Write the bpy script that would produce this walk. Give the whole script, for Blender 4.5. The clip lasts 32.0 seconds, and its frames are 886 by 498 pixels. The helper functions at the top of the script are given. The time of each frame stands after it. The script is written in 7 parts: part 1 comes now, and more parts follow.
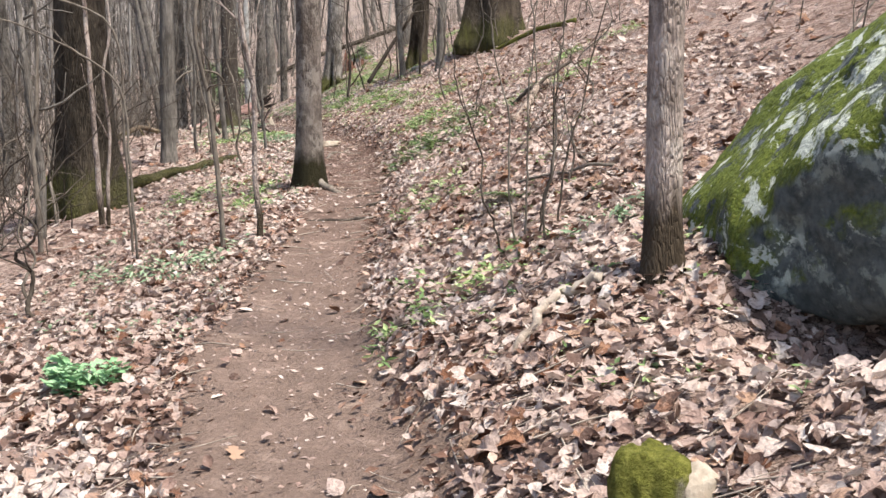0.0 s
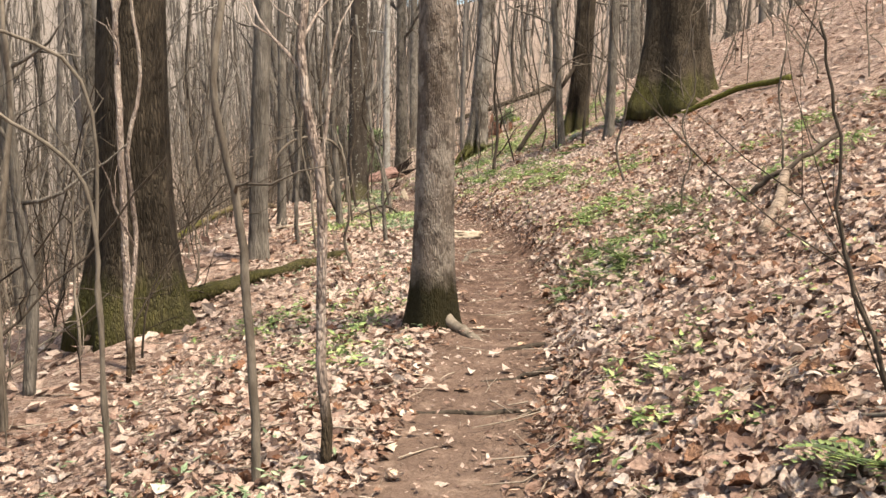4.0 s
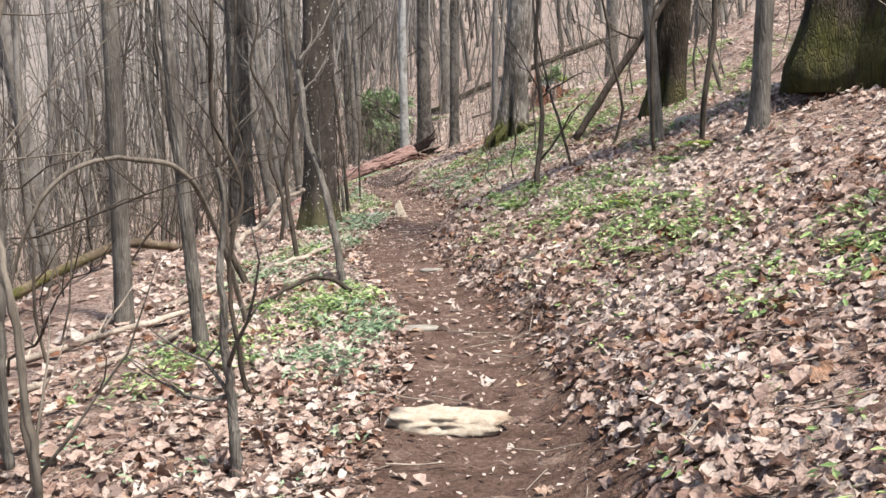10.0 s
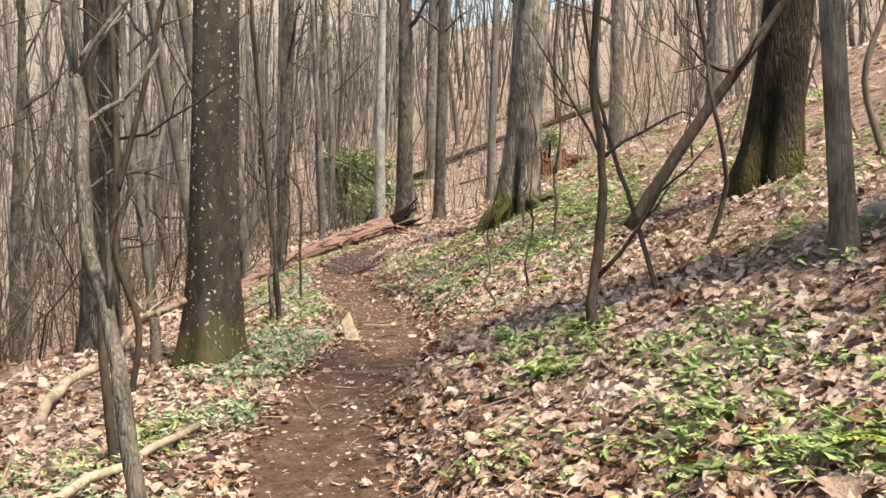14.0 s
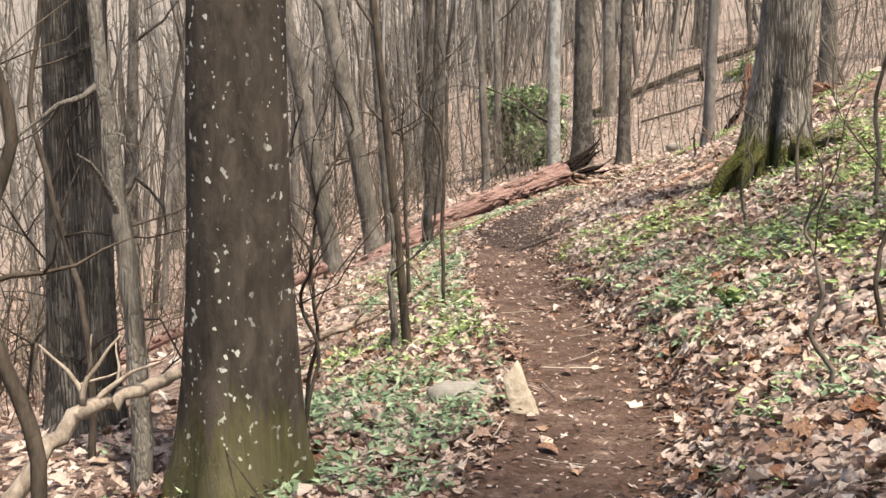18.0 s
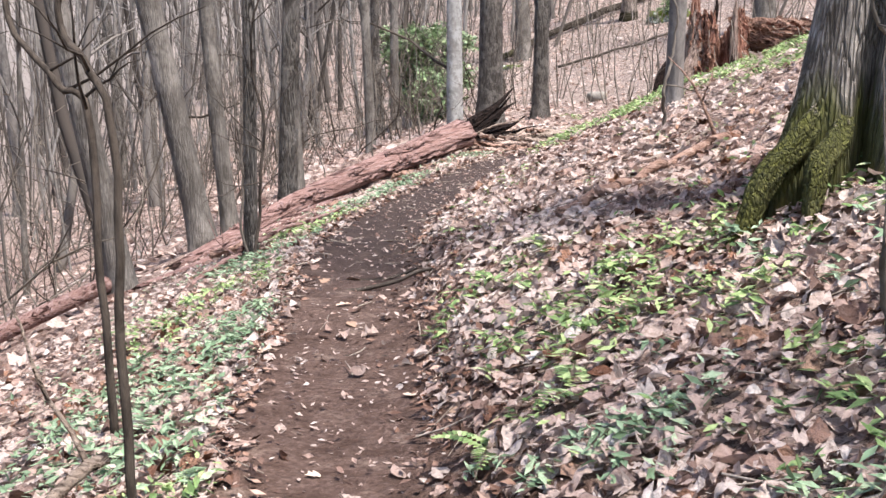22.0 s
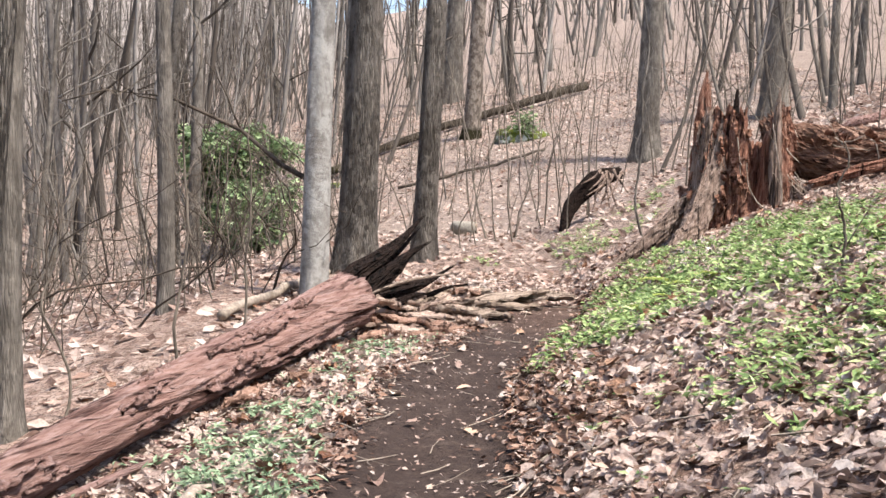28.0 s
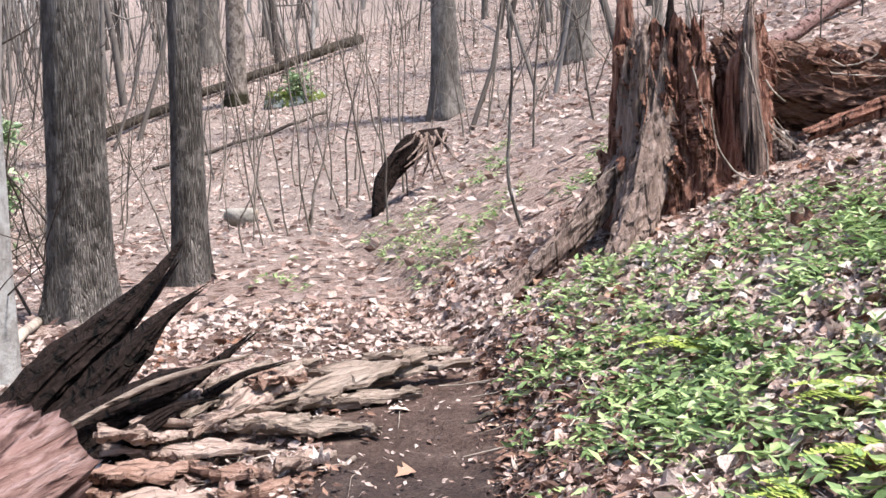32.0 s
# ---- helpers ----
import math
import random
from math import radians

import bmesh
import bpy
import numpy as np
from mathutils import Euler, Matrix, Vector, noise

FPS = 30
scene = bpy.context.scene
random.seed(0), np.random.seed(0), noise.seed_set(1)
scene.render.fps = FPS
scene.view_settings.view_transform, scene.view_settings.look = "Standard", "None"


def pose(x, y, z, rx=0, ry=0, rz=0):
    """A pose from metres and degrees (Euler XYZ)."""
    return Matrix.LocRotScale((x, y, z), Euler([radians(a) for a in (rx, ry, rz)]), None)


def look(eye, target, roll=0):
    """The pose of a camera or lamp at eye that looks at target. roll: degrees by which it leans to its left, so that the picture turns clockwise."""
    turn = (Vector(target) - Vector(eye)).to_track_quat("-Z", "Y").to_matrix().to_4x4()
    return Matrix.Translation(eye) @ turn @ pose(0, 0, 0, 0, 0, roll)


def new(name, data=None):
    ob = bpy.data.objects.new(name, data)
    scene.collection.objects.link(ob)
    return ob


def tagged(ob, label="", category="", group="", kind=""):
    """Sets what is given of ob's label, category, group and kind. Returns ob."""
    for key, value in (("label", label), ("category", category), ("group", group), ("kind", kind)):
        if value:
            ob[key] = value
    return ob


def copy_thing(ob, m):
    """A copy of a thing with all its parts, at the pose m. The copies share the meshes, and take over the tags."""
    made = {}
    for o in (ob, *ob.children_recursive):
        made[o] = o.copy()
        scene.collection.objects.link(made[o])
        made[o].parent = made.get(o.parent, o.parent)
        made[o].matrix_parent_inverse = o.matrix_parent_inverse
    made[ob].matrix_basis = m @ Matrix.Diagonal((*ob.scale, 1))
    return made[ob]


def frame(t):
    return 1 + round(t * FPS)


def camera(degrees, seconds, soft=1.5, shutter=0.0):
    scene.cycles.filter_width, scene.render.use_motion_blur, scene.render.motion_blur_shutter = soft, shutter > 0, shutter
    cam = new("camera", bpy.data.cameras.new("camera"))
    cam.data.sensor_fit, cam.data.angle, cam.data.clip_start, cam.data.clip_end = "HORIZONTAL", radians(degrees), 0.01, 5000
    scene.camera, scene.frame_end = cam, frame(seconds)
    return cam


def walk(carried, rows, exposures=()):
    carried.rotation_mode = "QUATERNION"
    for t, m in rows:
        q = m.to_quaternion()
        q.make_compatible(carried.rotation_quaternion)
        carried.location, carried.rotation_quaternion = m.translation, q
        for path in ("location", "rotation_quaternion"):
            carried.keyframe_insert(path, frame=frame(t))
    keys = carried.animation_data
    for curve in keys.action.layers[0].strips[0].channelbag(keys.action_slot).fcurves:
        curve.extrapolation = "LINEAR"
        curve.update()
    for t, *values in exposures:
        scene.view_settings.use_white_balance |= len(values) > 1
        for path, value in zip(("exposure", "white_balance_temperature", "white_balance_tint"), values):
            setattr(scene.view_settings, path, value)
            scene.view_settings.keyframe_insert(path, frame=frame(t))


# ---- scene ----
cam = camera(45.5, 32.0, 1.5)
METRES, EYE, TILT, LEAN, TURN = 42.0, 1.5, -7.8, 0.6, 0.0
ROWS = [
    (0.0, 0.0, 0.0, 0.0, -0.0, 0.0, -0.0),
    (0.5, 0.001, 0.0153, 0.0033, 0.04, 0.52, 0.34),
    (1.0, 0.0023, 0.0299, 0.0072, 1.69, 0.64, -0.1),
    (1.5, 0.0028, 0.0426, 0.0102, 4.14, -1.14, -0.25),
    (2.0, 0.0046, 0.0547, 0.0122, 7.84, 2.7, 0.15),
    (2.5, 0.0039, 0.0645, 0.0141, 10.64, 4.35, -0.19),
    (3.0, -0.0007, 0.0724, 0.0155, 11.13, 2.99, -1.02),
    (3.5, -0.0056, 0.0846, 0.0176, 10.4, 2.88, -1.65),
    (4.0, -0.0097, 0.1018, 0.02, 7.6, 3.12, -1.83),
    (4.5, -0.0155, 0.116, 0.0221, 1.94, 3.16, -1.21),
    (6.5, -0.0172, 0.1793, 0.0341, -3.76, 1.92, 2.8),
    (7.0, -0.0168, 0.1968, 0.0372, -2.06, 2.09, 2.48),
    (7.5, -0.0181, 0.2161, 0.0409, -0.69, 2.32, 1.73),
    (8.0, -0.0185, 0.2336, 0.0446, 1.55, 2.32, 0.95),
    (8.5, -0.0195, 0.2512, 0.0485, 3.9, 2.25, -0.17),
    (9.0, -0.0211, 0.2692, 0.0527, 6.11, 2.29, -1.42),
    (9.5, -0.0232, 0.286, 0.0573, 8.21, 1.68, -1.53),
    (10.0, -0.0269, 0.3027, 0.0612, 10.19, 0.82, -0.9),
    (10.5, -0.0314, 0.3212, 0.0639, 12.06, 4.77, -0.92),
    (11.0, -0.0352, 0.3379, 0.0664, 12.17, 4.8, -1.36),
    (11.5, -0.0393, 0.3559, 0.0688, 8.84, 1.46, -1.7),
    (12.0, -0.0425, 0.3725, 0.0715, 7.57, 2.54, -1.93),
    (12.5, -0.045, 0.3899, 0.0743, 7.8, 2.58, -2.34),
    (13.0, -0.0466, 0.4063, 0.0765, 8.39, 3.31, -2.4),
    (13.5, -0.0476, 0.4202, 0.0791, 8.64, 5.02, -2.07),
    (15.5, -0.0528, 0.4776, 0.0869, 14.67, 0.3, -4.72),
    (16.0, -0.0548, 0.4921, 0.0891, 17.62, 1.19, -3.86),
    (16.5, -0.0596, 0.5044, 0.0912, 18.83, 1.53, -2.99),
    (17.0, -0.0662, 0.5164, 0.0923, 18.8, -1.89, -2.6),
    (17.5, -0.0711, 0.5283, 0.0937, 19.24, 2.01, -2.43),
    (18.0, -0.0769, 0.5417, 0.0957, 18.33, 0.69, -2.65),
    (18.5, -0.0823, 0.5566, 0.0968, 14.78, -1.33, -2.93),
    (19.0, -0.0871, 0.5724, 0.0984, 11.2, -0.7, -2.88),
    (19.5, -0.0919, 0.5866, 0.1005, 7.83, -2.31, -2.52),
    (20.0, -0.0928, 0.6021, 0.1015, 6.88, 0.23, -2.28),
    (20.5, -0.093, 0.6179, 0.1045, 7.54, 0.95, -2.04),
    (21.0, -0.0935, 0.6335, 0.1075, 9.6, -0.71, -2.43),
    (21.5, -0.0949, 0.6477, 0.1102, 11.79, -1.8, -2.68),
    (22.0, -0.0982, 0.6607, 0.1126, 13.65, -2.07, -2.2),
    (22.5, -0.1016, 0.675, 0.1144, 15.04, 0.77, -2.09),
    (23.0, -0.1053, 0.6897, 0.1168, 15.31, 2.97, -2.77),
    (23.5, -0.1113, 0.7058, 0.1182, 15.38, -0.12, -3.7),
    (24.0, -0.1172, 0.7209, 0.1197, 15.59, 0.5, -5.51),
    (24.5, -0.1238, 0.7363, 0.1218, 14.64, 1.47, -7.34),
    (26.5, -0.1463, 0.7968, 0.1285, 7.8, 1.84, -5.14),
    (27.0, -0.1513, 0.8127, 0.131, 6.07, 3.57, -4.28),
    (27.5, -0.1569, 0.8283, 0.1332, 4.0, 4.64, -3.64),
    (28.0, -0.162, 0.8451, 0.1351, 1.95, 5.04, -3.3),
    (28.5, -0.1668, 0.8594, 0.1372, -1.04, 4.39, -2.49),
    (29.0, -0.1697, 0.8754, 0.14, -3.76, 3.96, -0.92),
    (29.5, -0.1713, 0.893, 0.1431, -6.06, 3.22, 0.45),
    (30.0, -0.1718, 0.91, 0.1454, -8.12, 2.63, 1.26),
    (30.5, -0.1713, 0.926, 0.1483, -10.1, 3.83, 1.68),
    (31.0, -0.1701, 0.9396, 0.1511, -11.45, 3.28, 2.06),
    (31.5, -0.1688, 0.952, 0.1533, -11.14, 2.51, 2.28),
    (32.0, -0.1682, 0.9595, 0.1551, -9.95, 3.23, 2.3),
]
EXPOSURES = (
    (0.0, 0.92, 6600, 10), (2.0, 1.09, 6700, 10), (3.0, 0.81, 7700, 11), (4.0, 0.94, 8000, 10), (7.0, 0.83, 7000, 6), (8.0, 0.82, 7200, 8), (10.0, 0.92, 6600, 9), (11.0, 0.49, 7900, 5),
    (12.0, 0.85, 7700, 8), (13.0, 0.93, 8500, 8), (16.0, 1.09, 6500, 12), (17.0, 1.03, 7800, 5), (18.0, 1.06, 7400, 9), (19.0, 1.00, 6900, 10), (20.0, 1.27, 6300, 11), (21.0, 1.17, 6500, 16),
    (22.0, 1.19, 6300, 14), (23.0, 0.82, 6600, 10), (24.0, 1.07, 7500, 9), (27.0, 1.17, 6700, 10), (28.0, 1.12, 6700, 12), (29.0, 1.13, 7200, 10), (30.0, 1.31, 6500, 12), (31.0, 1.28, 6200, 14),
    (32.0, 1.20, 6200, 14))
walk(cam, [(t, pose(0, 0, EYE, TILT, LEAN, TURN) @ pose(METRES * x, METRES * y, METRES * z, 90 + pitch, roll, yaw)) for t, x, y, z, yaw, pitch, roll in ROWS], EXPOSURES)

# ---- world and sun ----
SUN_FROM = Vector((0.50, -0.36, 1.25)).normalized()
world = bpy.data.worlds.new("sky")
scene.world = world
world.use_nodes = True
wn = world.node_tree.nodes
sky = wn.new("ShaderNodeTexSky")
sky.sky_type = "NISHITA"
sky.sun_disc = False
sky.sun_elevation = math.asin(SUN_FROM.z)
sky.sun_rotation = math.atan2(SUN_FROM.x, SUN_FROM.y)
sky.dust_density = 2.0
wn["Background"].inputs["Strength"].default_value = 0.15
world.node_tree.links.new(sky.outputs["Color"], wn["Background"].inputs["Color"])
sun = new("sun", bpy.data.lights.new("sun", "SUN"))
sun.data.energy = 4.5
sun.data.angle = radians(6)
sun.data.color = (1.0, 0.95, 0.88)
sun.matrix_world = look(SUN_FROM * 60, (0, 0, 0))

# ---- materials ----


class Nodes:
    """A small builder for node materials."""

    def __init__(self, name, rough=0.8, spec=0.3):
        self.mat = bpy.data.materials.new(name)
        self.mat.use_nodes = True
        self.tree = self.mat.node_tree
        self.bsdf = self.tree.nodes["Principled BSDF"]
        self.bsdf.inputs["Roughness"].default_value = rough
        self.bsdf.inputs["Specular IOR Level"].default_value = spec

    def add(self, kind, **values):
        node = self.tree.nodes.new(kind)
        for key, value in values.items():
            node.inputs[key].default_value = value
        return node

    def link(self, a, b):
        self.tree.links.new(a, b)

    def coords(self, scale=(1, 1, 1), where="Object"):
        c = self.add("ShaderNodeTexCoord")
        m = self.add("ShaderNodeMapping", Scale=scale)
        self.link(c.outputs[where], m.inputs["Vector"])
        return m.outputs["Vector"]

    def noise(self, scale, detail=5.0, rough=0.55, vector=None, distortion=0.0):
        n = self.add("ShaderNodeTexNoise", Scale=scale, Detail=detail, Roughness=rough, Distortion=distortion)
        if vector is not None:
            self.link(vector, n.inputs["Vector"])
        return n.outputs["Fac"]

    def warp(self, vector, scale, amount):
        """The same place pushed about by a noise."""
        wob = self.add("ShaderNodeTexNoise", Scale=scale, Detail=4.0)
        self.link(vector, wob.inputs["Vector"])
        less = self.add("ShaderNodeVectorMath")
        less.operation = "SCALE"
        less.inputs["Scale"].default_value = amount
        self.link(wob.outputs["Color"], less.inputs[0])
        both = self.add("ShaderNodeVectorMath")
        self.link(vector, both.inputs[0])
        self.link(less.outputs[0], both.inputs[1])
        return both.outputs[0]

    def voronoi(self, scale, vector=None, feature="F1", out="Distance", randomness=1.0):
        n = self.add("ShaderNodeTexVoronoi", Scale=scale, Randomness=randomness)
        n.feature = feature
        if vector is not None:
            self.link(vector, n.inputs["Vector"])
        return n.outputs[out]

    def ramp(self, fac, *stops):
        n = self.add("ShaderNodeValToRGB")
        e = n.color_ramp.elements
        while len(e) < len(stops):
            e.new(0.5)
        for k, (p, c) in zip(e, stops):
            k.position = p
            k.color = (*c, 1) if len(c) == 3 else c
        self.link(fac, n.inputs["Fac"])
        return n.outputs["Color"]

    def mask(self, fac, lo, hi):
        n = self.add("ShaderNodeMapRange")
        n.inputs["From Min"].default_value = lo
        n.inputs["From Max"].default_value = hi
        self.link(fac, n.inputs["Value"])
        return n.outputs["Result"]

    def mix(self, fac, a, b, kind="MIX"):
        n = self.add("ShaderNodeMix")
        n.data_type = "RGBA"
        n.blend_type = kind
        for value, socket in ((fac, n.inputs[0]), (a, n.inputs[6]), (b, n.inputs[7])):
            if isinstance(value, (int, float)):
                socket.default_value = value
            elif isinstance(value, tuple):
                socket.default_value = (*value, 1)
            else:
                self.link(value, socket)
        return n.outputs[2]

    def maths(self, op, a, b):
        n = self.add("ShaderNodeMath")
        n.operation = op
        for value, socket in ((a, n.inputs[0]), (b, n.inputs[1])):
            if isinstance(value, (int, float)):
                socket.default_value = value
            else:
                self.link(value, socket)
        return n.outputs[0]

    def bump(self, height, strength=0.5, distance=0.02, normal=None):
        n = self.add("ShaderNodeBump", Strength=strength, Distance=distance)
        self.link(height, n.inputs["Height"])
        if normal is not None:
            self.link(normal, n.inputs["Normal"])
        self.link(n.outputs["Normal"], self.bsdf.inputs["Normal"])
        return n.outputs["Normal"]

    def colour(self, c):
        self.link(c, self.bsdf.inputs["Base Color"])

    def island(self):
        return self.add("ShaderNodeNewGeometry").outputs["Random Per Island"]

    def random(self):
        return self.add("ShaderNodeObjectInfo").outputs["Random"]

    def height(self):
        """Height above the thing's own base, in metres."""
        c = self.add("ShaderNodeTexCoord")
        s = self.add("ShaderNodeSeparateXYZ")
        self.link(c.outputs["Object"], s.inputs["Vector"])
        return s.outputs["Z"]


def bark_material(name, dark, light, furrow=22.0, stretch=0.12, moss=0.0, moss_top=0.7, lichen=0.0, bump=0.7, streak=None, foot=None, ridges=0.0, patch=None, mottle=0.5):
    """Bark with long furrows, patches, and moss or lichen where the tree carries it."""
    n = Nodes(name, 0.9, 0.15)
    v = n.coords((1, 1, stretch))
    fine = n.noise(furrow, 6, 0.65, v, 0.4)
    ridge = n.voronoi(furrow * 1.9, n.warp(v, furrow * 0.6, 0.05), "DISTANCE_TO_EDGE")
    broad = n.noise(1.7, 4, 0.6, n.coords((1, 1, 0.5)))
    c = n.ramp(fine, (0.30, dark), (0.70, light))
    if ridges:
        c = n.mix(n.maths("MULTIPLY", n.mask(ridge, 0.16, 0.02), ridges), c, tuple(0.55 * k for k in dark))
    c = n.mix(n.mask(broad, 0.45, 0.70), c, tuple(min(1, 1.35 * k) for k in light))
    if streak:
        c = n.mix(n.mask(n.noise(4.2, 6, 0.7, n.coords((1, 1, 0.7))), 0.48, 0.64), c, streak)
    blot = n.noise(7.5, 7, 0.72, n.coords((1, 1, 0.45)), 0.6)
    c = n.mix(n.maths("MULTIPLY", n.mask(blot, 0.53, 0.40), mottle), c, tuple(0.6 * k for k in dark))
    if patch:
        c = n.mix(n.maths("MULTIPLY", n.mask(n.noise(5.5, 7, 0.7, n.warp(n.coords((1, 1, 0.8)), 6.0, 0.08)), 0.51, 0.57), 0.8), c, patch)
    if lichen:
        spots = n.noise(30.0, 2, 0.5, n.coords((1, 1, 0.8)))
        pick = n.noise(2.4, 4, 0.6)
        s = n.maths("MULTIPLY", n.mask(spots, 0.645, 0.675), n.mask(pick, 0.40, 0.50))
        c = n.mix(n.maths("MULTIPLY", s, lichen), c, (0.58, 0.58, 0.52))
    if foot:
        z = n.maths("ADD", n.height(), n.maths("MULTIPLY", n.noise(5.0, 5, 0.6), -0.35))
        c = n.mix(n.mask(z, 0.28, 0.10), c, foot)
    if moss:
        z = n.maths("ADD", n.height(), n.maths("MULTIPLY", n.noise(5.0, 6, 0.7), -1.9 * moss_top))
        green = n.ramp(n.noise(30, 4), (0.3, (0.034, 0.040, 0.008)), (0.7, (0.135, 0.138, 0.026)))
        c = n.mix(n.maths("MULTIPLY", n.mask(z, -0.15 * moss_top, -0.45 * moss_top), moss), c, green)
    n.colour(c)
    h = n.maths("ADD", n.maths("ADD", fine, n.maths("MULTIPLY", blot, 0.8)), n.maths("MULTIPLY", n.mask(ridge, 0.0, 0.25), ridges))
    n.bump(h, bump, 0.04)
    return n.mat


def leaf_material(name, stops, rough=0.75, spec=0.25, glow=0.0, crumple=0.0, spots=0.35):
    n = Nodes(name, rough, spec)
    c = n.ramp(n.island(), *stops)
    v = n.coords()
    grain = n.noise(55, 4, 0.6, v)
    c = n.mix(n.mask(grain, 0.47, 0.68), c, n.mix(spots, c, (0.075, 0.040, 0.028)))
    crease = n.noise(38, 5, 0.65, n.warp(v, 20.0, 0.03))
    c = n.mix(n.mask(crease, 0.56, 0.72), c, n.mix(0.12, c, (0.85, 0.78, 0.70)))
    if crumple:
        # bleached drifts and damp red-brown ones
        drift = n.noise(0.9, 4, 0.6, v)
        c = n.mix(n.mask(drift, 0.50, 0.66), c, n.mix(0.40, c, (0.64, 0.555, 0.505)))
        c = n.mix(n.mask(drift, 0.46, 0.32), c, n.mix(0.35, c, (0.20, 0.105, 0.070)))
    n.colour(c)
    if crumple:
        n.bump(n.maths("ADD", crease, n.maths("MULTIPLY", grain, 0.5)), crumple, 0.035)
    if glow:
        n.bsdf.inputs["Subsurface Weight"].default_value = 0.0
        t = n.add("ShaderNodeBsdfTranslucent")
        n.link(c, t.inputs["Color"])
        m = n.add("ShaderNodeMixShader", Fac=glow)
        n.link(n.bsdf.outputs["BSDF"], m.inputs[1])
        n.link(t.outputs["BSDF"], m.inputs[2])
        n.link(m.outputs["Shader"], n.tree.nodes["Material Output"].inputs["Surface"])
    return n.mat


LITTER_STOPS = (
    (0.00, (0.080, 0.046, 0.036)), (0.08, (0.165, 0.102, 0.079)), (0.20, (0.335, 0.222, 0.178)),
    (0.42, (0.495, 0.365, 0.303)), (0.76, (0.570, 0.452, 0.384)), (0.95, (0.630, 0.535, 0.470)), (1.00, (0.69, 0.62, 0.56)))
M_LEAF = leaf_material("dry_leaf", LITTER_STOPS, glow=0.2, crumple=0.7, spots=0.45)
M_LEAF_RED = leaf_material("red_brown_leaf", ((0, (0.10, 0.040, 0.020)), (0.5, (0.24, 0.11, 0.06)), (1, (0.42, 0.27, 0.18))), crumple=0.9, spots=0.7)
M_GREEN = leaf_material("green_leaf", ((0, (0.060, 0.105, 0.036)), (0.3, (0.165, 0.262, 0.092)), (0.65, (0.325, 0.440, 0.168)), (0.9, (0.43, 0.53, 0.235)), (1, (0.52, 0.60, 0.34))), 0.6, 0.25, 0.3)
M_MINT = leaf_material("blue_green_leaf", ((0, (0.10, 0.16, 0.085)), (0.5, (0.22, 0.32, 0.19)), (1, (0.42, 0.52, 0.34))), 0.65, 0.25, 0.25)
M_MINT_BRIGHT = leaf_material("fresh_green_leaf", ((0, (0.09, 0.21, 0.085)), (0.5, (0.17, 0.36, 0.16)), (1, (0.34, 0.52, 0.30))), 0.6, 0.25, 0.3)
M_BRIGHT_FERN = leaf_material("bright_fern", ((0, (0.12, 0.17, 0.03)), (0.5, (0.28, 0.36, 0.06)), (1, (0.46, 0.52, 0.14))), 0.6, 0.25, 0.3)
M_FERN = leaf_material("dark_fern", ((0, (0.045, 0.075, 0.025)), (0.5, (0.095, 0.155, 0.05)), (1, (0.22, 0.29, 0.10))), 0.5, 0.4, 0.2)
M_EVER = leaf_material("evergreen_leaf", ((0, (0.05, 0.085, 0.03)), (0.5, (0.19, 0.29, 0.13)), (1, (0.40, 0.50, 0.27))), 0.4, 0.5, 0.25)

M_GREY_BARK = bark_material("grey_bark", (0.085, 0.075, 0.063), (0.225, 0.204, 0.178), 26, 0.10, bump=0.6, ridges=0.4, streak=(0.102, 0.090, 0.076))
M_PALE_BARK = bark_material("pale_smooth_bark", (0.115, 0.092, 0.076), (0.275, 0.232, 0.197), 34, 0.26, bump=0.75, streak=(0.080, 0.060, 0.046), foot=(0.024, 0.021, 0.009), ridges=0.30, patch=(0.285, 0.250, 0.212), mottle=0.85)
M_SLIM_BARK = bark_material("pale_pinkish_bark", (0.233, 0.182, 0.154), (0.514, 0.423, 0.367), 30, 0.22, bump=0.7, streak=(0.161, 0.122, 0.101), foot=(0.06, 0.045, 0.03), ridges=0.5, patch=(0.434, 0.372, 0.322), mottle=0.6)
M_DARK_BARK = bark_material("dark_spotted_bark", (0.031, 0.026, 0.021), (0.078, 0.064, 0.052), 18, 0.4, moss=0.35, moss_top=0.6, lichen=0.75, bump=0.3)
M_ROUGH_BARK = bark_material("furrowed_bark", (0.073, 0.063, 0.053), (0.259, 0.234, 0.202), 30, 0.07, bump=1.0, ridges=0.9, streak=(0.107, 0.093, 0.078), patch=(0.224, 0.202, 0.175))
M_MOSSY_BARK = bark_material("mossy_bark", (0.028, 0.021, 0.014), (0.092, 0.074, 0.054), 26, 0.12, moss=0.45, moss_top=0.7, bump=0.9, ridges=0.6)
M_MOSS_OAK = bark_material("mossy_rough_bark", (0.129, 0.111, 0.093), (0.549, 0.500, 0.444), 26, 0.07, moss=0.9, moss_top=0.55, bump=1.0, ridges=0.8, streak=(0.129, 0.109, 0.088))
M_BIRCH = bark_material("birch_bark", (0.164, 0.156, 0.142), (0.319, 0.313, 0.293), 12, 1.6, bump=0.35, streak=(0.164, 0.151, 0.137), patch=(0.327, 0.327, 0.308), mottle=0.45)
M_TWIG = bark_material("twig_bark", (0.082, 0.066, 0.052), (0.187, 0.162, 0.132), 40, 0.2, bump=0.3)
M_DARK_TWIG = bark_material("dark_vine_bark", (0.027, 0.021, 0.016), (0.094, 0.076, 0.060), 40, 0.2, bump=0.4)
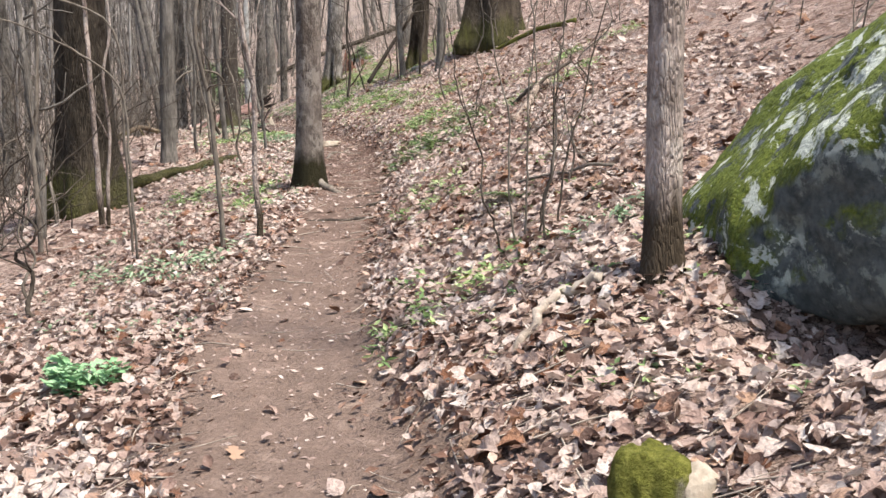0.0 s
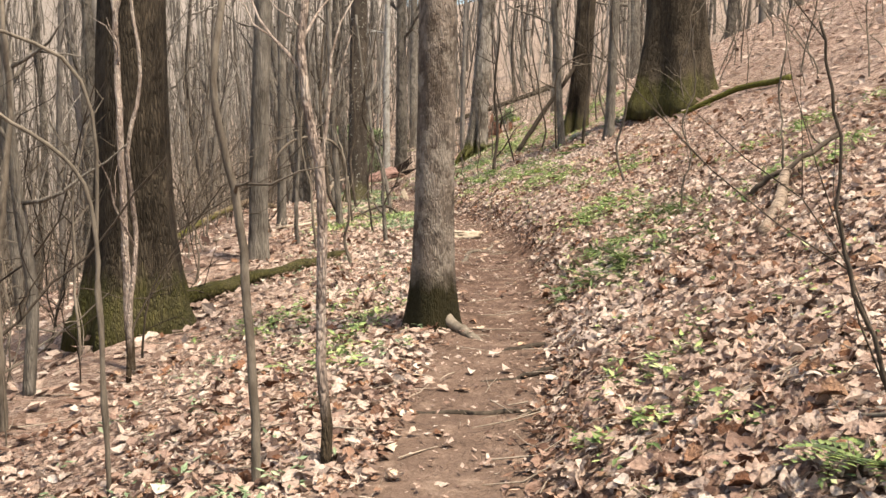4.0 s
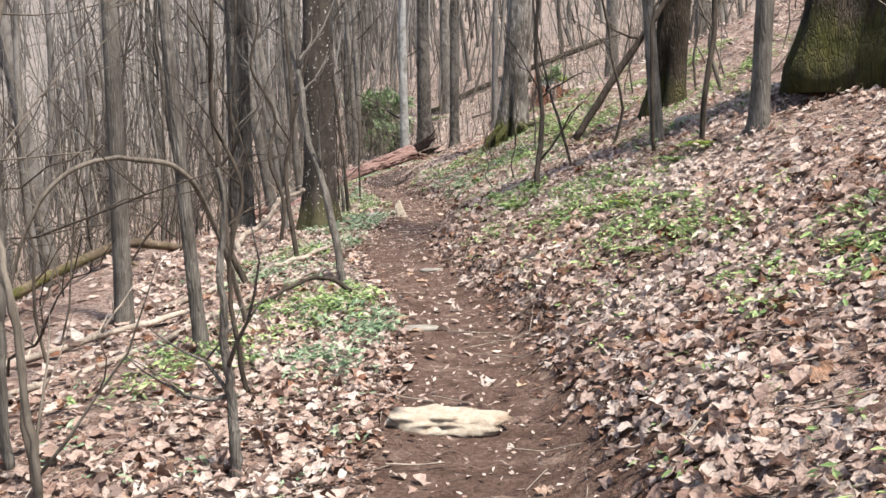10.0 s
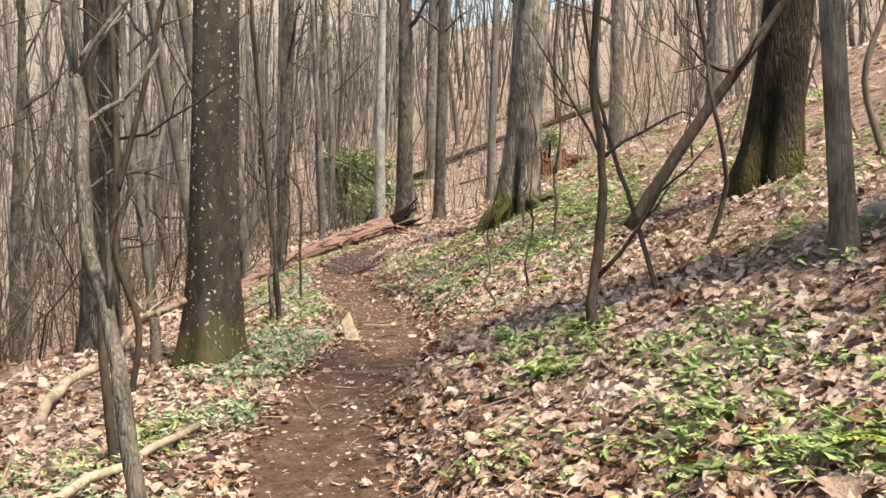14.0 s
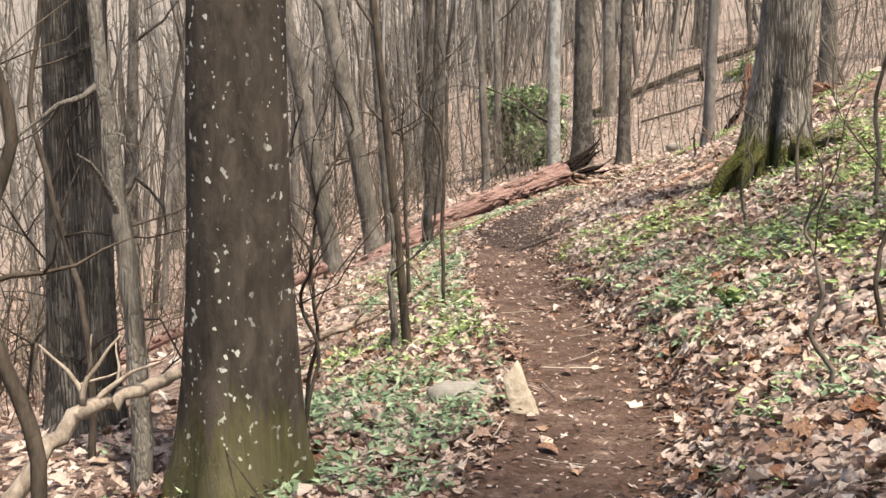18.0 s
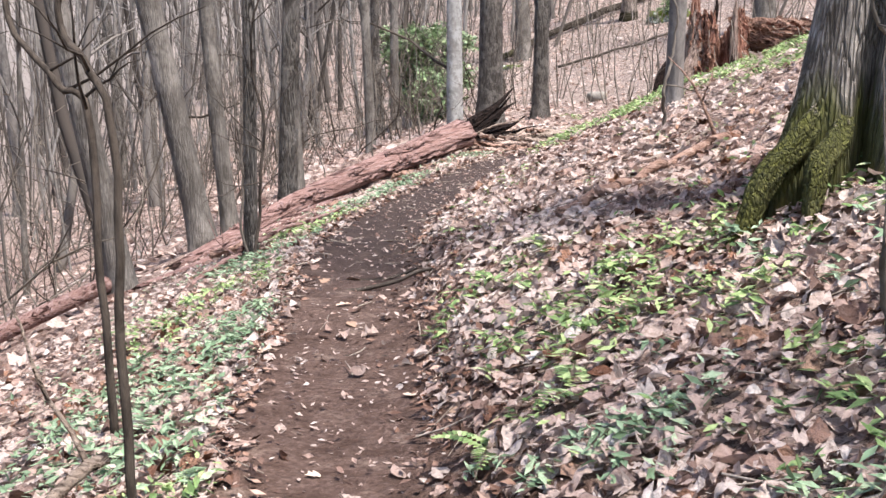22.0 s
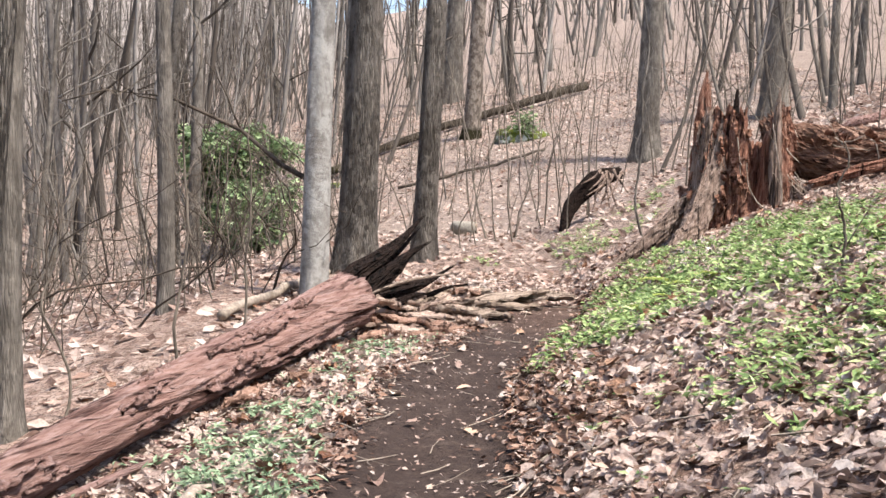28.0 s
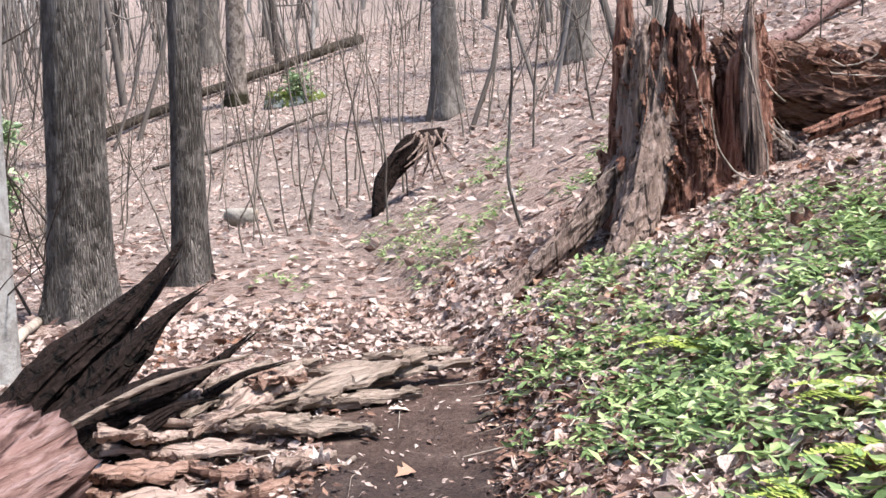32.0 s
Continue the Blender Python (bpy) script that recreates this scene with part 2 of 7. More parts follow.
M_FAR_BARK = bark_material("far_bark", (0.080, 0.072, 0.065), (0.184, 0.167, 0.151), 14, 0.10, bump=0.3, streak=(0.211, 0.197, 0.179))
far = Nodes("far_bark", 0.9, 0.12)
far_tone = far.ramp(far.island(), (0.0, (0.041, 0.034, 0.028)), (0.3, (0.093, 0.081, 0.070)), (0.65, (0.158, 0.143, 0.126)), (1.0, (0.241, 0.226, 0.207)))
far_blot = far.noise(6.0, 6, 0.7, far.coords((1, 1, 0.25)))
far.colour(far.mix(far.mask(far_blot, 0.54, 0.42), far_tone, far.mix(0.4, far_tone, (0.08, 0.065, 0.055))))
M_FAR_MIX = far.mat
M_DEADWOOD = bark_material("weathered_wood", (0.162, 0.128, 0.100), (0.391, 0.332, 0.272), 34, 0.3, bump=0.5)


def ground_material():
    """Packed leaf litter: torn leaf-sized cells over dark humus."""
    n = Nodes("leaf_litter", 0.9, 0.15)
    v = n.coords((1, 1, 1))
    moved = n.warp(v, 14.0, 0.16)
    warp = n.noise(9, 4, 0.6, v)
    cells = n.voronoi(17.0, moved, "F1", "Color")
    edge = n.voronoi(17.0, moved, "DISTANCE_TO_EDGE")
    big = n.noise(0.35, 5, 0.6, v)
    sep = n.add("ShaderNodeSeparateColor")
    n.link(cells, sep.inputs["Color"])
    pick = n.maths("ADD", n.maths("MULTIPLY", sep.outputs["Red"], 0.55), n.maths("MULTIPLY", warp, 0.25))
    c = n.ramp(pick, *LITTER_STOPS)
    c = n.mix(n.mask(edge, 0.09, 0.0), c, (0.05, 0.03, 0.02))
    c = n.mix(n.mask(big, 0.48, 0.72), c, n.mix(0.35, c, (0.14, 0.085, 0.060)))
    c = n.mix(n.maths("MULTIPLY", n.mask(n.noise(24, 6, 0.7, moved), 0.40, 0.60), 0.35), c, (0.15, 0.100, 0.077))
    # greyer colour blended in by position, on the far bank and the slope across the valley
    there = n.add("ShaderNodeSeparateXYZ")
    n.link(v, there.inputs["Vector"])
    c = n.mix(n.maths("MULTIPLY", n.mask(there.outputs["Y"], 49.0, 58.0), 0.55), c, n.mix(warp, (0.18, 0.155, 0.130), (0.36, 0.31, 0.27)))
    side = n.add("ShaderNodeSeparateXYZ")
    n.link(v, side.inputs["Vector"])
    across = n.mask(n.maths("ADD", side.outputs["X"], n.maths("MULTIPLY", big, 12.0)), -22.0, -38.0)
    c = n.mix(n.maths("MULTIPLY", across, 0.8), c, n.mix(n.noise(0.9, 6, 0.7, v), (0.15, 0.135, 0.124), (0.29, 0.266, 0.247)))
    c = n.mix(n.mask(n.noise(1.9, 6, 0.7, v), 0.50, 0.66), c, n.mix(0.3, c, (0.11, 0.070, 0.052)))
    n.colour(c)
    h = n.maths("ADD", n.maths("MULTIPLY", sep.outputs["Green"], 0.5), n.maths("MULTIPLY", warp, 0.6))
    n.bump(n.maths("ADD", h, n.noise(45, 5, 0.7, v)), 1.0, 0.05)
    return n.mat


def soil_material():
    n = Nodes("trail_soil", 0.95, 0.12)
    v = n.coords()
    fine = n.noise(38, 7, 0.7, v)
    broad = n.noise(1.3, 4, 0.6, v)
    crumbs = n.voronoi(60, v)
    c = n.ramp(fine, (0.26, (0.058, 0.034, 0.026)), (0.50, (0.140, 0.089, 0.069)), (0.76, (0.265, 0.187, 0.151)))
    c = n.mix(n.mask(broad, 0.42, 0.68), c, n.mix(0.60, c, (0.105, 0.066, 0.050)))
    c = n.mix(n.maths("MULTIPLY", n.mask(crumbs, 0.16, 0.05), n.mask(n.noise(9, 2, 0.5, v), 0.5, 0.6)), c, (0.40, 0.30, 0.23))
    mid = n.noise(5.5, 6, 0.65, n.warp(v, 3.0, 0.25))
    c = n.mix(n.mask(mid, 0.50, 0.36), c, n.mix(0.65, c, (0.06, 0.034, 0.024)))
    c = n.mix(n.mask(mid, 0.56, 0.70), c, n.mix(0.5, c, (0.44, 0.33, 0.26)))
    # dry dusty soil on the first stretch
    first = n.add("ShaderNodeSeparateXYZ")
    n.link(v, first.inputs["Vector"])
    dry = n.mask(n.maths("ADD", first.outputs["Y"], n.maths("MULTIPLY", broad, 4.0)), 16.0, 9.0)
    c = n.mix(n.maths("MULTIPLY", dry, 0.40), c, n.mix(0.25, (0.43, 0.325, 0.260), c))
    # darker damp loam on the last stretch of the trail
    s = n.add("ShaderNodeSeparateXYZ")
    g = n.add("ShaderNodeTexCoord")
    n.link(g.outputs["Object"], s.inputs["Vector"])
    along = n.maths("ADD", s.outputs["Y"], n.maths("MULTIPLY", broad, 3.0))
    damp = n.maths("MULTIPLY", n.mask(along, 34.5, 38.5), n.mask(along, 48.6, 46.6))
    c = n.mix(n.maths("MULTIPLY", damp, 0.9), c, n.mix(0.20, (0.036, 0.029, 0.027), c))
    n.colour(c)
    h = n.maths("ADD", fine, n.maths("MULTIPLY", n.noise(7, 4, 0.6, v), 1.5))
    n.bump(h, 0.9, 0.05)
    return n.mat


def rock_material():
    """Grey rock, lichen blotches, moss on the faces that look up."""
    n = Nodes("mossy_rock", 0.9, 0.2)
    v = n.coords()
    fine = n.noise(16, 7, 0.7, v)
    c = n.ramp(fine, (0.3, (0.030, 0.037, 0.037)), (0.7, (0.125, 0.140, 0.134)))
    c = n.mix(n.mask(n.noise(4.2, 7, 0.72, v), 0.53, 0.60), c, (0.20, 0.225, 0.20))
    geo = n.add("ShaderNodeNewGeometry")
    sep = n.add("ShaderNodeSeparateXYZ")
    n.link(geo.outputs["Normal"], sep.inputs["Vector"])
    up = n.maths("ADD", sep.outputs["Z"], n.maths("MULTIPLY", n.noise(2.8, 6, 0.65, v), 1.25))
    lich = n.maths("MULTIPLY", n.mask(up, 0.55, 0.70), n.mask(n.noise(4.6, 7, 0.7, v, 0.3), 0.545, 0.575))
    moss = n.maths("MULTIPLY", n.mask(up, 0.62, 0.82), n.mask(n.noise(3.4, 7, 0.72, v), 0.42, 0.47))
    green = n.ramp(n.noise(40, 5, 0.6, v), (0.25, (0.034, 0.046, 0.008)), (0.5, (0.095, 0.120, 0.018)), (0.8, (0.20, 0.22, 0.045)))
    c = n.mix(moss, c, green)
    c = n.mix(lich, c, (0.46, 0.49, 0.42))
    n.colour(c)
    n.bump(n.maths("ADD", fine, n.maths("MULTIPLY", moss, n.noise(50, 3, 0.6, v))), 0.8, 0.03)
    return n.mat


def stone_material(name, a, b):
    n = Nodes(name, 0.85, 0.25)
    v = n.coords()
    fine = n.noise(22, 6, 0.65, v)
    c = n.ramp(fine, (0.3, a), (0.7, b))
    c = n.mix(n.mask(n.noise(5, 4, 0.6, v), 0.60, 0.72), c, (0.22, 0.15, 0.10))
    n.colour(c)
    n.bump(fine, 0.5, 0.02)
    return n.mat


def rotten_material(name, dark, mid, light, axis, turn=0.0):
    """Rotten wood: fibres along one axis, cracks across it."""
    n = Nodes(name, 0.92, 0.12)
    scale = [1.0, 1.0, 1.0]
    scale[axis] = 0.10
    whole = n.add("ShaderNodeMapping", Rotation=(0.0, 0.0, radians(turn)))
    n.link(n.coords(), whole.inputs["Vector"])
    along = n.add("ShaderNodeMapping", Scale=tuple(scale))
    n.link(whole.outputs["Vector"], along.inputs["Vector"])
    v = along.outputs["Vector"]
    fibre = n.noise(34, 7, 0.7, v, 0.5)
    rot = n.noise(3.0, 5, 0.65, n.coords())
    crack = n.noise(15, 3, 0.5, v, 0.8)
    c = n.ramp(fibre, (0.28, dark), (0.50, mid), (0.74, light))
    pit = n.voronoi(17, n.warp(n.coords(), 9.0, 0.06))
    c = n.mix(n.mask(crack, 0.46, 0.34), c, tuple(0.4 * k for k in dark))
    c = n.mix(n.maths("MULTIPLY", n.mask(pit, 0.22, 0.08), n.mask(rot, 0.46, 0.56)), c, tuple(0.35 * k for k in dark))
    c = n.mix(n.mask(rot, 0.58, 0.72), c, n.mix(0.6, c, dark))
    n.colour(c)
    n.bump(n.maths("ADD", fibre, n.maths("MULTIPLY", n.mask(crack, 0.30, 0.45), 0.8)), 1.0, 0.04)
    return n.mat


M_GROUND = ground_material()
M_SOIL = soil_material()
M_ROCK = rock_material()
M_PALE_STONE = stone_material("pale_stone", (0.425, 0.374, 0.315), (0.629, 0.586, 0.518))
M_TAN_STONE = stone_material("tan_stone", (0.264, 0.216, 0.160), (0.448, 0.384, 0.304))
M_GREY_STONE = stone_material("grey_stone", (0.168, 0.154, 0.126), (0.322, 0.301, 0.259))
M_RED_WOOD = rotten_material("red_rotten_wood", (0.117, 0.057, 0.046), (0.255, 0.158, 0.135), (0.359, 0.272, 0.253), 1, 20.0)
M_STUMP_WOOD = rotten_material("red_stump_wood", (0.061, 0.026, 0.017), (0.238, 0.112, 0.076), (0.432, 0.288, 0.216), 2)
M_GREY_WOOD = rotten_material("grey_stump_wood", (0.076, 0.053, 0.043), (0.232, 0.168, 0.134), (0.432, 0.344, 0.288), 2)
M_PALE_WOOD = rotten_material("pale_broken_wood", (0.216, 0.140, 0.108), (0.416, 0.312, 0.252), (0.544, 0.448, 0.384), 0)
M_RED_BARK = rotten_material("red_bark_plate", (0.131, 0.069, 0.049), (0.317, 0.199, 0.148), (0.471, 0.341, 0.274), 0)
M_BLACK_WOOD = rotten_material("charred_wood", (0.005, 0.004, 0.002), (0.016, 0.010, 0.008), (0.040, 0.026, 0.020), 1)
M_BARK_SLAB = rotten_material("bark_slab", (0.121, 0.087, 0.066), (0.305, 0.238, 0.187), (0.482, 0.402, 0.333), 0)
M_MOSS_LOG = bark_material("mossy_log", (0.06, 0.045, 0.03), (0.16, 0.12, 0.085), 24, 0.3, moss=0.9, moss_top=1.2, bump=0.8)

# ---- the lie of the land ----
TRAIL = ((-8, 0.3), (0, -0.2), (3.9, -0.57), (5, -0.77), (6.1, -0.95), (7.3, -0.98), (9.6, -1.03), (12, -1.03), (13.3, -1.18),
         (14.5, -1.3), (16, -1.55), (17.3, -1.75), (18.8, -2.03), (20, -2.25), (21.2, -2.65), (22.1, -3.0), (23.2, -3.38),
         (24.8, -3.85), (26, -4.0), (28, -4.1), (29.5, -4.48), (30.8, -5.05), (32, -5.55), (33.5, -5.97), (34.6, -6.3),
         (36.5, -6.85), (38, -6.98), (40, -7.02), (42, -7.02), (43.3, -7.0), (44.2, -6.72), (45.5, -6.35), (46.6, -6.2), (50, -6.2))
T_Y = np.array([p[0] for p in TRAIL], float)
T_X = np.array([p[1] for p in TRAIL], float)
FINE_Y = np.arange(-60, 260, 0.1)
FINE_X = np.interp(FINE_Y, T_Y, T_X)
FINE_X = np.convolve(np.pad(FINE_X, 6, mode="edge"), np.ones(13) / 13, mode="valid")
RISE_Y = (-60, -8, 0, 7, 11, 16.5, 18, 23, 28.4, 36, 43, 45, 47, 50, 56, 260)
RISE_Z = (-1.5, -0.3, -0.08, 0.17, 0.53, 0.78, 0.83, 0.92, 0.98, 1.03, 1.13, 1.20, 1.33, 1.42, 1.6, 1.6)
FALL_Y = (-60, 0, 13, 17, 27, 30, 36, 42, 46, 60)
FALL_K = (0.2, 0.15, 0.17, 0.05, 0.06, 0.22, 0.38, 0.26, 0.05, 0.08)


def ramp01(a, b, v):
    t = np.clip((np.asarray(v, float) - a) / (b - a), 0, 1)
    return t * t * (3 - 2 * t)


def trail_x(y):
    return np.interp(y, FINE_Y, FINE_X)


def relief(x, y):
    """Small unevenness of the forest floor."""
    z = 0.045 * np.sin(1.31 * x + 0.7 * y + 0.4) * np.sin(0.93 * y - 0.5 * x + 1.1)
    z = z + 0.028 * np.sin(2.9 * x - 1.7 * y + 2.0) * np.sin(2.3 * y + 1.2 * x)
    return z + 0.014 * np.sin(6.7 * x + 3.1 * y) * np.sin(5.9 * y - 4.3 * x + 0.6)


def land(x, y):
    """Height of the ground at x, y."""
    x, y = np.asarray(x, float), np.asarray(y, float)
    o = x - trail_x(y)
    q = -o
    base = np.interp(y, RISE_Y, RISE_Z)
    steep = np.interp(y, (0, 6, 13), (0.34, 0.36, 0.43))
    up = ramp01(0.3, 0.7, o) * steep * (np.clip(o, 0, 60) - 0.1)
    k = np.interp(y, FALL_Y, FALL_K)
    down = ramp01(0.35, 0.8, q) * k * (np.clip(q, 0.4, 3.5) - 0.4) + 0.42 * (np.clip(q, 3.5, 20) - 3.5) * (1 - 0.5 * ramp01(42, 60, y))
    z = base + np.where(o > 0, up, 0) - np.where(q > 0, down, 0)
    far = -0.5 + 0.22 * (y - 51) + 0.20 * (np.clip(x, -60, 40) + 6)
    z = z + np.maximum(far - z, 0) * ramp01(50, 60, y)
    # the slope across the valley
    z = z + 0.46 * np.clip(q - 45, 0, 90) * (1 - ramp01(46, 58, y)) + 0.70 * np.clip(-x - 40, 0, 90) * ramp01(46, 58, y)
    z = z - 0.58 * np.exp(-((x - 1.85) ** 2 / 0.50 + (y - 4.02) ** 2 / 0.30))
    dish = 0.03 * np.exp(-(o / 0.3) ** 2) * (y < 46)
    return z + relief(x, y) * (0.25 + 0.75 * ramp01(0.35, 0.9, np.abs(o))) - dish


def ground_z(x, y):
    return float(land(x, y))


# ---- mesh helpers ----


class Shape:
    """Vertices and faces of one mesh."""

    def __init__(self):
        self.v, self.f, self.q, self.n = [], [], [], 0

    def add(self, verts, faces):
        self.v.append(np.asarray(verts, float).reshape(-1, 3))
        k = self.n
        self.f.extend([tuple(i + k for i in face) for face in faces])
        self.n += len(self.v[-1])

    def grid(self, rows, closed=True, cap=False):
        """Rows of equally many points, joined by quads."""
        rows = np.asarray(rows, float)
        n, m = rows.shape[:2]
        i, j = np.meshgrid(np.arange(n - 1), np.arange(m if closed else m - 1), indexing="ij")
        k = (j + 1) % m
        quads = np.stack([i * m + j, i * m + k, (i + 1) * m + k, (i + 1) * m + j], -1).reshape(-1, 4)
        self.q.append(quads + self.n)
        if cap:
            self.f.append(tuple(self.n + a for a in range(m - 1, -1, -1)))
            self.f.append(tuple(self.n + (n - 1) * m + a for a in range(m)))
        self.v.append(rows.reshape(-1, 3))
        self.n += n * m

    def tube(self, points, radii, sides=6, seed=0, cap=True, rough=0.0):
        """A tapered round piece along points."""
        p = np.asarray(points, float)
        tang = np.empty_like(p)
        tang[1:-1] = p[2:] - p[:-2]
        tang[0], tang[-1] = p[1] - p[0], p[-1] - p[-2]
        tang /= np.sqrt((tang * tang).sum(1))[:, None] + 1e-9
        ref = np.array((1.0, 0, 0)) if abs(tang[0][0]) < 0.8 else np.array((0, 1.0, 0))
        u = np.stack([ref[1] * tang[:, 2] - ref[2] * tang[:, 1], ref[2] * tang[:, 0] - ref[0] * tang[:, 2], ref[0] * tang[:, 1] - ref[1] * tang[:, 0]], -1)
        u /= np.sqrt((u * u).sum(1))[:, None] + 1e-9
        w = np.stack([tang[:, 1] * u[:, 2] - tang[:, 2] * u[:, 1], tang[:, 2] * u[:, 0] - tang[:, 0] * u[:, 2], tang[:, 0] * u[:, 1] - tang[:, 1] * u[:, 0]], -1)
        a = np.arange(sides) * 2 * math.pi / sides
        r = np.asarray(radii, float)[:, None] * np.ones(sides)
        if rough:
            ph = np.random.RandomState(seed).rand(4) * 6.28
            s = np.arange(len(p))[:, None] * 0.55
            r = r * (1 + rough * (np.sin(2 * a + ph[0] + s) + np.sin(5 * a + ph[1] - 0.7 * s) + 0.8 * np.sin(9 * a + ph[2] + 1.9 * s)) / 2.4)
        rows = p[:, None, :] + (np.cos(a) * r)[:, :, None] * u[:, None, :] + (np.sin(a) * r)[:, :, None] * w[:, None, :]
        self.grid(rows, True, cap)

    def mesh(self, name, material, smooth=True):
        me = bpy.data.meshes.new(name)
        verts = np.concatenate(self.v).astype(np.float32)
        quads = np.concatenate(self.q).astype(np.int32) if self.q else np.zeros((0, 4), np.int32)
        loops = np.concatenate([quads.ravel(), np.array([i for face in self.f for i in face], np.int32)])
        sizes = np.concatenate([np.full(len(quads), 4, np.int32), np.array([len(face) for face in self.f], np.int32)])
        me.vertices.add(len(verts))
        me.vertices.foreach_set("co", verts.ravel())
        me.loops.add(len(loops))
        me.loops.foreach_set("vertex_index", loops.astype(np.int32))
        me.polygons.add(len(sizes))
        me.polygons.foreach_set("loop_start", np.concatenate([[0], np.cumsum(sizes)[:-1]]).astype(np.int32))
        me.polygons.foreach_set("use_smooth", np.full(len(sizes), smooth))
        me.materials.append(material)
        me.update(calc_edges=True)
        return me


def part(name, shape, material, parent=None, label="", smooth=True):
    """Links a shape as one mesh object under a thing or a part."""
    ob = new(name, shape.mesh(name, material, smooth) if isinstance(shape, Shape) else shape)
    if parent is not None:
        ob.parent = parent
    if label:
        tagged(ob, label)
    return ob


def thing(name, x, y, z, label, category, group="", kind="", turn=0.0):
    e = new(name)
    e.empty_display_size = 0.2
    e.location = (x, y, z)
    e.rotation_euler = (0, 0, radians(turn))
    return tagged(e, label, category, group, kind)


def solo(name, shape, material, label, category, group="", kind="", smooth=True, at=(0, 0, 0)):
    ob = new(name, shape.mesh(name, material, smooth))
    ob.location = at
    return tagged(ob, label, category, group, kind)


def fast_mesh(name, verts, faces, material, smooth=False):
    """Large mesh from arrays; faces all have the same number of corners."""
    me = bpy.data.meshes.new(name)
    verts = np.asarray(verts, np.float32)
    faces = np.asarray(faces, np.int32)
    k = faces.shape[1]
    me.vertices.add(len(verts))
    me.vertices.foreach_set("co", verts.ravel())
    me.loops.add(faces.size)
    me.loops.foreach_set("vertex_index", faces.ravel())
    me.polygons.add(len(faces))
    me.polygons.foreach_set("loop_start", np.arange(0, faces.size, k, dtype=np.int32))
    me.polygons.foreach_set("use_smooth", np.full(len(faces), smooth))
    me.update(calc_edges=True)
    me.materials.append(material)
    return me


# ---- ground and trail ----


def build_ground():
    side = [0.0]
    while side[-1] < 230:
        s = side[-1]
        side.append(s + (0.13 if s < 4 else 0.13 + 0.10 * (s - 4)))
    side = np.array(side)
    o = np.concatenate([-side[:0:-1], side])
    ys = [-50.0, -40, -30, -22, -16, -12, -9, -7, -5, -3.5, -2.5, -2]
    while ys[-1] < 52:
        ys.append(ys[-1] + 0.16)
    while ys[-1] < 250:
        ys.append(ys[-1] + 0.13 + 0.07 * (ys[-1] - 52))
    ys = np.array(ys)
    gy, go = np.meshgrid(ys, o, indexing="ij")
    gx = trail_x(gy) + go
    v = np.stack([gx, gy, land(gx, gy)], -1).reshape(-1, 3)
    w = len(o)
    i, j = np.meshgrid(np.arange(len(ys) - 1), np.arange(w - 1), indexing="ij")
    a = (i * w + j).ravel()
    f = np.stack([a, a + 1, a + w + 1, a + w], -1)
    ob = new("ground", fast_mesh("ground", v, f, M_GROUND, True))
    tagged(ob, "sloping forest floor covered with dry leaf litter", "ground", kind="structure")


def build_trail():
    """The bare trodden path, a thin sheet with a ragged edge just above the ground."""
    path = [(trail_x(y), y) for y in np.arange(-7, 46.6, 0.12)] + [(-6.22, 46.8), (-6.35, 47.3), (-6.6, 47.8), (-7.0, 48.3), (-7.6, 48.8), (-8.4, 49.2), (-9.3, 49.6), (-10.3, 50.0), (-11.5, 50.5)]
    p = np.array(path)
    t = np.gradient(p, axis=0)
    t /= np.linalg.norm(t, axis=1)[:, None]
    nrm = np.stack([t[:, 1], -t[:, 0]], -1)
    s = np.arange(len(p)) * 0.12
    half = np.interp(p[:, 1], (-8, 4, 6, 9, 13, 16, 17.5, 19, 24, 30, 35.3, 38, 47), (0.55, 0.57, 0.58, 0.38, 0.46, 0.60, 0.60, 0.48, 0.45, 0.41, 0.52, 0.46, 0.46))
    left = 1.18 * half * (1 + 0.14 * np.sin(1.7 * s) + 0.10 * np.sin(5.3 * s + 1) + 0.06 * np.sin(13 * s))
    right = 1.42 * half * (1 + 0.14 * np.sin(1.3 * s + 2) + 0.10 * np.sin(4.7 * s) + 0.06 * np.sin(11 * s))
    n = 13
    rows = []
    for k in range(n):
        c = -1 + 2 * k / (n - 1)
        w = np.where(c < 0, left, right) * c
        q = p + nrm * w[:, None]
        z = land(q[:, 0], q[:, 1]) + 0.012 - 0.022 * abs(c) ** 6 + 0.006 * np.sin(9 * q[:, 0] + 7 * q[:, 1]) * np.sin(8 * q[:, 1] - 5 * q[:, 0])
        rows.append(np.stack([q[:, 0], q[:, 1], z], -1))
    v = np.stack(rows, 1).reshape(-1, 3)
    i, j = np.meshgrid(np.arange(len(p) - 1), np.arange(n - 1), indexing="ij")
    a = (i * n + j).ravel()
    ob = new("dirt_trail", fast_mesh("dirt_trail", v, np.stack([a, a + 1, a + n + 1, a + n], -1), M_SOIL, True))
    tagged(ob, "narrow trodden trail of bare reddish-brown soil", "trail", kind="structure")


build_ground()
build_trail()

# ---- trees ----


def wander(rng, start, way, length, steps, bend):
    """Points of a crooked shoot."""
    p = np.array(start, float)
    d = np.array(way, float)
    d /= np.linalg.norm(d)
    out = [p.copy()]
    for _ in range(steps):
        d = d + rng.normal(0, bend, 3) + np.array((0, 0, 0.06))
        d /= np.linalg.norm(d)
        p = p + d * length / steps
        out.append(p.copy())
    return np.array(out)


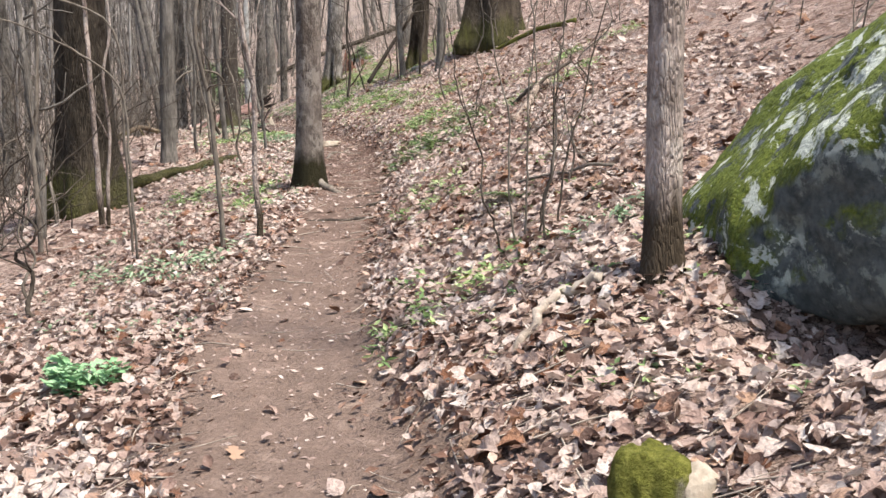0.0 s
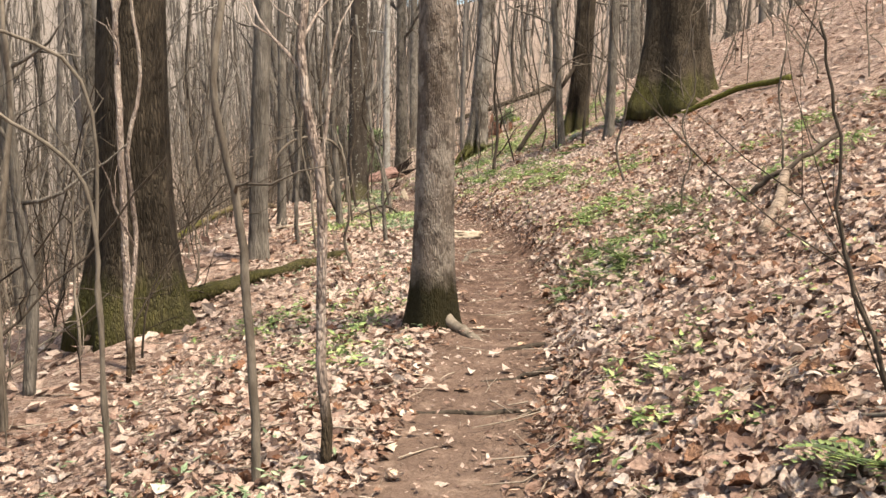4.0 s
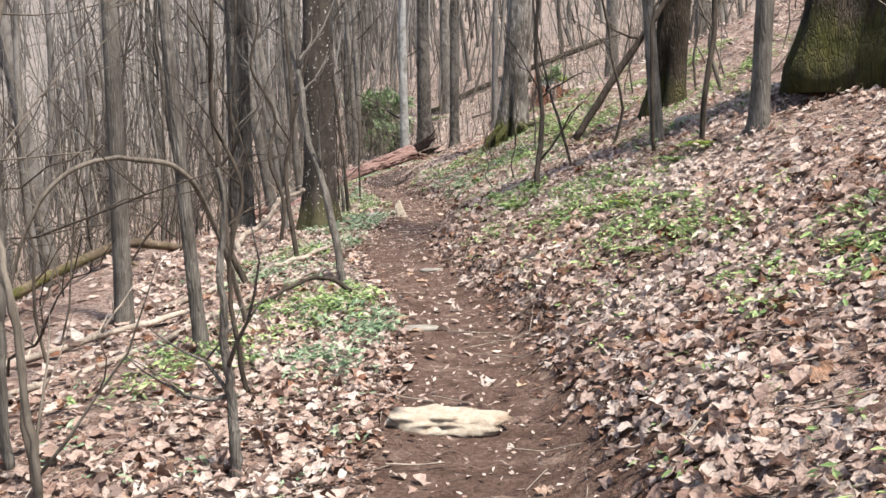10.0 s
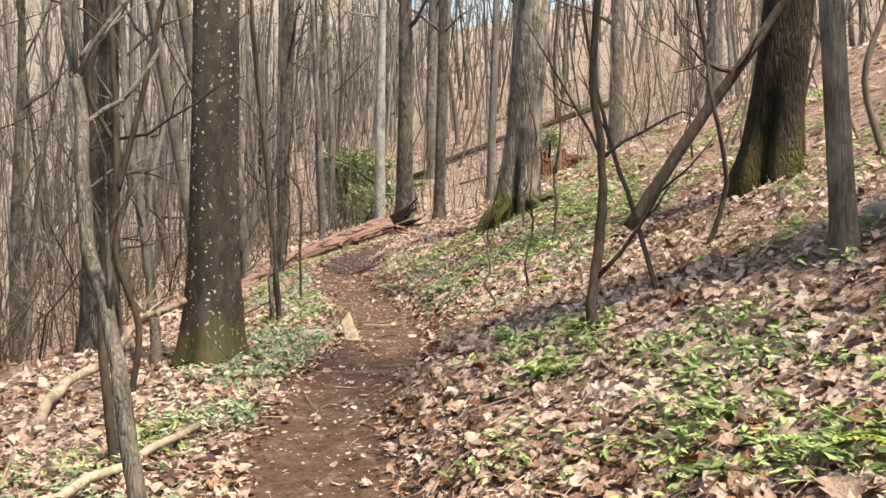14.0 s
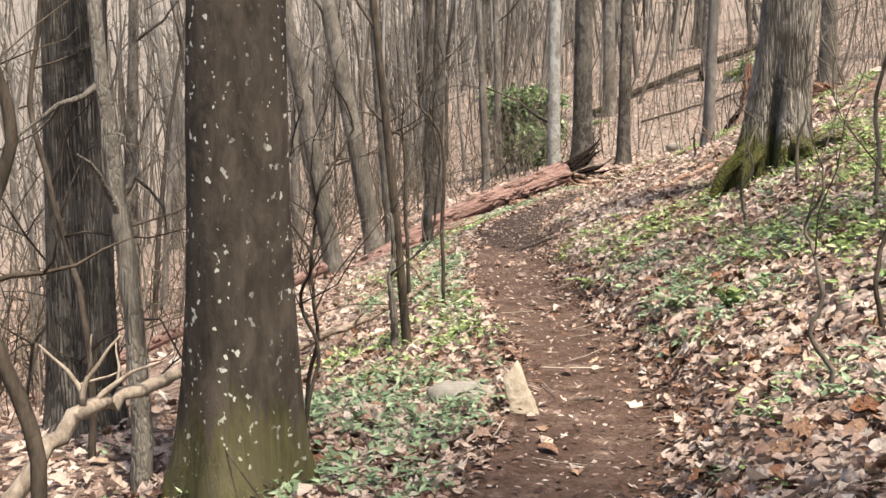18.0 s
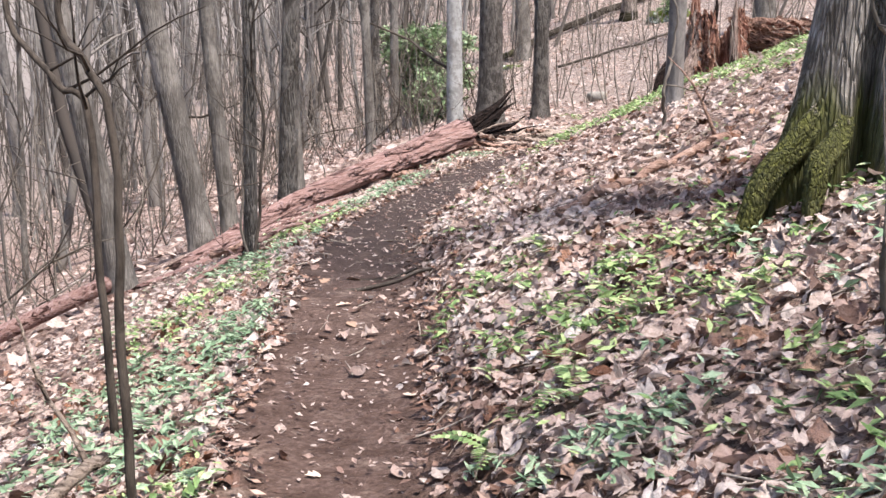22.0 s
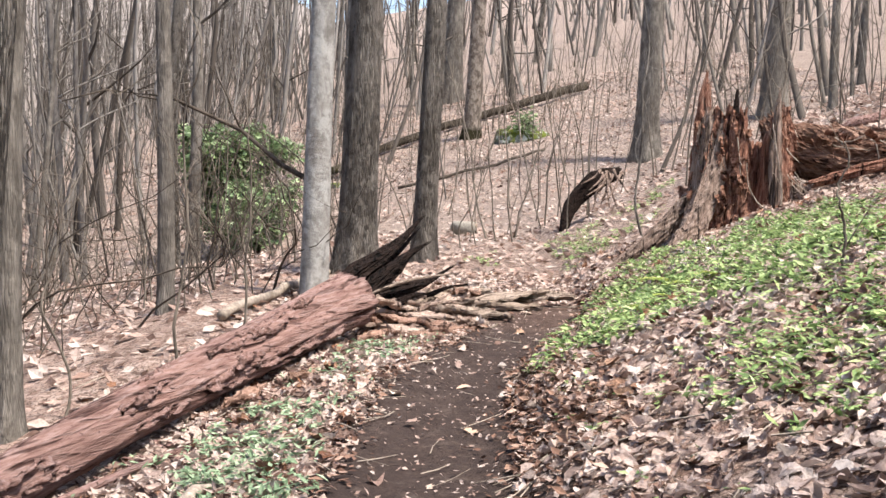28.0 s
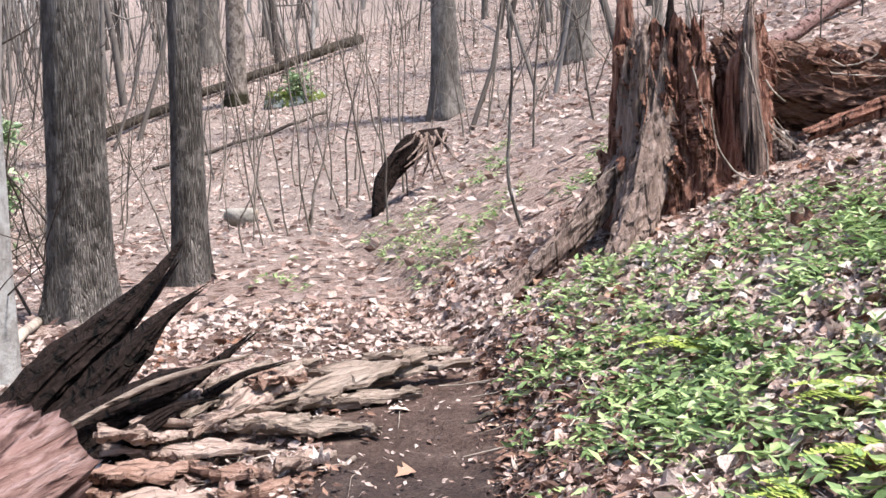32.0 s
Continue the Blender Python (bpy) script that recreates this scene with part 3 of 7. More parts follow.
def limb_shape(rng, start, way, length, r, twigs=5, sides=5):
    s = Shape()
    pts = wander(rng, start, way, length, 6, 0.16)
    s.tube(pts, np.linspace(r, r * 0.18, len(pts)), sides, cap=False)
    for _ in range(twigs):
        i = rng.randint(1, len(pts))
        d = pts[i] - pts[i - 1]
        d = d / np.linalg.norm(d) + rng.normal(0, 0.7, 3)
        sub = wander(rng, pts[i], d, length * rng.uniform(0.25, 0.5), 4, 0.22)
        s.tube(sub, np.linspace(r * 0.35, r * 0.06, len(sub)), 3, cap=False)
        tip = wander(rng, sub[2], d + rng.normal(0, 0.5, 3), length * 0.2, 3, 0.25)
        s.tube(tip, np.linspace(r * 0.16, r * 0.05, len(tip)), 3, cap=False)
    return s


def add_limb(rng, tree_base, start, way, length, r, bark):
    """A limb as a part of its tree, each twig a part of the limb."""
    s = Shape()
    pts = wander(rng, start, way, length, 6, 0.16)
    s.tube(pts, np.linspace(r, r * 0.18, len(pts)), 6, cap=False)
    limb = part("limb", s, bark, tree_base)
    for _ in range(5):
        i = rng.randint(1, len(pts))
        d = pts[i] - pts[i - 1]
        d = d / np.linalg.norm(d) + rng.normal(0, 0.7, 3)
        sub = wander(rng, pts[i], d, length * rng.uniform(0.25, 0.5), 4, 0.22)
        t = Shape()
        t.tube(sub, np.linspace(r * 0.35, r * 0.06, len(sub)), 3, cap=False)
        tip = wander(rng, sub[2], d + rng.normal(0, 0.5, 3), length * 0.2, 3, 0.25)
        t.tube(tip, np.linspace(r * 0.16, r * 0.05, len(tip)), 3, cap=False)
        part("twig", t, bark, limb)


def trunk_points(rng, height, lean, bow, step=0.35, low=4.5):
    zs = [-0.25, 0.0, 0.08, 0.18, 0.32, 0.5]
    while zs[-1] < low:
        zs.append(zs[-1] + step)
    while zs[-1] < height:
        zs.append(zs[-1] + 1.2)
    zs = np.array(zs)
    a, b = rng.rand(2) * 6.28
    x = lean[0] * zs + bow * np.sin(zs * 0.55 + a) - bow * math.sin(a)
    y = lean[1] * zs + bow * np.sin(zs * 0.47 + b) - bow * math.sin(b)
    return np.stack([x, y, zs], -1)


def make_trunk(rng, d, height, lean, flare, roots, bow, sides, seed, hollow=None):
    """A tapered trunk with a flared, rooted foot."""
    p = trunk_points(rng, height, lean, bow)
    r0 = d / 2
    z = p[:, 2]
    r = r0 * (1.04 - 0.72 * np.clip(z / height, 0, 1) ** 1.1)
    s = Shape()
    a = np.arange(sides) * 2 * math.pi / sides
    ph = rng.rand(3) * 6.28
    span = max(0.16, 0.9 * d)
    rows = []
    for i in range(len(p)):
        out = (flare - 1) * math.exp(-max(z[i], -0.1) / span)
        star = 0.5 + 0.5 * np.cos(roots * a + ph[0] + 0.5 * np.sin(a + ph[1]))
        rr = r[i] * (1 + out * (0.45 + 0.95 * star ** 1.5))
        rr = rr * (1 + 0.035 * np.sin(3 * a + ph[1] + 0.8 * z[i]) + 0.02 * np.sin(7 * a + ph[2] - 1.3 * z[i]) + 0.012 * rng.randn(sides))
        if hollow:
            way, wide, top = hollow
            off = (a - way + math.pi) % (2 * math.pi) - math.pi
            rr = rr * (1 - 0.78 * np.exp(-(off / wide) ** 2) * (1 - ramp01(0.5 * top, top, z[i])))
        rows.append(np.stack([p[i, 0] + rr * np.cos(a), p[i, 1] + rr * np.sin(a), np.full(sides, z[i])], -1))
    s.grid(rows, True, True)
    return s, p, r


def tree(x, y, d, bark, label, lean=(0.0, 0.0), height=14.0, flare=1.45, roots=5, bow=0.05, limbs=6, first=4.0, seed=1, group="", sides=20, sink=0.0, hollow=None):
    rng = np.random.RandomState(seed)
    e = thing("tree", x, y, ground_z(x, y) - sink, label, "tree", group)
    s, p, r = make_trunk(rng, d, height, lean, flare, roots, bow, sides, seed, hollow)
    part("trunk", s, bark, e)
    for k in range(limbs):
        h = first + (height - first) * (k + rng.rand()) / limbs
        i = int(np.argmin(abs(p[:, 2] - h)))
        a = rng.rand() * 6.28 + k * 2.4
        way = (math.cos(a), math.sin(a), rng.uniform(0.3, 1.1))
        add_limb(rng, e, p[i], way, rng.uniform(1.8, 3.6) * min(1.0, 0.5 + d), r[i] * 0.42, bark)
    return e


# trees that stand along the trail
tree(-4.60, 13.85, 0.66, M_MOSSY_BARK, "large dark-barked tree with a mossy flared foot", (-0.006, 0), 17, 1.75, 5, 0.05, 8, 5, 3, sides=32)
tree(-1.51, 11.93, 0.285, M_PALE_BARK, "pale grey tree with a dark mossy foot beside the trail", (0.004, 0), 13, 1.4, 4, 0.02, 6, 4.5, 4, sides=28)
tree(1.01, 4.86, 0.165, M_SLIM_BARK, "slim pale grey tree growing against the boulder", (0.006, 0), 9, 1.3, 3, 0.02, 5, 3.5, 5, sides=24)
tree(-5.38, 26.85, 0.40, M_DARK_BARK, "dark smooth tree spotted with pale lichen at the trail's edge", (0.012, 0.006), 15, 1.5, 4, 0.02, 7, 4, 6, sides=36)
tree(-6.85, 27.75, 0.34, M_ROUGH_BARK, "grey tree with furrowed bark below the trail", (0.0, 0.006), 15, 1.35, 5, 0.04, 7, 5, 7, sides=32)
oak = tree(-3.43, 33.15, 0.47, M_MOSS_OAK, "old rough-barked tree with mossy spreading roots on the bank", (0.05, 0.0), 16, 1.5, 4, 0.04, 8, 5, 8, sides=64, hollow=(4.5, 0.30, 1.0))
tree(-0.70, 28.6, 0.45, M_MOSSY_BARK, "dark tree with a hollow foot on the slope", (0.05, 0), 14, 1.6, 4, 0.08, 7, 4, 9, sides=36, hollow=(4.3, 0.4, 0.9))
tree(-0.88, 24.2, 0.13, M_GREY_BARK, "thin grey tree on the leafy slope", (-0.09, 0.01), 8, 1.3, 3, 0.05, 5, 3, 10)
tree(1.08, 23.2, 0.96, M_MOSSY_BARK, "massive old tree with a broad mossy foot up the slope", (0.004, 0), 20, 1.6, 6, 0.06, 9, 6, 11, sides=40)
tree(-8.55, 50.4, 0.50, M_ROUGH_BARK, "straight tree with furrowed grey bark behind the fallen log", (0.004, 0), 16, 1.4, 5, 0.02, 8, 5, 12, sides=36)
tree(-7.72, 51.9, 0.345, M_ROUGH_BARK, "slim furrowed tree behind the broken snag", (0.004, 0), 13, 1.3, 4, 0.02, 7, 4.5, 13, sides=28)
birch = tree(-8.68, 47.6, 0.30, M_BIRCH, "white-barked birch behind the fallen log", (0.004, 0), 13, 1.12, 3, 0.02, 7, 4.5, 14, sides=28)
arm = Shape()
arm_line = np.array([(0.0, 0.0, 1.25), (-0.45, 0.3, 1.45), (-1.0, 0.55, 1.85), (-1.85, 0.55, 2.2), (-2.6, 0.5, 2.25), (-3.1, 0.5, 2.1)])
arm.tube(arm_line, np.linspace(0.035, 0.008, 6), 7)
arm.tube(wander(np.random.RandomState(5), arm_line[2], (-0.6, 0, 0.6), 1.0, 5, 0.2), np.linspace(0.014, 0.004, 6), 5)
arm.tube(wander(np.random.RandomState(6), arm_line[3], (-0.8, 0.2, -0.2), 1.0, 5, 0.2), np.linspace(0.012, 0.004, 6), 5)
part("limb", arm, M_DARK_TWIG, birch, "dark drooping side limb")
tree(-2.25, 67.0, 0.66, M_GREY_BARK, "grey tree on the far bank", (-0.01, 0), 16, 1.4, 4, 0.03, 7, 5, 15, sides=24)
tree(2.3, 70.6, 0.8, M_GREY_BARK, "tall grey tree on the far slope", (0.012, 0), 17, 1.4, 4, 0.04, 7, 5, 16)
tree(-7.5, 75.8, 0.62, M_PALE_BARK, "leaning pale tree on the far hillside", (0.04, 0), 17, 1.3, 4, 0.04, 7, 5, 17)
tree(-8.7, 88.0, 0.9, M_GREY_BARK, "broad grey tree high on the far hillside", (-0.01, 0), 18, 1.3, 4, 0.04, 7, 6, 18)
tree(-10.4, 47.8, 0.19, M_GREY_BARK, "slender grey tree in the hollow below the log", (-0.04, -0.01), 12, 1.3, 4, 0.05, 6, 4, 19)
tree(-10.1, 43.2, 0.19, M_GREY_BARK, "rough grey tree below the fallen log", (-0.02, 0), 13, 1.3, 4, 0.06, 6, 4, 20)
tree(-9.88, 37.75, 0.26, M_GREY_BARK, "slim tree leaning downhill beside the log", (-0.14, -0.09), 11, 1.3, 4, 0.03, 6, 3.5, 21)
tree(-10.3, 40.4, 0.32, M_GREY_BARK, "grey tree leaning downhill behind the log", (-0.14, -0.075), 15, 1.3, 4, 0.05, 7, 4, 22, sides=24)
tree(-10.2, 41.0, 0.21, M_GREY_BARK, "twin grey tree leaning downhill behind the log", (-0.06, -0.03), 14, 1.3, 4, 0.05, 7, 4, 23)
tree(-9.60, 41.5, 0.25, M_ROUGH_BARK, "rough-barked tree close behind the fallen log", (0.03, 0.015), 14, 1.3, 4, 0.03, 7, 4, 24, sides=24)
tree(-4.40, 38.0, 0.15, M_FAR_BARK, "pale slim tree on the bank above the trail", (0.035, 0), 11, 1.35, 4, 0.03, 6, 4, 26, sides=24)
tree(-11.4, 71.5, 0.6, M_GREY_BARK, "straight grey tree beyond the hollow", (-0.01, 0), 16, 1.2, 4, 0.04, 7, 5, 27)
tree(-4.25, 16.4, 0.22, M_GREY_BARK, "grey tree below the trail", (0.02, 0.0), 12, 1.3, 4, 0.05, 6, 4, 28)
tree(-5.35, 21.1, 0.145, M_GREY_BARK, "slim grey tree in the thicket below the trail", (-0.012, 0), 10, 1.3, 4, 0.05, 6, 3, 29)
tree(-4.02, 19.6, 0.09, M_GREY_BARK, "thin crooked tree in the thicket below the trail", (-0.045, -0.02), 8, 1.3, 3, 0.05, 5, 2.5, 30)
tree(-8.15, 37.05, 0.125, M_ROUGH_BARK, "slim rough tree between the log and the trail", (0.03, 0.012), 10, 1.3, 4, 0.04, 6, 3.5, 31)
tree(-0.05, 22.6, 0.16, M_GREY_BARK, "thin grey tree up the leafy slope", (0.01, 0), 9, 1.3, 3, 0.04, 5, 3, 32)
tree(-5.85, 30.1, 0.065, M_DARK_TWIG, "thin leaning tree beside the trail", (-0.06, -0.02), 6, 1.2, 3, 0.05, 4, 2.2, 33, sides=12)

# ---- the woods behind ----


def woods_spots(rng, count, x0, x1, y0, y1, gap, keep):
    """Random standing places that keep their distance from one another."""
    out = []
    tries = 0
    while len(out) < count and tries < count * 60:
        tries += 1
        x, y = rng.uniform(x0, x1), rng.uniform(y0, y1)
        o = x - float(trail_x(y))
        if not keep(x, y, o):
            continue
        if all((x - a) ** 2 + (y - b) ** 2 > gap * gap for a, b in out):
            out.append((x, y))
    return out


def plain_tree(d, height, bark, seed, label, first):
    """A woodland tree built at the origin, to be copied."""
    rng = np.random.RandomState(seed)
    e = thing("tree", 0, 0, 0, label, "tree", "trees of the wood")
    lean = rng.normal(0, 0.03, 2)
    s, p, r = make_trunk(rng, d, height, lean, 1.3, 4, rng.uniform(0.04, 0.16), 10, seed)
    part("trunk", s, bark, e)
    for k in range(5):
        h = first + (height - first) * (k + rng.rand()) / 5
        i = int(np.argmin(abs(p[:, 2] - h)))
        a = rng.rand() * 6.28 + k * 2.4
        part("limb", limb_shape(rng, p[i], (math.cos(a), math.sin(a), rng.uniform(0.4, 1.3)), rng.uniform(1.5, 3.2), max(0.015, r[i] * 0.4), 3, 4), bark, e)
    return e


def plant_woods():
    rng = np.random.RandomState(77)
    kinds = [plain_tree(0.13, 9, M_GREY_BARK, 101, "slim bare grey tree in the wood", 2.2),
             plain_tree(0.18, 11, M_FAR_BARK, 102, "slim bare pale tree in the wood", 2.6),
             plain_tree(0.24, 13, M_GREY_BARK, 103, "bare grey tree in the wood", 3.2),
             plain_tree(0.33, 15, M_ROUGH_BARK, 104, "bare rough-barked tree in the wood", 4.0),
             plain_tree(0.10, 7, M_FAR_BARK, 105, "thin crooked bare tree in the wood", 1.6),
             plain_tree(0.28, 14, M_FAR_BARK, 106, "bare pale grey tree in the wood", 3.0)]
    spots = woods_spots(rng, 84, -26, -4, -2, 46, 1.5, lambda x, y, o: -22 < o < -4.8 and not (y > 36 and o > -7.5))
    spots += woods_spots(rng, 16, -30, -9, 46, 64, 2.6, lambda x, y, o: o < -6)
    spots += woods_spots(rng, 34, 0, 22, -2, 60, 2.2, lambda x, y, o: 8.5 < o < 22)
    spots += woods_spots(rng, 55, -34, 18, 60, 105, 2.4, lambda x, y, o: not (-10.5 < x < 0.5 and y < 88))
    for i, (x, y) in enumerate(spots):
        k = kinds[(0, 4, 1, 2, 4, 0, 5, 1, 4, 3)[i % 10]] if x - trail_x(y) < 0 else kinds[(i * 5) % 4]
        m = pose(x, y, ground_z(x, y) - 0.05, 0, 0, rng.uniform(0, 360)) @ Matrix.Scale(rng.uniform(0.8, 1.2), 4)
        if i < 6:
            kinds[i].matrix_basis = m
        else:
            copy_thing(k, m)


def far_woods():
    """Trunks and shoots too far and too many to count."""
    rng = np.random.RandomState(5)
    s = Shape()
    n = 0
    while n < 1700:
        if n % 5 < 2:
            y = rng.uniform(-6, 130)
            x = trail_x(y) - rng.uniform(14, 110) if n % 3 else trail_x(y) - rng.uniform(8, 30)
        else:
            y = rng.uniform(62, 150)
            x = rng.uniform(-60, 45)
            if -10 < x < 0 and y < 84 and n % 6:
                n += 1
                continue
        z = ground_z(x, y)
        h = rng.uniform(7, 15)
        r = rng.choice((0.025, 0.035, 0.045, 0.06, 0.08, 0.11, 0.16))
        lean = rng.normal(0, 0.10, 2)
        t = np.array((-0.02, 0.2, 0.45, 0.75, 1.0))
        bow = rng.normal(0, 0.6, 2)
        p = np.stack([x + lean[0] * h * t + bow[0] * np.sin(3.1 * t), y + lean[1] * h * t + bow[1] * np.sin(3.1 * t), z + h * t], -1)
        s.tube(p, r * (1.0 - 0.75 * t), 5 if r > 0.05 else 4, cap=False)
        for _ in range(7):
            i = rng.randint(1, 4)
            w = rng.rand()
            b = p[i] * (1 - w) + p[i + 1] * w
            a = rng.rand() * 6.28
            q = wander(rng, b, (math.cos(a), math.sin(a), rng.uniform(0.1, 1.6)), rng.uniform(0.8, 3.0), 3, 0.25)
            s.tube(q, np.linspace(r * 0.35, r * 0.07, len(q)), 3, cap=False)
        n += 1
    solo("far_woods", s, M_FAR_MIX, "dense bare grey woods beyond the trail", "woods", kind="stuff")


def brush():
    """Thin shoots and bare bushes of the undergrowth."""
    rng = np.random.RandomState(9)
    for name, mat, count, lo, hi, side in (("undergrowth", M_TWIG, 800, 3.6, 16, -1), ("dark_undergrowth", M_DARK_TWIG, 640, 2.8, 14, -1), ("slope_undergrowth", M_TWIG, 330, 4.2, 18, 1)):
        s = Shape()
        for k in range(count):
            y = rng.uniform(0, 60)
            o = lo + (hi - lo) * rng.rand() ** 1.3
            x = trail_x(y) + side * o
            if 34 < y < 47 and side < 0 and o < 4.5:
                continue
            h = rng.uniform(0.9, 4.2)
            r = rng.uniform(0.006, 0.017)
            p = wander(rng, (x, y, ground_z(x, y) - 0.03), (rng.normal(0, 0.2), rng.normal(0, 0.2), 1), h, 9, 0.26 if mat is M_DARK_TWIG else 0.19)
            s.tube(p, np.linspace(r, r * 0.3, len(p)), 4, cap=False)
            for _ in range(4):
                i = rng.randint(2, 9)
                q = wander(rng, p[i], (rng.normal(), rng.normal(), rng.uniform(0.2, 1.2)), rng.uniform(0.3, 1.1), 4, 0.3)
                s.tube(q, np.linspace(r * 0.5, r * 0.18, len(q)), 3, cap=False)
        if side > 0:
            for k in range(340):
                x, y = rng.uniform(-14, 4), rng.uniform(53, 95)
                r = rng.uniform(0.008, 0.022)
                p = wander(rng, (x, y, ground_z(x, y) - 0.03), (rng.normal(0, 0.14), rng.normal(0, 0.14), 1), rng.uniform(1.2, 5.5), 6, 0.10)
                s.tube(p, np.linspace(r, r * 0.3, len(p)), 4, cap=False)
                for _ in range(3):
                    i = rng.randint(2, 6)
                    q = wander(rng, p[i], (rng.normal(), rng.normal(), rng.uniform(0.2, 1.2)), rng.uniform(0.4, 1.3), 4, 0.2)
                    s.tube(q, np.linspace(r * 0.5, r * 0.18, len(q)), 3, cap=False)
        solo(name, s, mat, "bare thin shoots and brush in the undergrowth", "undergrowth", kind="stuff")


def far_brush():
    """Grey saplings and twigs that close the view down the valley side."""
    rng = np.random.RandomState(52)
    n = 3600
    y = rng.uniform(-6, 110, n)
    x = trail_x(np.minimum(y, 60)) - np.where(np.arange(n) % 3 == 0, rng.uniform(9, 30, n), rng.uniform(25, 125, n))
    h = rng.uniform(2.5, 11.0, n)
    r = rng.uniform(0.010, 0.040, n) * (0.6 + 0.06 * h)
    lean = rng.normal(0, 0.17, (n, 2))
    a = np.arange(3) * 2.0944
    ring = np.stack([np.cos(a), np.sin(a)], -1)
    rows = []
    for t, w in ((-0.02, 1.0), (0.35, 0.8), (0.7, 0.5), (1.0, 0.15)):
        bow = 0.05 * h * math.sin(3.0 * t)
        c = np.stack([x + (lean[:, 0] * t + 0.8 * lean[:, 1] * t * t) * h + bow * np.sin(7 * x), y + lean[:, 1] * t * h, land(x, y) + h * t], -1)
        q = np.repeat(c[:, None, :], 3, 1)
        q[:, :, :2] += ring[None] * (r * w)[:, None, None]
        rows.append(q)
    v = np.stack(rows, 1).reshape(-1, 3)
    f = []
    for i in range(3):
        for j in range(3):
            f.append((3 * i + j, 3 * i + (j + 1) % 3, 3 * i + 3 + (j + 1) % 3, 3 * i + 3 + j))
    faces = (np.arange(n)[:, None, None] * 12 + np.array(f)[None]).reshape(-1, 4)
    tagged(new("far_brush", fast_mesh("far_brush", v, faces, M_FAR_MIX, True)), "grey bare saplings crowding the valley side", "woods", kind="stuff")


plant_woods()
far_woods()
far_brush()
brush()

# ---- saplings, vines and fallen branches ----


def bend(points, per=5):
    """A smooth line through a few points."""
    p = np.asarray(points, float)
    n = len(p)
    out = []
    for i in range(n - 1):
        a, b, c, d = p[max(i - 1, 0)], p[i], p[i + 1], p[min(i + 2, n - 1)]
        for t in np.arange(per) / per:
            out.append(0.5 * (2 * b + (c - a) * t + (2 * a - 5 * b + 4 * c - d) * t * t + (3 * b - a - 3 * c + d) * t ** 3))
    out.append(p[-1])
    return np.array(out)


def crook(p, rng, much):
    k = rng.normal(0, much, p.shape)
    k[0] = 0
    return p + k


def stem(name, points, r0, r1, mat, label, category, seed=1, twigs=0, twig_len=0.5, sides=8, knots=0.004, group=""):
    """A rod, shoot or branch along points (the first on the ground), with side twigs as parts."""
    rng = np.random.RandomState(seed)
    base = np.array(points[0], float)
    p = crook(bend(np.asarray(points, float) - base), rng, knots)
    e = thing(name, *base, label, category, group)
    s = Shape()
    s.tube(p, np.linspace(r0, r1, len(p)), sides, seed=seed, rough=0.10)
    part("stem", s, mat, e)
    for _ in range(twigs):
        i = rng.randint(len(p) // 4, len(p))
        d = p[min(i + 1, len(p) - 1)] - p[i - 1]
        d = d / (np.linalg.norm(d) + 1e-6) * 0.7 + rng.normal(0, 0.6, 3) + np.array((0, 0, 0.3))
        q = wander(rng, p[i], d, twig_len * rng.uniform(0.5, 1.4), 5, 0.22)
        t = Shape()
        rr = (r0 + (r1 - r0) * i / len(p)) * 0.5
        t.tube(q, np.linspace(rr, rr * 0.25, len(q)), 5)
        sub = wander(rng, q[2], d + rng.normal(0, 0.7, 3), twig_len * 0.4, 3, 0.2)
        t.tube(sub, np.linspace(rr * 0.5, rr * 0.2, len(sub)), 4)
        part("twig", t, mat, e)
    return e


def sapling(x, y, r, height, label, mat=None, lean=(0, 0), seed=1, twigs=6, wave=0.06, fork=None):
    rng = np.random.RandomState(seed)
    z = ground_z(x, y)
    n = 7
    pts = [(x + lean[0] * height * k / n + (rng.normal(0, wave) if k else 0), y + lean[1] * height * k / n + (rng.normal(0, wave) if k else 0), z - 0.04 + height * k / n) for k in range(n + 1)]
    e = stem("sapling", pts, r, r * 0.35, mat or M_TWIG, label, "sapling", seed, twigs, 0.8, 8)
    if fork:
        h, dx, dy = fork
        k = int(h / height * n)
        b = np.array(pts[k]) - np.array(pts[0])
        s = Shape()
        q = bend([b, b + np.array((dx * 0.35, dy * 0.35, 0.6)), b + np.array((dx, dy, 2.0))])
        s.tube(q, np.linspace(r * 0.7, r * 0.3, len(q)), 7)
        part("fork", s, mat or M_TWIG, e)
    return e


# first stretch
sapling(-4.0, 12.3, 0.036, 5.0, "pale forked sapling before the large mossy tree", M_SLIM_BARK, (-0.03, 0.0), 41, 5, 0.02, (2.9, 0.35, 0.1))
sapling(-3.72, 11.6, 0.022, 4.0, "thin pale sapling among the leaves", M_SLIM_BARK, (0.03, 0), 42, 5, 0.04)
sapling(-4.05, 10.5, 0.030, 3.6, "thin crooked sapling below the trail", M_TWIG, (0.01, 0), 43, 6, 0.05)
sapling(-1.58, 9.05, 0.028, 4.6, "slim pale sapling at the trail's edge", M_SLIM_BARK, (-0.035, 0.0), 44, 7, 0.025)
sapling(-1.88, 8.92, 0.024, 4.4, "crooked slim sapling at the trail's edge", M_TWIG, (-0.045, 0.02), 45, 7, 0.05)
sapling(-4.35, 11.35, 0.05, 5.5, "grey sapling in the thicket", M_GREY_BARK, (-0.05, 0), 46, 8, 0.06)
sapling(-5.2, 11.0, 0.06, 6.0, "grey sapling in the thicket", M_GREY_BARK, (0.0, 0), 47, 8, 0.06)
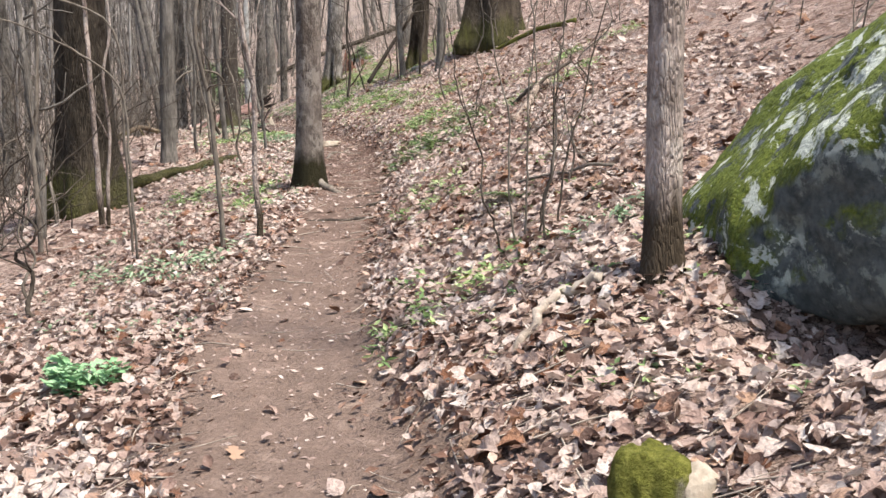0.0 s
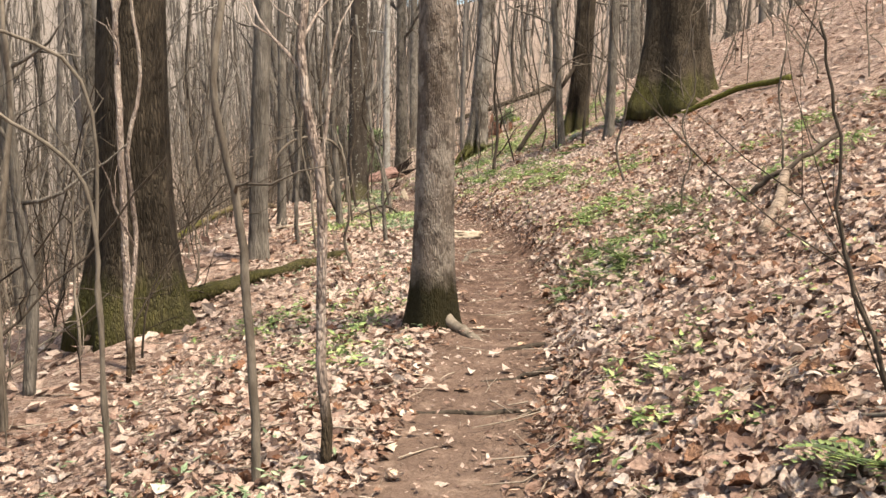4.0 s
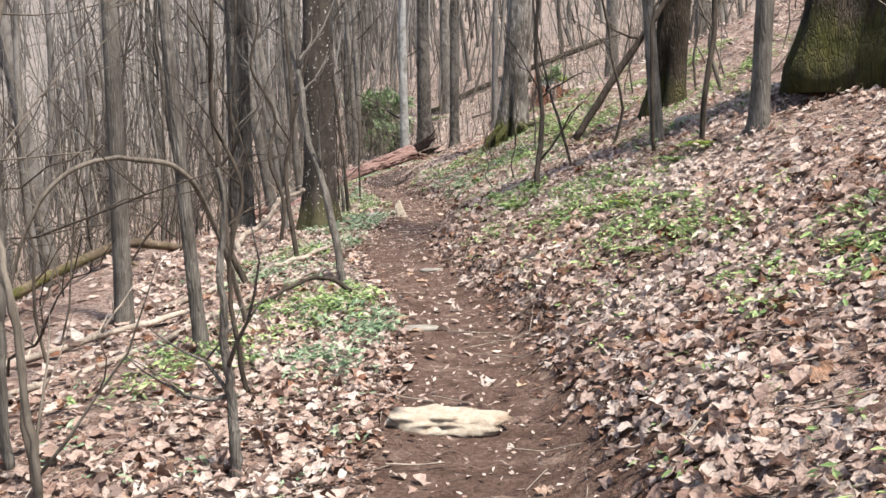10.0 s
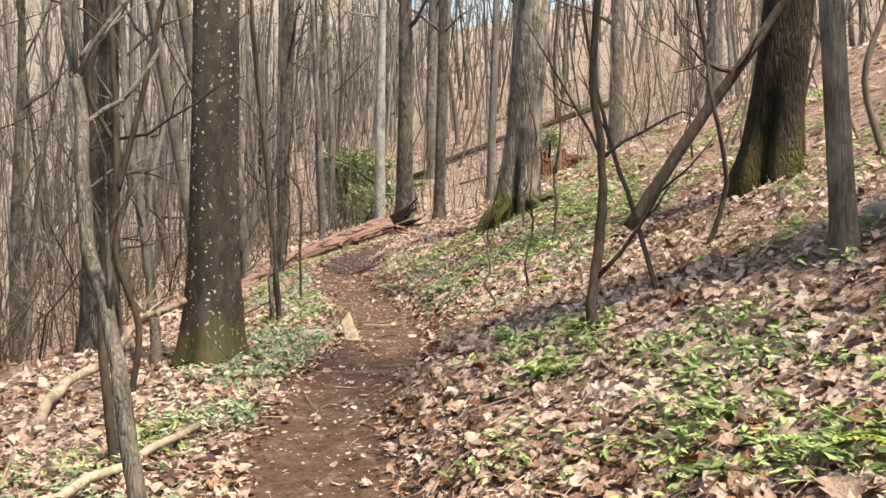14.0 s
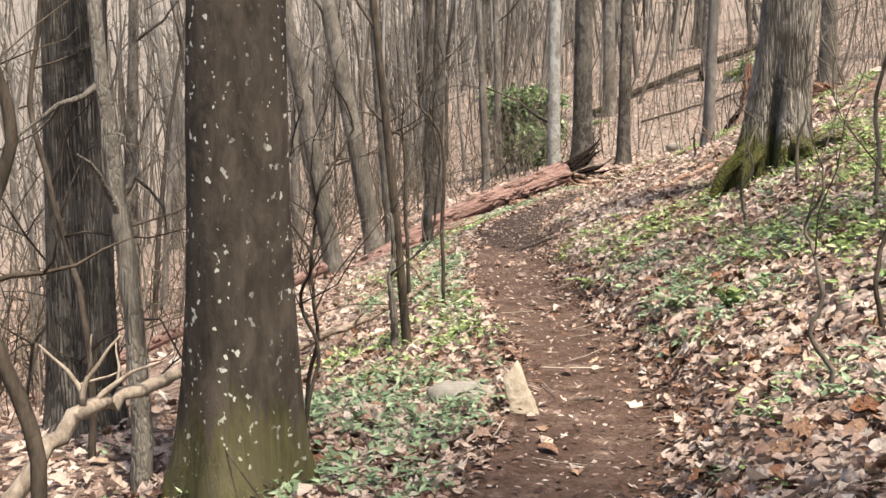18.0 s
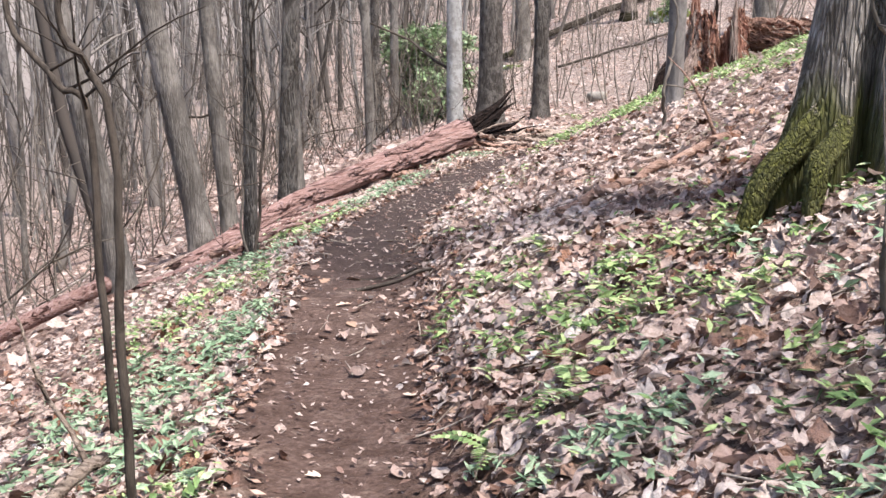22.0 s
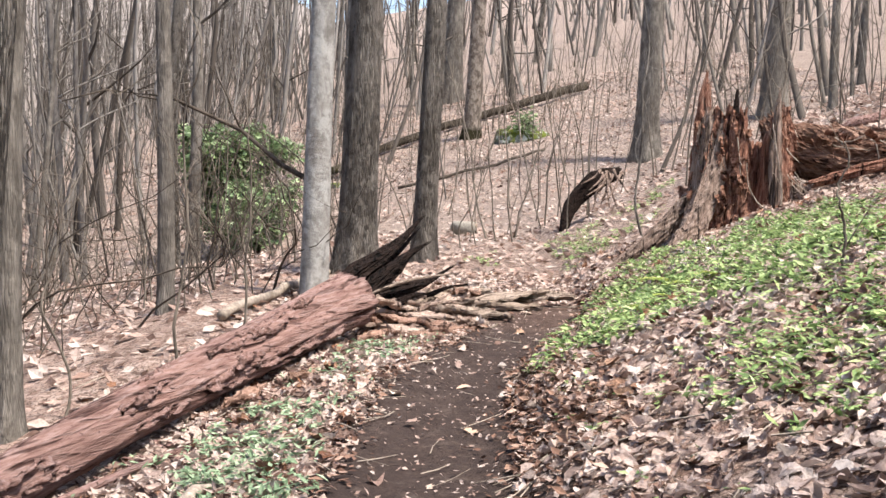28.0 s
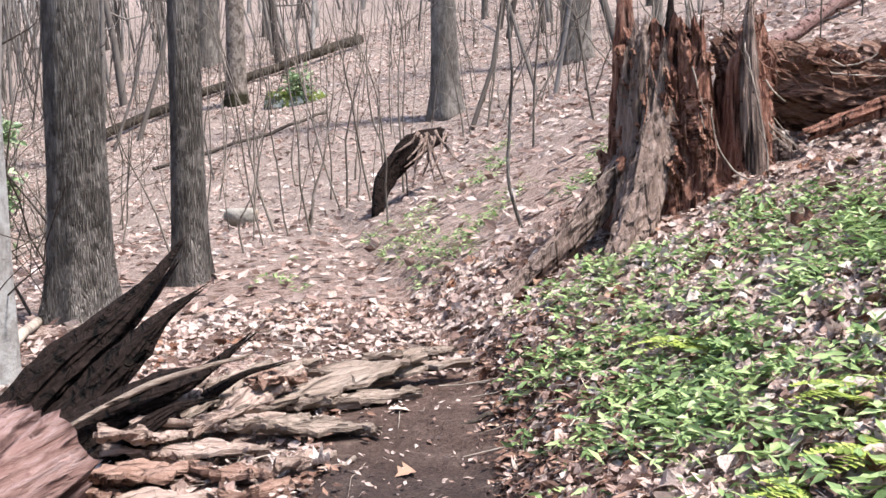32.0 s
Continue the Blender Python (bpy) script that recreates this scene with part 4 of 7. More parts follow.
sapling(-3.05, 7.8, 0.022, 0.9, "short bent brown shoot among dry leaves", M_DARK_TWIG, (-0.15, 0.05), 48, 5, 0.05)
sapling(-3.35, 8.4, 0.014, 1.4, "thin bare shoot among dry leaves", M_TWIG, (0.02, 0.0), 49, 4, 0.04)
for k, (dx, dy, h, lx, ly) in enumerate(((0, 0, 2.0, -0.10, 0.05), (0.12, 0.05, 1.8, 0.12, 0.0), (0.03, 0.12, 2.3, 0.04, 0.05), (-0.1, 0.05, 1.5, -0.22, 0.0), (0.16, -0.06, 1.7, 0.06, -0.05), (0.25, 0.2, 1.9, 0.2, 0.05))):
    sapling(0.46 + dx, 6.42 + dy, 0.0075, h, "thin bare upright shoot of a clump on the leafy bank", M_DARK_TWIG if k % 2 else M_TWIG, (lx, ly), 50 + k, 5, 0.018)
sapling(0.9, 7.6, 0.008, 1.6, "thin bare shoot on the leafy bank", M_TWIG, (0.2, 0.1), 57, 4, 0.04)
sapling(1.18, 13.3, 0.010, 1.9, "thin bare shoot on the leafy bank", M_TWIG, (0.02, 0), 58, 3, 0.04)
sapling(0.07, 17.5, 0.017, 3.2, "crooked thin sapling on the leafy bank", M_TWIG, (-0.06, 0.02), 59, 3, 0.06)
sapling(0.46, 14.2, 0.010, 2.0, "thin bare shoot on the leafy bank", M_TWIG, (0.05, 0), 60, 3, 0.03)
# the thicket below the second stretch
sapling(-4.04, 17.35, 0.03, 3.6, "grey sapling in the thicket below the trail", M_GREY_BARK, (0.0, 0), 61, 7, 0.05)
sapling(-3.73, 17.1, 0.018, 2.6, "thin sapling in the thicket below the trail", M_TWIG, (-0.08, 0), 62, 6, 0.05)
sapling(-3.01, 16.05, 0.018, 2.2, "crooked sapling below the trail", M_TWIG, (-0.1, 0.05), 63, 6, 0.05)
sapling(-2.92, 17.4, 0.030, 1.45, "short broken sapling beside the trail", M_GREY_BARK, (-0.01, 0), 64, 3, 0.012)
sapling(-3.30, 18.6, 0.016, 2.9, "thin dark sapling beside the trail", M_DARK_TWIG, (-0.05, 0.0), 65, 7, 0.05)
stem("sapling", [(-3.68, 22.04, 0.84), (-3.82, 22.16, 1.45), (-3.93, 22.27, 1.82), (-4.1, 22.38, 2.26), (-4.19, 22.51, 2.75), (-4.31, 22.63, 3.19), (-4.5, 22.9, 4.4)], 0.036, 0.022, M_GREY_BARK, "crooked grey sapling leaning out from the trail", "sapling", 66, 6, 0.7, 10)
stem("vine", [(-4.61, 22.1, 0.83), (-4.8, 22.1, 1.28), (-4.87, 22.22, 1.63), (-4.93, 22.24, 2.08), (-5.02, 22.38, 2.65), (-5.05, 22.51, 3.18), (-5.0, 22.6, 4.2)], 0.034, 0.018, M_DARK_TWIG, "thick dark crooked vine below the trail", "vine", 67, 5, 0.6)
sapling(-4.7, 23.8, 0.030, 3.5, "dark forked sapling before the spotted tree", M_DARK_TWIG, (-0.05, 0.08), 68, 7, 0.06, (1.6, 0.4, 0.2))
sapling(-5.45, 23.7, 0.022, 2.4, "thin dark sapling below the trail", M_DARK_TWIG, (0.0, 0.0), 69, 7, 0.07)
sapling(-5.58, 25.8, 0.028, 4.0, "dark sapling close to the spotted tree", M_DARK_TWIG, (-0.02, 0.0), 70, 6, 0.08)
stem("vine", [(-4.03, 20.5, 0.78), (-4.02, 20.2, 1.3), (-4.03, 19.6, 1.98), (-4.24, 19.3, 2.14), (-4.54, 19.1, 2.12), (-4.8, 18.95, 1.85), (-5.0, 18.9, 1.3)], 0.022, 0.012, M_TWIG, "pale shoot arched over into a hoop", "vine", 71, 2, 0.4)
stem("vine", [(-3.38, 21.45, 0.88), (-3.62, 21.35, 1.07), (-3.85, 21.2, 1.05), (-4.1, 21.0, 0.92), (-4.35, 20.9, 0.84), (-5.1, 20.9, 0.72)], 0.02, 0.012, M_DARK_TWIG, "dark vine arched over the green plants", "vine", 72, 2, 0.3)
stem("sapling", [(-5.86, 26.85, 0.84), (-5.99, 27.04, 1.51), (-6.07, 27.07, 2.01), (-6.21, 27.19, 2.51), (-6.33, 27.31, 2.98), (-6.5, 27.5, 4.4)], 0.048, 0.03, M_GREY_BARK, "grey young tree close to the furrowed tree", "sapling", 171, 6, 0.8, 12)
stem("sapling", [(-6.34, 27.15, 0.74), (-6.37, 27.21, 1.34), (-6.52, 27.31, 1.76), (-6.64, 27.32, 2.16), (-6.81, 27.42, 2.57), (-6.78, 27.49, 3.07), (-6.7, 27.5, 4.2)], 0.019, 0.010, M_DARK_TWIG, "thin dark crooked sapling below the trail", "sapling", 172, 6, 0.7)
stem("sapling", [(-2.66, 9.05, 0.12), (-2.68, 9.03, 1.0), (-2.72, 9.0, 1.66), (-3.0, 8.87, 1.94), (-3.34, 8.71, 2.14), (-3.7, 8.55, 2.26), (-4.3, 8.4, 2.4)], 0.013, 0.005, M_TWIG, "thin pale shoot arching downhill", "sapling", 173, 3, 0.6)
stem("sapling", [(-2.75, 9.25, 0.12), (-2.76, 9.2, 1.2), (-2.79, 9.13, 2.15), (-3.24, 8.76, 2.43), (-3.66, 8.59, 2.65), (-4.4, 8.3, 3.0)], 0.012, 0.005, M_TWIG, "thin pale shoot arching over the slope", "sapling", 174, 3, 0.6)
# the right bank, middle stretch
stem("vine", [(-0.95, 22.85, 2.05), (-0.97, 22.8, 2.8), (-0.96, 22.79, 3.27), (-0.84, 22.83, 3.48), (-0.5, 22.91, 3.67), (-0.2, 22.95, 3.6)], 0.018, 0.010, M_DARK_TWIG, "dark vine arching over the slope", "vine", 176, 4, 0.7)
stem("vine", [(-2.16, 24.52, 1.50), (-2.18, 24.59, 1.75), (-2.16, 24.68, 2.0), (-2.13, 24.72, 2.34), (-2.15, 24.76, 2.68), (-2.2, 24.77, 3.2), (-2.1, 24.8, 4.4)], 0.036, 0.018, M_DARK_TWIG, "thick dark crooked vine climbing from the bank", "vine", 73, 6, 0.9)
stem("vine", [(-1.79, 24.75, 1.74), (-1.95, 25.0, 2.3), (-2.15, 25.4, 2.9), (-2.3, 25.6, 3.7), (-2.35, 25.7, 4.8)], 0.017, 0.009, M_DARK_TWIG, "thin dark vine leaning across the bank", "vine", 74, 5, 0.7)
sapling(-2.83, 28.15, 0.012, 2.0, "thin bare shoot on the bank", M_DARK_TWIG, (-0.02, 0), 75, 3, 0.05)
sapling(-3.1, 27.5, 0.012, 1.0, "short bare shoot on the bank", M_TWIG, (-0.05, 0), 76, 3, 0.04)
sapling(-2.75, 30.4, 0.016, 2.6, "thin bare sapling on the bank", M_TWIG, (0.03, 0), 77, 4, 0.05)
sapling(-0.5, 23.3, 0.030, 4.0, "dark leaning sapling on the slope", M_DARK_TWIG, (0.05, 0), 78, 6, 0.10)
sapling(0.0, 27.2, 0.028, 4.5, "grey sapling on the slope", M_TWIG, (0.04, 0), 79, 6, 0.06)
sapling(-1.4, 26.4, 0.020, 3.6, "thin dark sapling on the slope", M_DARK_TWIG, (-0.05, 0), 80, 6, 0.08)
sapling(-0.2, 29.6, 0.020, 4.0, "thin grey sapling on the slope", M_TWIG, (0.06, 0), 81, 6, 0.06)
e = stem("leaning_log", [(-1.95, 28.1, 2.08), (-1.4, 28.2, 2.95), (-0.95, 28.3, 3.6), (-0.50, 28.4, 4.3)], 0.055, 0.042, M_DARK_TWIG, "dead dark trunk leaning against the hollow tree", "log", 82, 2, 0.8, 12)
# the left side from the spotted tree onwards
sapling(-5.45, 27.6, 0.012, 1.7, "dark thorny shoot beside the spotted tree", M_DARK_TWIG, (-0.02, 0.02), 83, 9, 0.06)
sapling(-5.72, 28.2, 0.014, 1.9, "dark crooked thorny shoot", M_DARK_TWIG, (0.10, 0.05), 84, 10, 0.07)
sapling(-5.92, 30.0, 0.035, 1.05, "grey broken sapling stub beside the trail", M_GREY_BARK, (0.0, 0), 85, 2, 0.01)
stem("sapling", [(-5.9, 31.1, 0.92), (-5.92, 31.1, 1.6), (-5.9, 31.1, 2.25), (-6.02, 31.15, 2.5), (-6.13, 31.2, 2.62), (-6.08, 31.2, 3.0), (-6.0, 31.3, 4.0)], 0.017, 0.009, M_DARK_TWIG, "dark sapling with a sharp crook", "sapling", 86, 6, 0.6)
stem("sapling", [(-6.58, 32.1, 0.86), (-6.60, 32.1, 1.6), (-6.62, 32.1, 2.3), (-6.75, 32.1, 2.42), (-7.0, 32.15, 2.7), (-7.0, 32.2, 3.1), (-6.9, 32.2, 3.8)], 0.020, 0.010, M_DARK_TWIG, "dark sapling with a crooked arm", "sapling", 87, 5, 0.6)
sapling(-8.0, 36.75, 0.018, 3.0, "dark vine-like sapling at the log", M_DARK_TWIG, (0.05, 0.02), 88, 9, 0.06)
sapling(-8.05, 36.9, 0.014, 2.4, "thin bare shoot at the log", M_TWIG, (-0.08, 0.02), 89, 8, 0.05)
sapling(-3.57, 31.3, 0.012, 1.2, "thin bare shoot on the green bank", M_TWIG, (-0.05, 0), 90, 2, 0.05)
sapling(-3.22, 31.9, 0.014, 1.5, "thin grey shoot on the green bank", M_TWIG, (0.04, 0), 91, 2, 0.03)
sapling(-4.42, 36.3, 0.016, 1.1, "short bare shoot on the bank", M_TWIG, (0.06, 0), 92, 2, 0.03)
sapling(-4.86, 41.8, 0.011, 0.8, "short bare shoot among green plants", M_TWIG, (-0.02, 0), 93, 2, 0.02)
sapling(-9.75, 43.3, 0.012, 2.0, "thin bare shoot below the log", M_TWIG, (-0.05, 0), 94, 7, 0.05)
sapling(-9.15, 44.1, 0.014, 3.0, "thin bare sapling below the log", M_TWIG, (-0.02, 0), 95, 7, 0.05)
sapling(-8.9, 45.2, 0.012, 2.6, "thin bare sapling behind the log", M_TWIG, (0.03, 0), 96, 6, 0.05)
sapling(-4.75, 49.8, 0.018, 3.4, "slim pale sapling behind the stump", M_GREY_BARK, (-0.03, 0), 97, 5, 0.06)
sapling(-5.4, 54.0, 0.014, 3.2, "thin bare sapling past the stump", M_TWIG, (-0.08, 0), 98, 5, 0.05)
sapling(-6.6, 56.0, 0.014, 3.6, "thin bare sapling on the far bank", M_TWIG, (-0.12, 0), 99, 5, 0.05)
sapling(-7.2, 54.0, 0.012, 2.8, "thin bare sapling on the far bank", M_TWIG, (0.10, 0), 100, 5, 0.05)
sapling(-6.2, 58.5, 0.02, 4.6, "slim pale sapling on the far bank", M_SLIM_BARK, (0.02, 0), 101, 5, 0.05)
sapling(-5.2, 60.0, 0.014, 4.0, "thin bare sapling on the far bank", M_TWIG, (-0.06, 0), 102, 6, 0.06)
sapling(-7.0, 60.5, 0.014, 4.4, "thin bare sapling on the far bank", M_TWIG, (0.03, 0), 103, 6, 0.06)


# ---- fallen branches ----


def on_ground(points, lift):
    """Ground points x, y with a height above the ground for each."""
    return [(x, y, ground_z(x, y) + h) for (x, y), h in zip(points, lift)]


def fallen(points, lift, r0, r1, mat, label, seed, twigs=2, sides=10, knots=0.012, name="fallen_branch"):
    return stem(name, on_ground(points, lift), r0, r1, mat, label, "branch", seed, twigs, 0.5, sides, knots)


fallen([(0.25, 4.52), (0.36, 4.68), (0.46, 4.86), (0.56, 4.96), (0.74, 4.92)], (0.0, 0.05, 0.07, 0.05, 0.04), 0.016, 0.030, M_DEADWOOD, "pale crooked dead branch on the leaves", 110, 0)
fallen([(-5.25, 21.55), (-4.85, 22.1), (-4.62, 23.05), (-4.5, 24.4)], (0.02, 0.06, 0.08, 0.1), 0.03, 0.024, M_DEADWOOD, "long pale fallen pole below the trail", 111, 2)
fallen([(-4.85, 18.5), (-4.5, 19.7), (-4.44, 21.4), (-4.05, 22.2)], (0.02, 0.05, 0.05, 0.06), 0.024, 0.018, M_DEADWOOD, "pale fallen pole among the saplings", 112, 3)
fallen([(-5.7, 18.9), (-5.1, 20.2), (-4.7, 21.3)], (0.05, 0.06, 0.05), 0.03, 0.02, M_DEADWOOD, "fallen grey pole in the thicket", 113, 3)
stem("fallen_branch", [(-5.75, 24.75, 0.86), (-6.05, 25.7, 0.95), (-5.83, 26.0, 1.13), (-5.74, 26.25, 1.38), (-5.62, 26.45, 1.42), (-5.5, 26.62, 1.50)], 0.040, 0.026, M_DEADWOOD, "thick pale crooked branch propped against the spotted tree", "branch", 114, 3, 0.45, 12, 0.012)
fallen([(-4.3, 14.15), (-3.95, 14.8), (-3.65, 15.5), (-3.2, 16.5)], (0.07, 0.08, 0.07, 0.03), 0.085, 0.05, M_MOSSY_BARK, "dark fallen log with moss behind the large tree", 115, 1, 12, 0.02, "fallen_log")
fallen([(0.78, 11.7), (0.98, 12.3), (1.15, 13.05), (1.3, 13.3)], (0.02, 0.08, 0.12, 0.10), 0.046, 0.040, M_BARK_SLAB, "broken grey-brown branch on the slope", 116, 0, 12, 0.004)
fallen([(0.85, 13.3), (1.0, 13.2), (1.2, 13.1), (1.6, 13.2)], (0.02, 0.10, 0.16, 0.22), 0.025, 0.018, M_DARK_TWIG, "thin dark forked branch on the slope", 117, 2)
fallen([(-4.95, 34.4), (-4.65, 34.6), (-4.3, 34.8), (-3.9, 35.2)], (0.03, 0.05, 0.05, 0.03), 0.038, 0.028, M_RED_BARK, "rotten red-brown log on the leafy bank", 118, 1)
fallen([(-4.75, 35.3), (-4.4, 35.4), (-4.05, 35.7)], (0.02, 0.03, 0.03), 0.03, 0.02, M_BARK_SLAB, "small rotten branch on the leafy bank", 119, 1)
fallen([(-8.3, 35.8), (-8.2, 36.6), (-8.15, 37.5), (-8.0, 39.25)], (0.02, 0.10, 0.14, 0.05), 0.028, 0.018, M_RED_WOOD, "thin broken pole beside the log", 120, 3)
fallen([(-8.55, 39.3), (-8.2, 40.2), (-7.95, 41.0), (-7.75, 41.9)], (0.03, 0.05, 0.04, 0.03), 0.04, 0.025, M_DEADWOOD, "pale rotten branch at the trail's edge", 121, 1)
fallen([(-7.3, 30.3), (-6.8, 30.6), (-6.35, 30.9), (-6.05, 31.2)], (0.03, 0.10, 0.13, 0.25), 0.035, 0.022, M_BARK_SLAB, "brown dead branch propped beside the trail", 122, 2)
fallen([(-9.3, 46.0), (-9.0, 47.6), (-8.9, 49.2), (-8.95, 51.0)], (0.06, 0.1, 0.1, 0.06), 0.055, 0.04, M_DEADWOOD, "pale fallen pole behind the log", 123, 2)
fallen([(-12.5, 72.0), (-8.75, 78.2), (-5.5, 81.0), (-2.6, 83.5)], (0.2, 0.3, 0.3, 0.3), 0.13, 0.19, M_MOSSY_BARK, "long dark log lying on the far hillside", 124, 2, 10, 0.03, "fallen_log")
fallen([(-9.5, 68.0), (-7.0, 69.2), (-5.0, 70.4)], (0.1, 0.1, 0.1), 0.05, 0.04, M_DARK_TWIG, "thin dark log on the far hillside", 125, 2, 8, 0.02, "fallen_log")
fallen([(-7.22, 45.25), (-7.0, 45.35), (-6.66, 45.5)], (0.02, 0.03, 0.02), 0.014, 0.010, M_DEADWOOD, "pale stick lying across the trail", 126, 1)
fallen([(4.5, 54.0), (2.2, 53.6), (0.4, 53.4), (-1.2, 53.0)], (0.15, 0.16, 0.14, 0.1), 0.10, 0.08, M_RED_WOOD, "red rotten log lying on the upper slope", 127, 1, 12, 0.03, "fallen_log")
fallen([(-8.0, 20.9), (-7.0, 23.6), (-6.6, 25.0)], (0.1, 0.2, 0.1), 0.06, 0.05, M_MOSS_LOG, "dark fallen log down in the thicket", 128, 3, 10, 0.02, "fallen_log")
fallen([(-13.5, 35.0), (-11.5, 36.5), (-9.8, 37.8)], (0.15, 0.2, 0.2), 0.10, 0.08, M_RED_WOOD, "brown rotten log down the slope", 129, 1, 10, 0.02, "fallen_log")
fallen([(2.6, 21.0), (1.9, 21.6), (1.0, 22.0)], (0.05, 0.1, 0.05), 0.05, 0.04, M_MOSS_LOG, "mossy branch by the massive tree", 130, 1)
fallen([(1.2, 7.4), (0.9, 7.7), (0.5, 8.2)], (0.05, 0.07, 0.02), 0.014, 0.008, M_TWIG, "dark twig lying on the leafy bank", 131, 2)
fallen([(-1.55, 17.15), (-1.52, 16.85), (-1.55, 16.58), (-1.68, 16.47), (-1.74, 16.2), (-1.70, 15.7), (-1.72, 15.3)], (0.0, 0.015, 0.02, 0.02, 0.015, 0.012, -0.02), 0.012, 0.026, M_TWIG, "bare brown tree root curving over the trail", 132, 0, 10, 0.003, "root")
for k, (y, a, b, r) in enumerate(((9.9, -0.35, 0.42, 0.02), (10.6, 0.0, 0.55, 0.022), (11.35, 0.05, 0.5, 0.024), (13.0, 0.1, 0.6, 0.012), (34.75, -0.55, 0.6, 0.018), (35.1, -0.2, 0.55, 0.012), (36.1, -0.1, 0.7, 0.014), (45.9, 0.0, 0.5, 0.016), (33.2, -0.3, 0.3, 0.008), (28.6, -0.2, 0.35, 0.01))):
    c = float(trail_x(y))
    fallen([(c + a, y - 0.06), (c + (a + b) / 2, y + 0.04), (c + b, y + 0.02)], (-0.004, 0.012, 0.0), r, r * 0.7, M_DARK_TWIG, "thin root crossing the trodden soil", 140 + k, 0, 8, 0.006, "root")

fallen([(-1.42, 11.88), (-1.32, 11.80), (-1.20, 11.70), (-1.06, 11.58)], (0.10, 0.05, 0.012, -0.03), 0.05, 0.022, M_TWIG, "pale root running from the grey tree onto the trail", 160, 0, 10, 0.004, "root")


# ---- stones ----
n = Nodes("cushion_moss", 0.95, 0.1)
n.colour(n.mix(n.mask(n.noise(5, 4, 0.6, n.coords()), 0.58, 0.66), n.ramp(n.noise(38, 6, 0.65, n.coords()), (0.25, (0.055, 0.058, 0.012)), (0.5, (0.15, 0.15, 0.03)), (0.8, (0.27, 0.26, 0.07))), (0.16, 0.14, 0.11)))
n.bump(n.noise(60, 5, 0.7, n.coords()), 1.0, 0.03)
M_MOSS_ROCK = n.mat


def rock(name, x, y, z, planes, size, mat, label, rough=0.05, turn=0.0, detail=4, category="rock", seed=3):
    """A stone cut by planes (normal and distance), its edges worn round."""
    bm = bmesh.new()
    bmesh.ops.create_icosphere(bm, subdivisions=detail, radius=1.0)
    cut = [(Vector(p[:3]).normalized(), p[3]) for p in planes]
    shift = Vector((seed * 3.1, seed * 1.7, 0))
    for v in bm.verts:
        d = v.co.normalized()
        r = 1.0
        acc = 0.004
        for nrm, dist in cut:
            c = nrm.dot(d)
            if c > 1e-3:
                acc += max(1e-3, dist / c) ** -20
        r = acc ** (-1 / 20)
        r *= 1 + rough * noise.noise(d * 2.3 + shift) + 0.4 * rough * noise.noise(d * 6 + shift) + 0.2 * rough * noise.noise(d * 15 + shift)
        v.co = Vector((d.x * size[0], d.y * size[1], d.z * size[2])) * r
    me = bpy.data.meshes.new(name)
    bm.to_mesh(me)
    bm.free()
    me.polygons.foreach_set("use_smooth", [True] * len(me.polygons))
    me.materials.append(mat)
    ob = new(name, me)
    ob.location = (x, y, z)
    ob.rotation_euler = (0, 0, radians(turn))
    return tagged(ob, label, category)


rock("boulder", 2.15, 4.95, 1.35, ((-0.72, 0.05, 0.69, 0.41), (-0.95, -0.1, 0.28, 0.70), (-0.45, 0.0, 0.89, 0.46), (-0.80, -0.58, -0.15, 0.98), (-0.20, -0.97, -0.10, 1.24), (-0.30, -0.45, -0.84, 1.08), (0.1, -0.15, 0.98, 0.85), (1, 0.1, 0.1, 1.2), (0.05, 1, 0.1, 0.9), (0, 0, -1, 0.8)), (1, 1, 1), M_ROCK, "large grey boulder with moss and pale lichen on its slanting top", 0.10, 0, 6, "boulder")
rock("rock", 0.575, 2.85, 0.40, ((0, 0, 1, 0.8), (-0.6, -0.6, 0.4, 0.8)), (0.085, 0.10, 0.165), M_MOSS_ROCK, "small moss-covered rock among the leaves", 0.15, 20, 4, seed=5)
rock("rock", 0.78, 2.55, 0.34, ((0, 0, 1, 0.6),), (0.20, 0.16, 0.13), M_MOSS_ROCK, "low mossy rock half buried in leaves", 0.15, 60, 4, seed=6)
rock("stone", 0.685, 2.80, 0.45, ((0, -1, 0.3, 0.7), (-0.5, 0, 0.8, 0.7)), (0.055, 0.04, 0.06), M_TAN_STONE, "small white stone against the mossy rock", 0.25, 35, 3, "stone", 21)
rock("flat_stone", -2.04, 18.02, 0.865, ((0, 0, 1, 0.55), (0, 0, -1, 0.8), (0, -1, 0.2, 0.75), (0.3, 1, 0, 0.75)), (0.215, 0.15, 0.065), M_TAN_STONE, "flat tan stone set across the trail", 0.30, 6, 4, "stone", 7)
rock("stone", -2.55, 17.95, 0.80, ((0, 0, 1, 0.5),), (0.10, 0.08, 0.05), M_GREY_STONE, "small grey stone at the trail's edge", 0.15, 30, 3, "stone", 8)
slabstone = rock("standing_stone", -4.55, 28.3, 1.02, ((0.05, -1, 0.10, 0.035), (0, 1, 0, 0.035), (-1, 0, 0.10, 0.085), (1, 0, 0.05, 0.080), (-0.45, 0, 0.9, 0.20), (0, 0, -1, 0.22)), (1, 1, 1), M_TAN_STONE, "tan flat stone standing tilted at the trail's edge", 0.12, -6, 4, "stone", 9)
slabstone.scale = (0.8, 0.8, 0.8)
slabstone.rotation_euler = (radians(-14), radians(-20), radians(14))
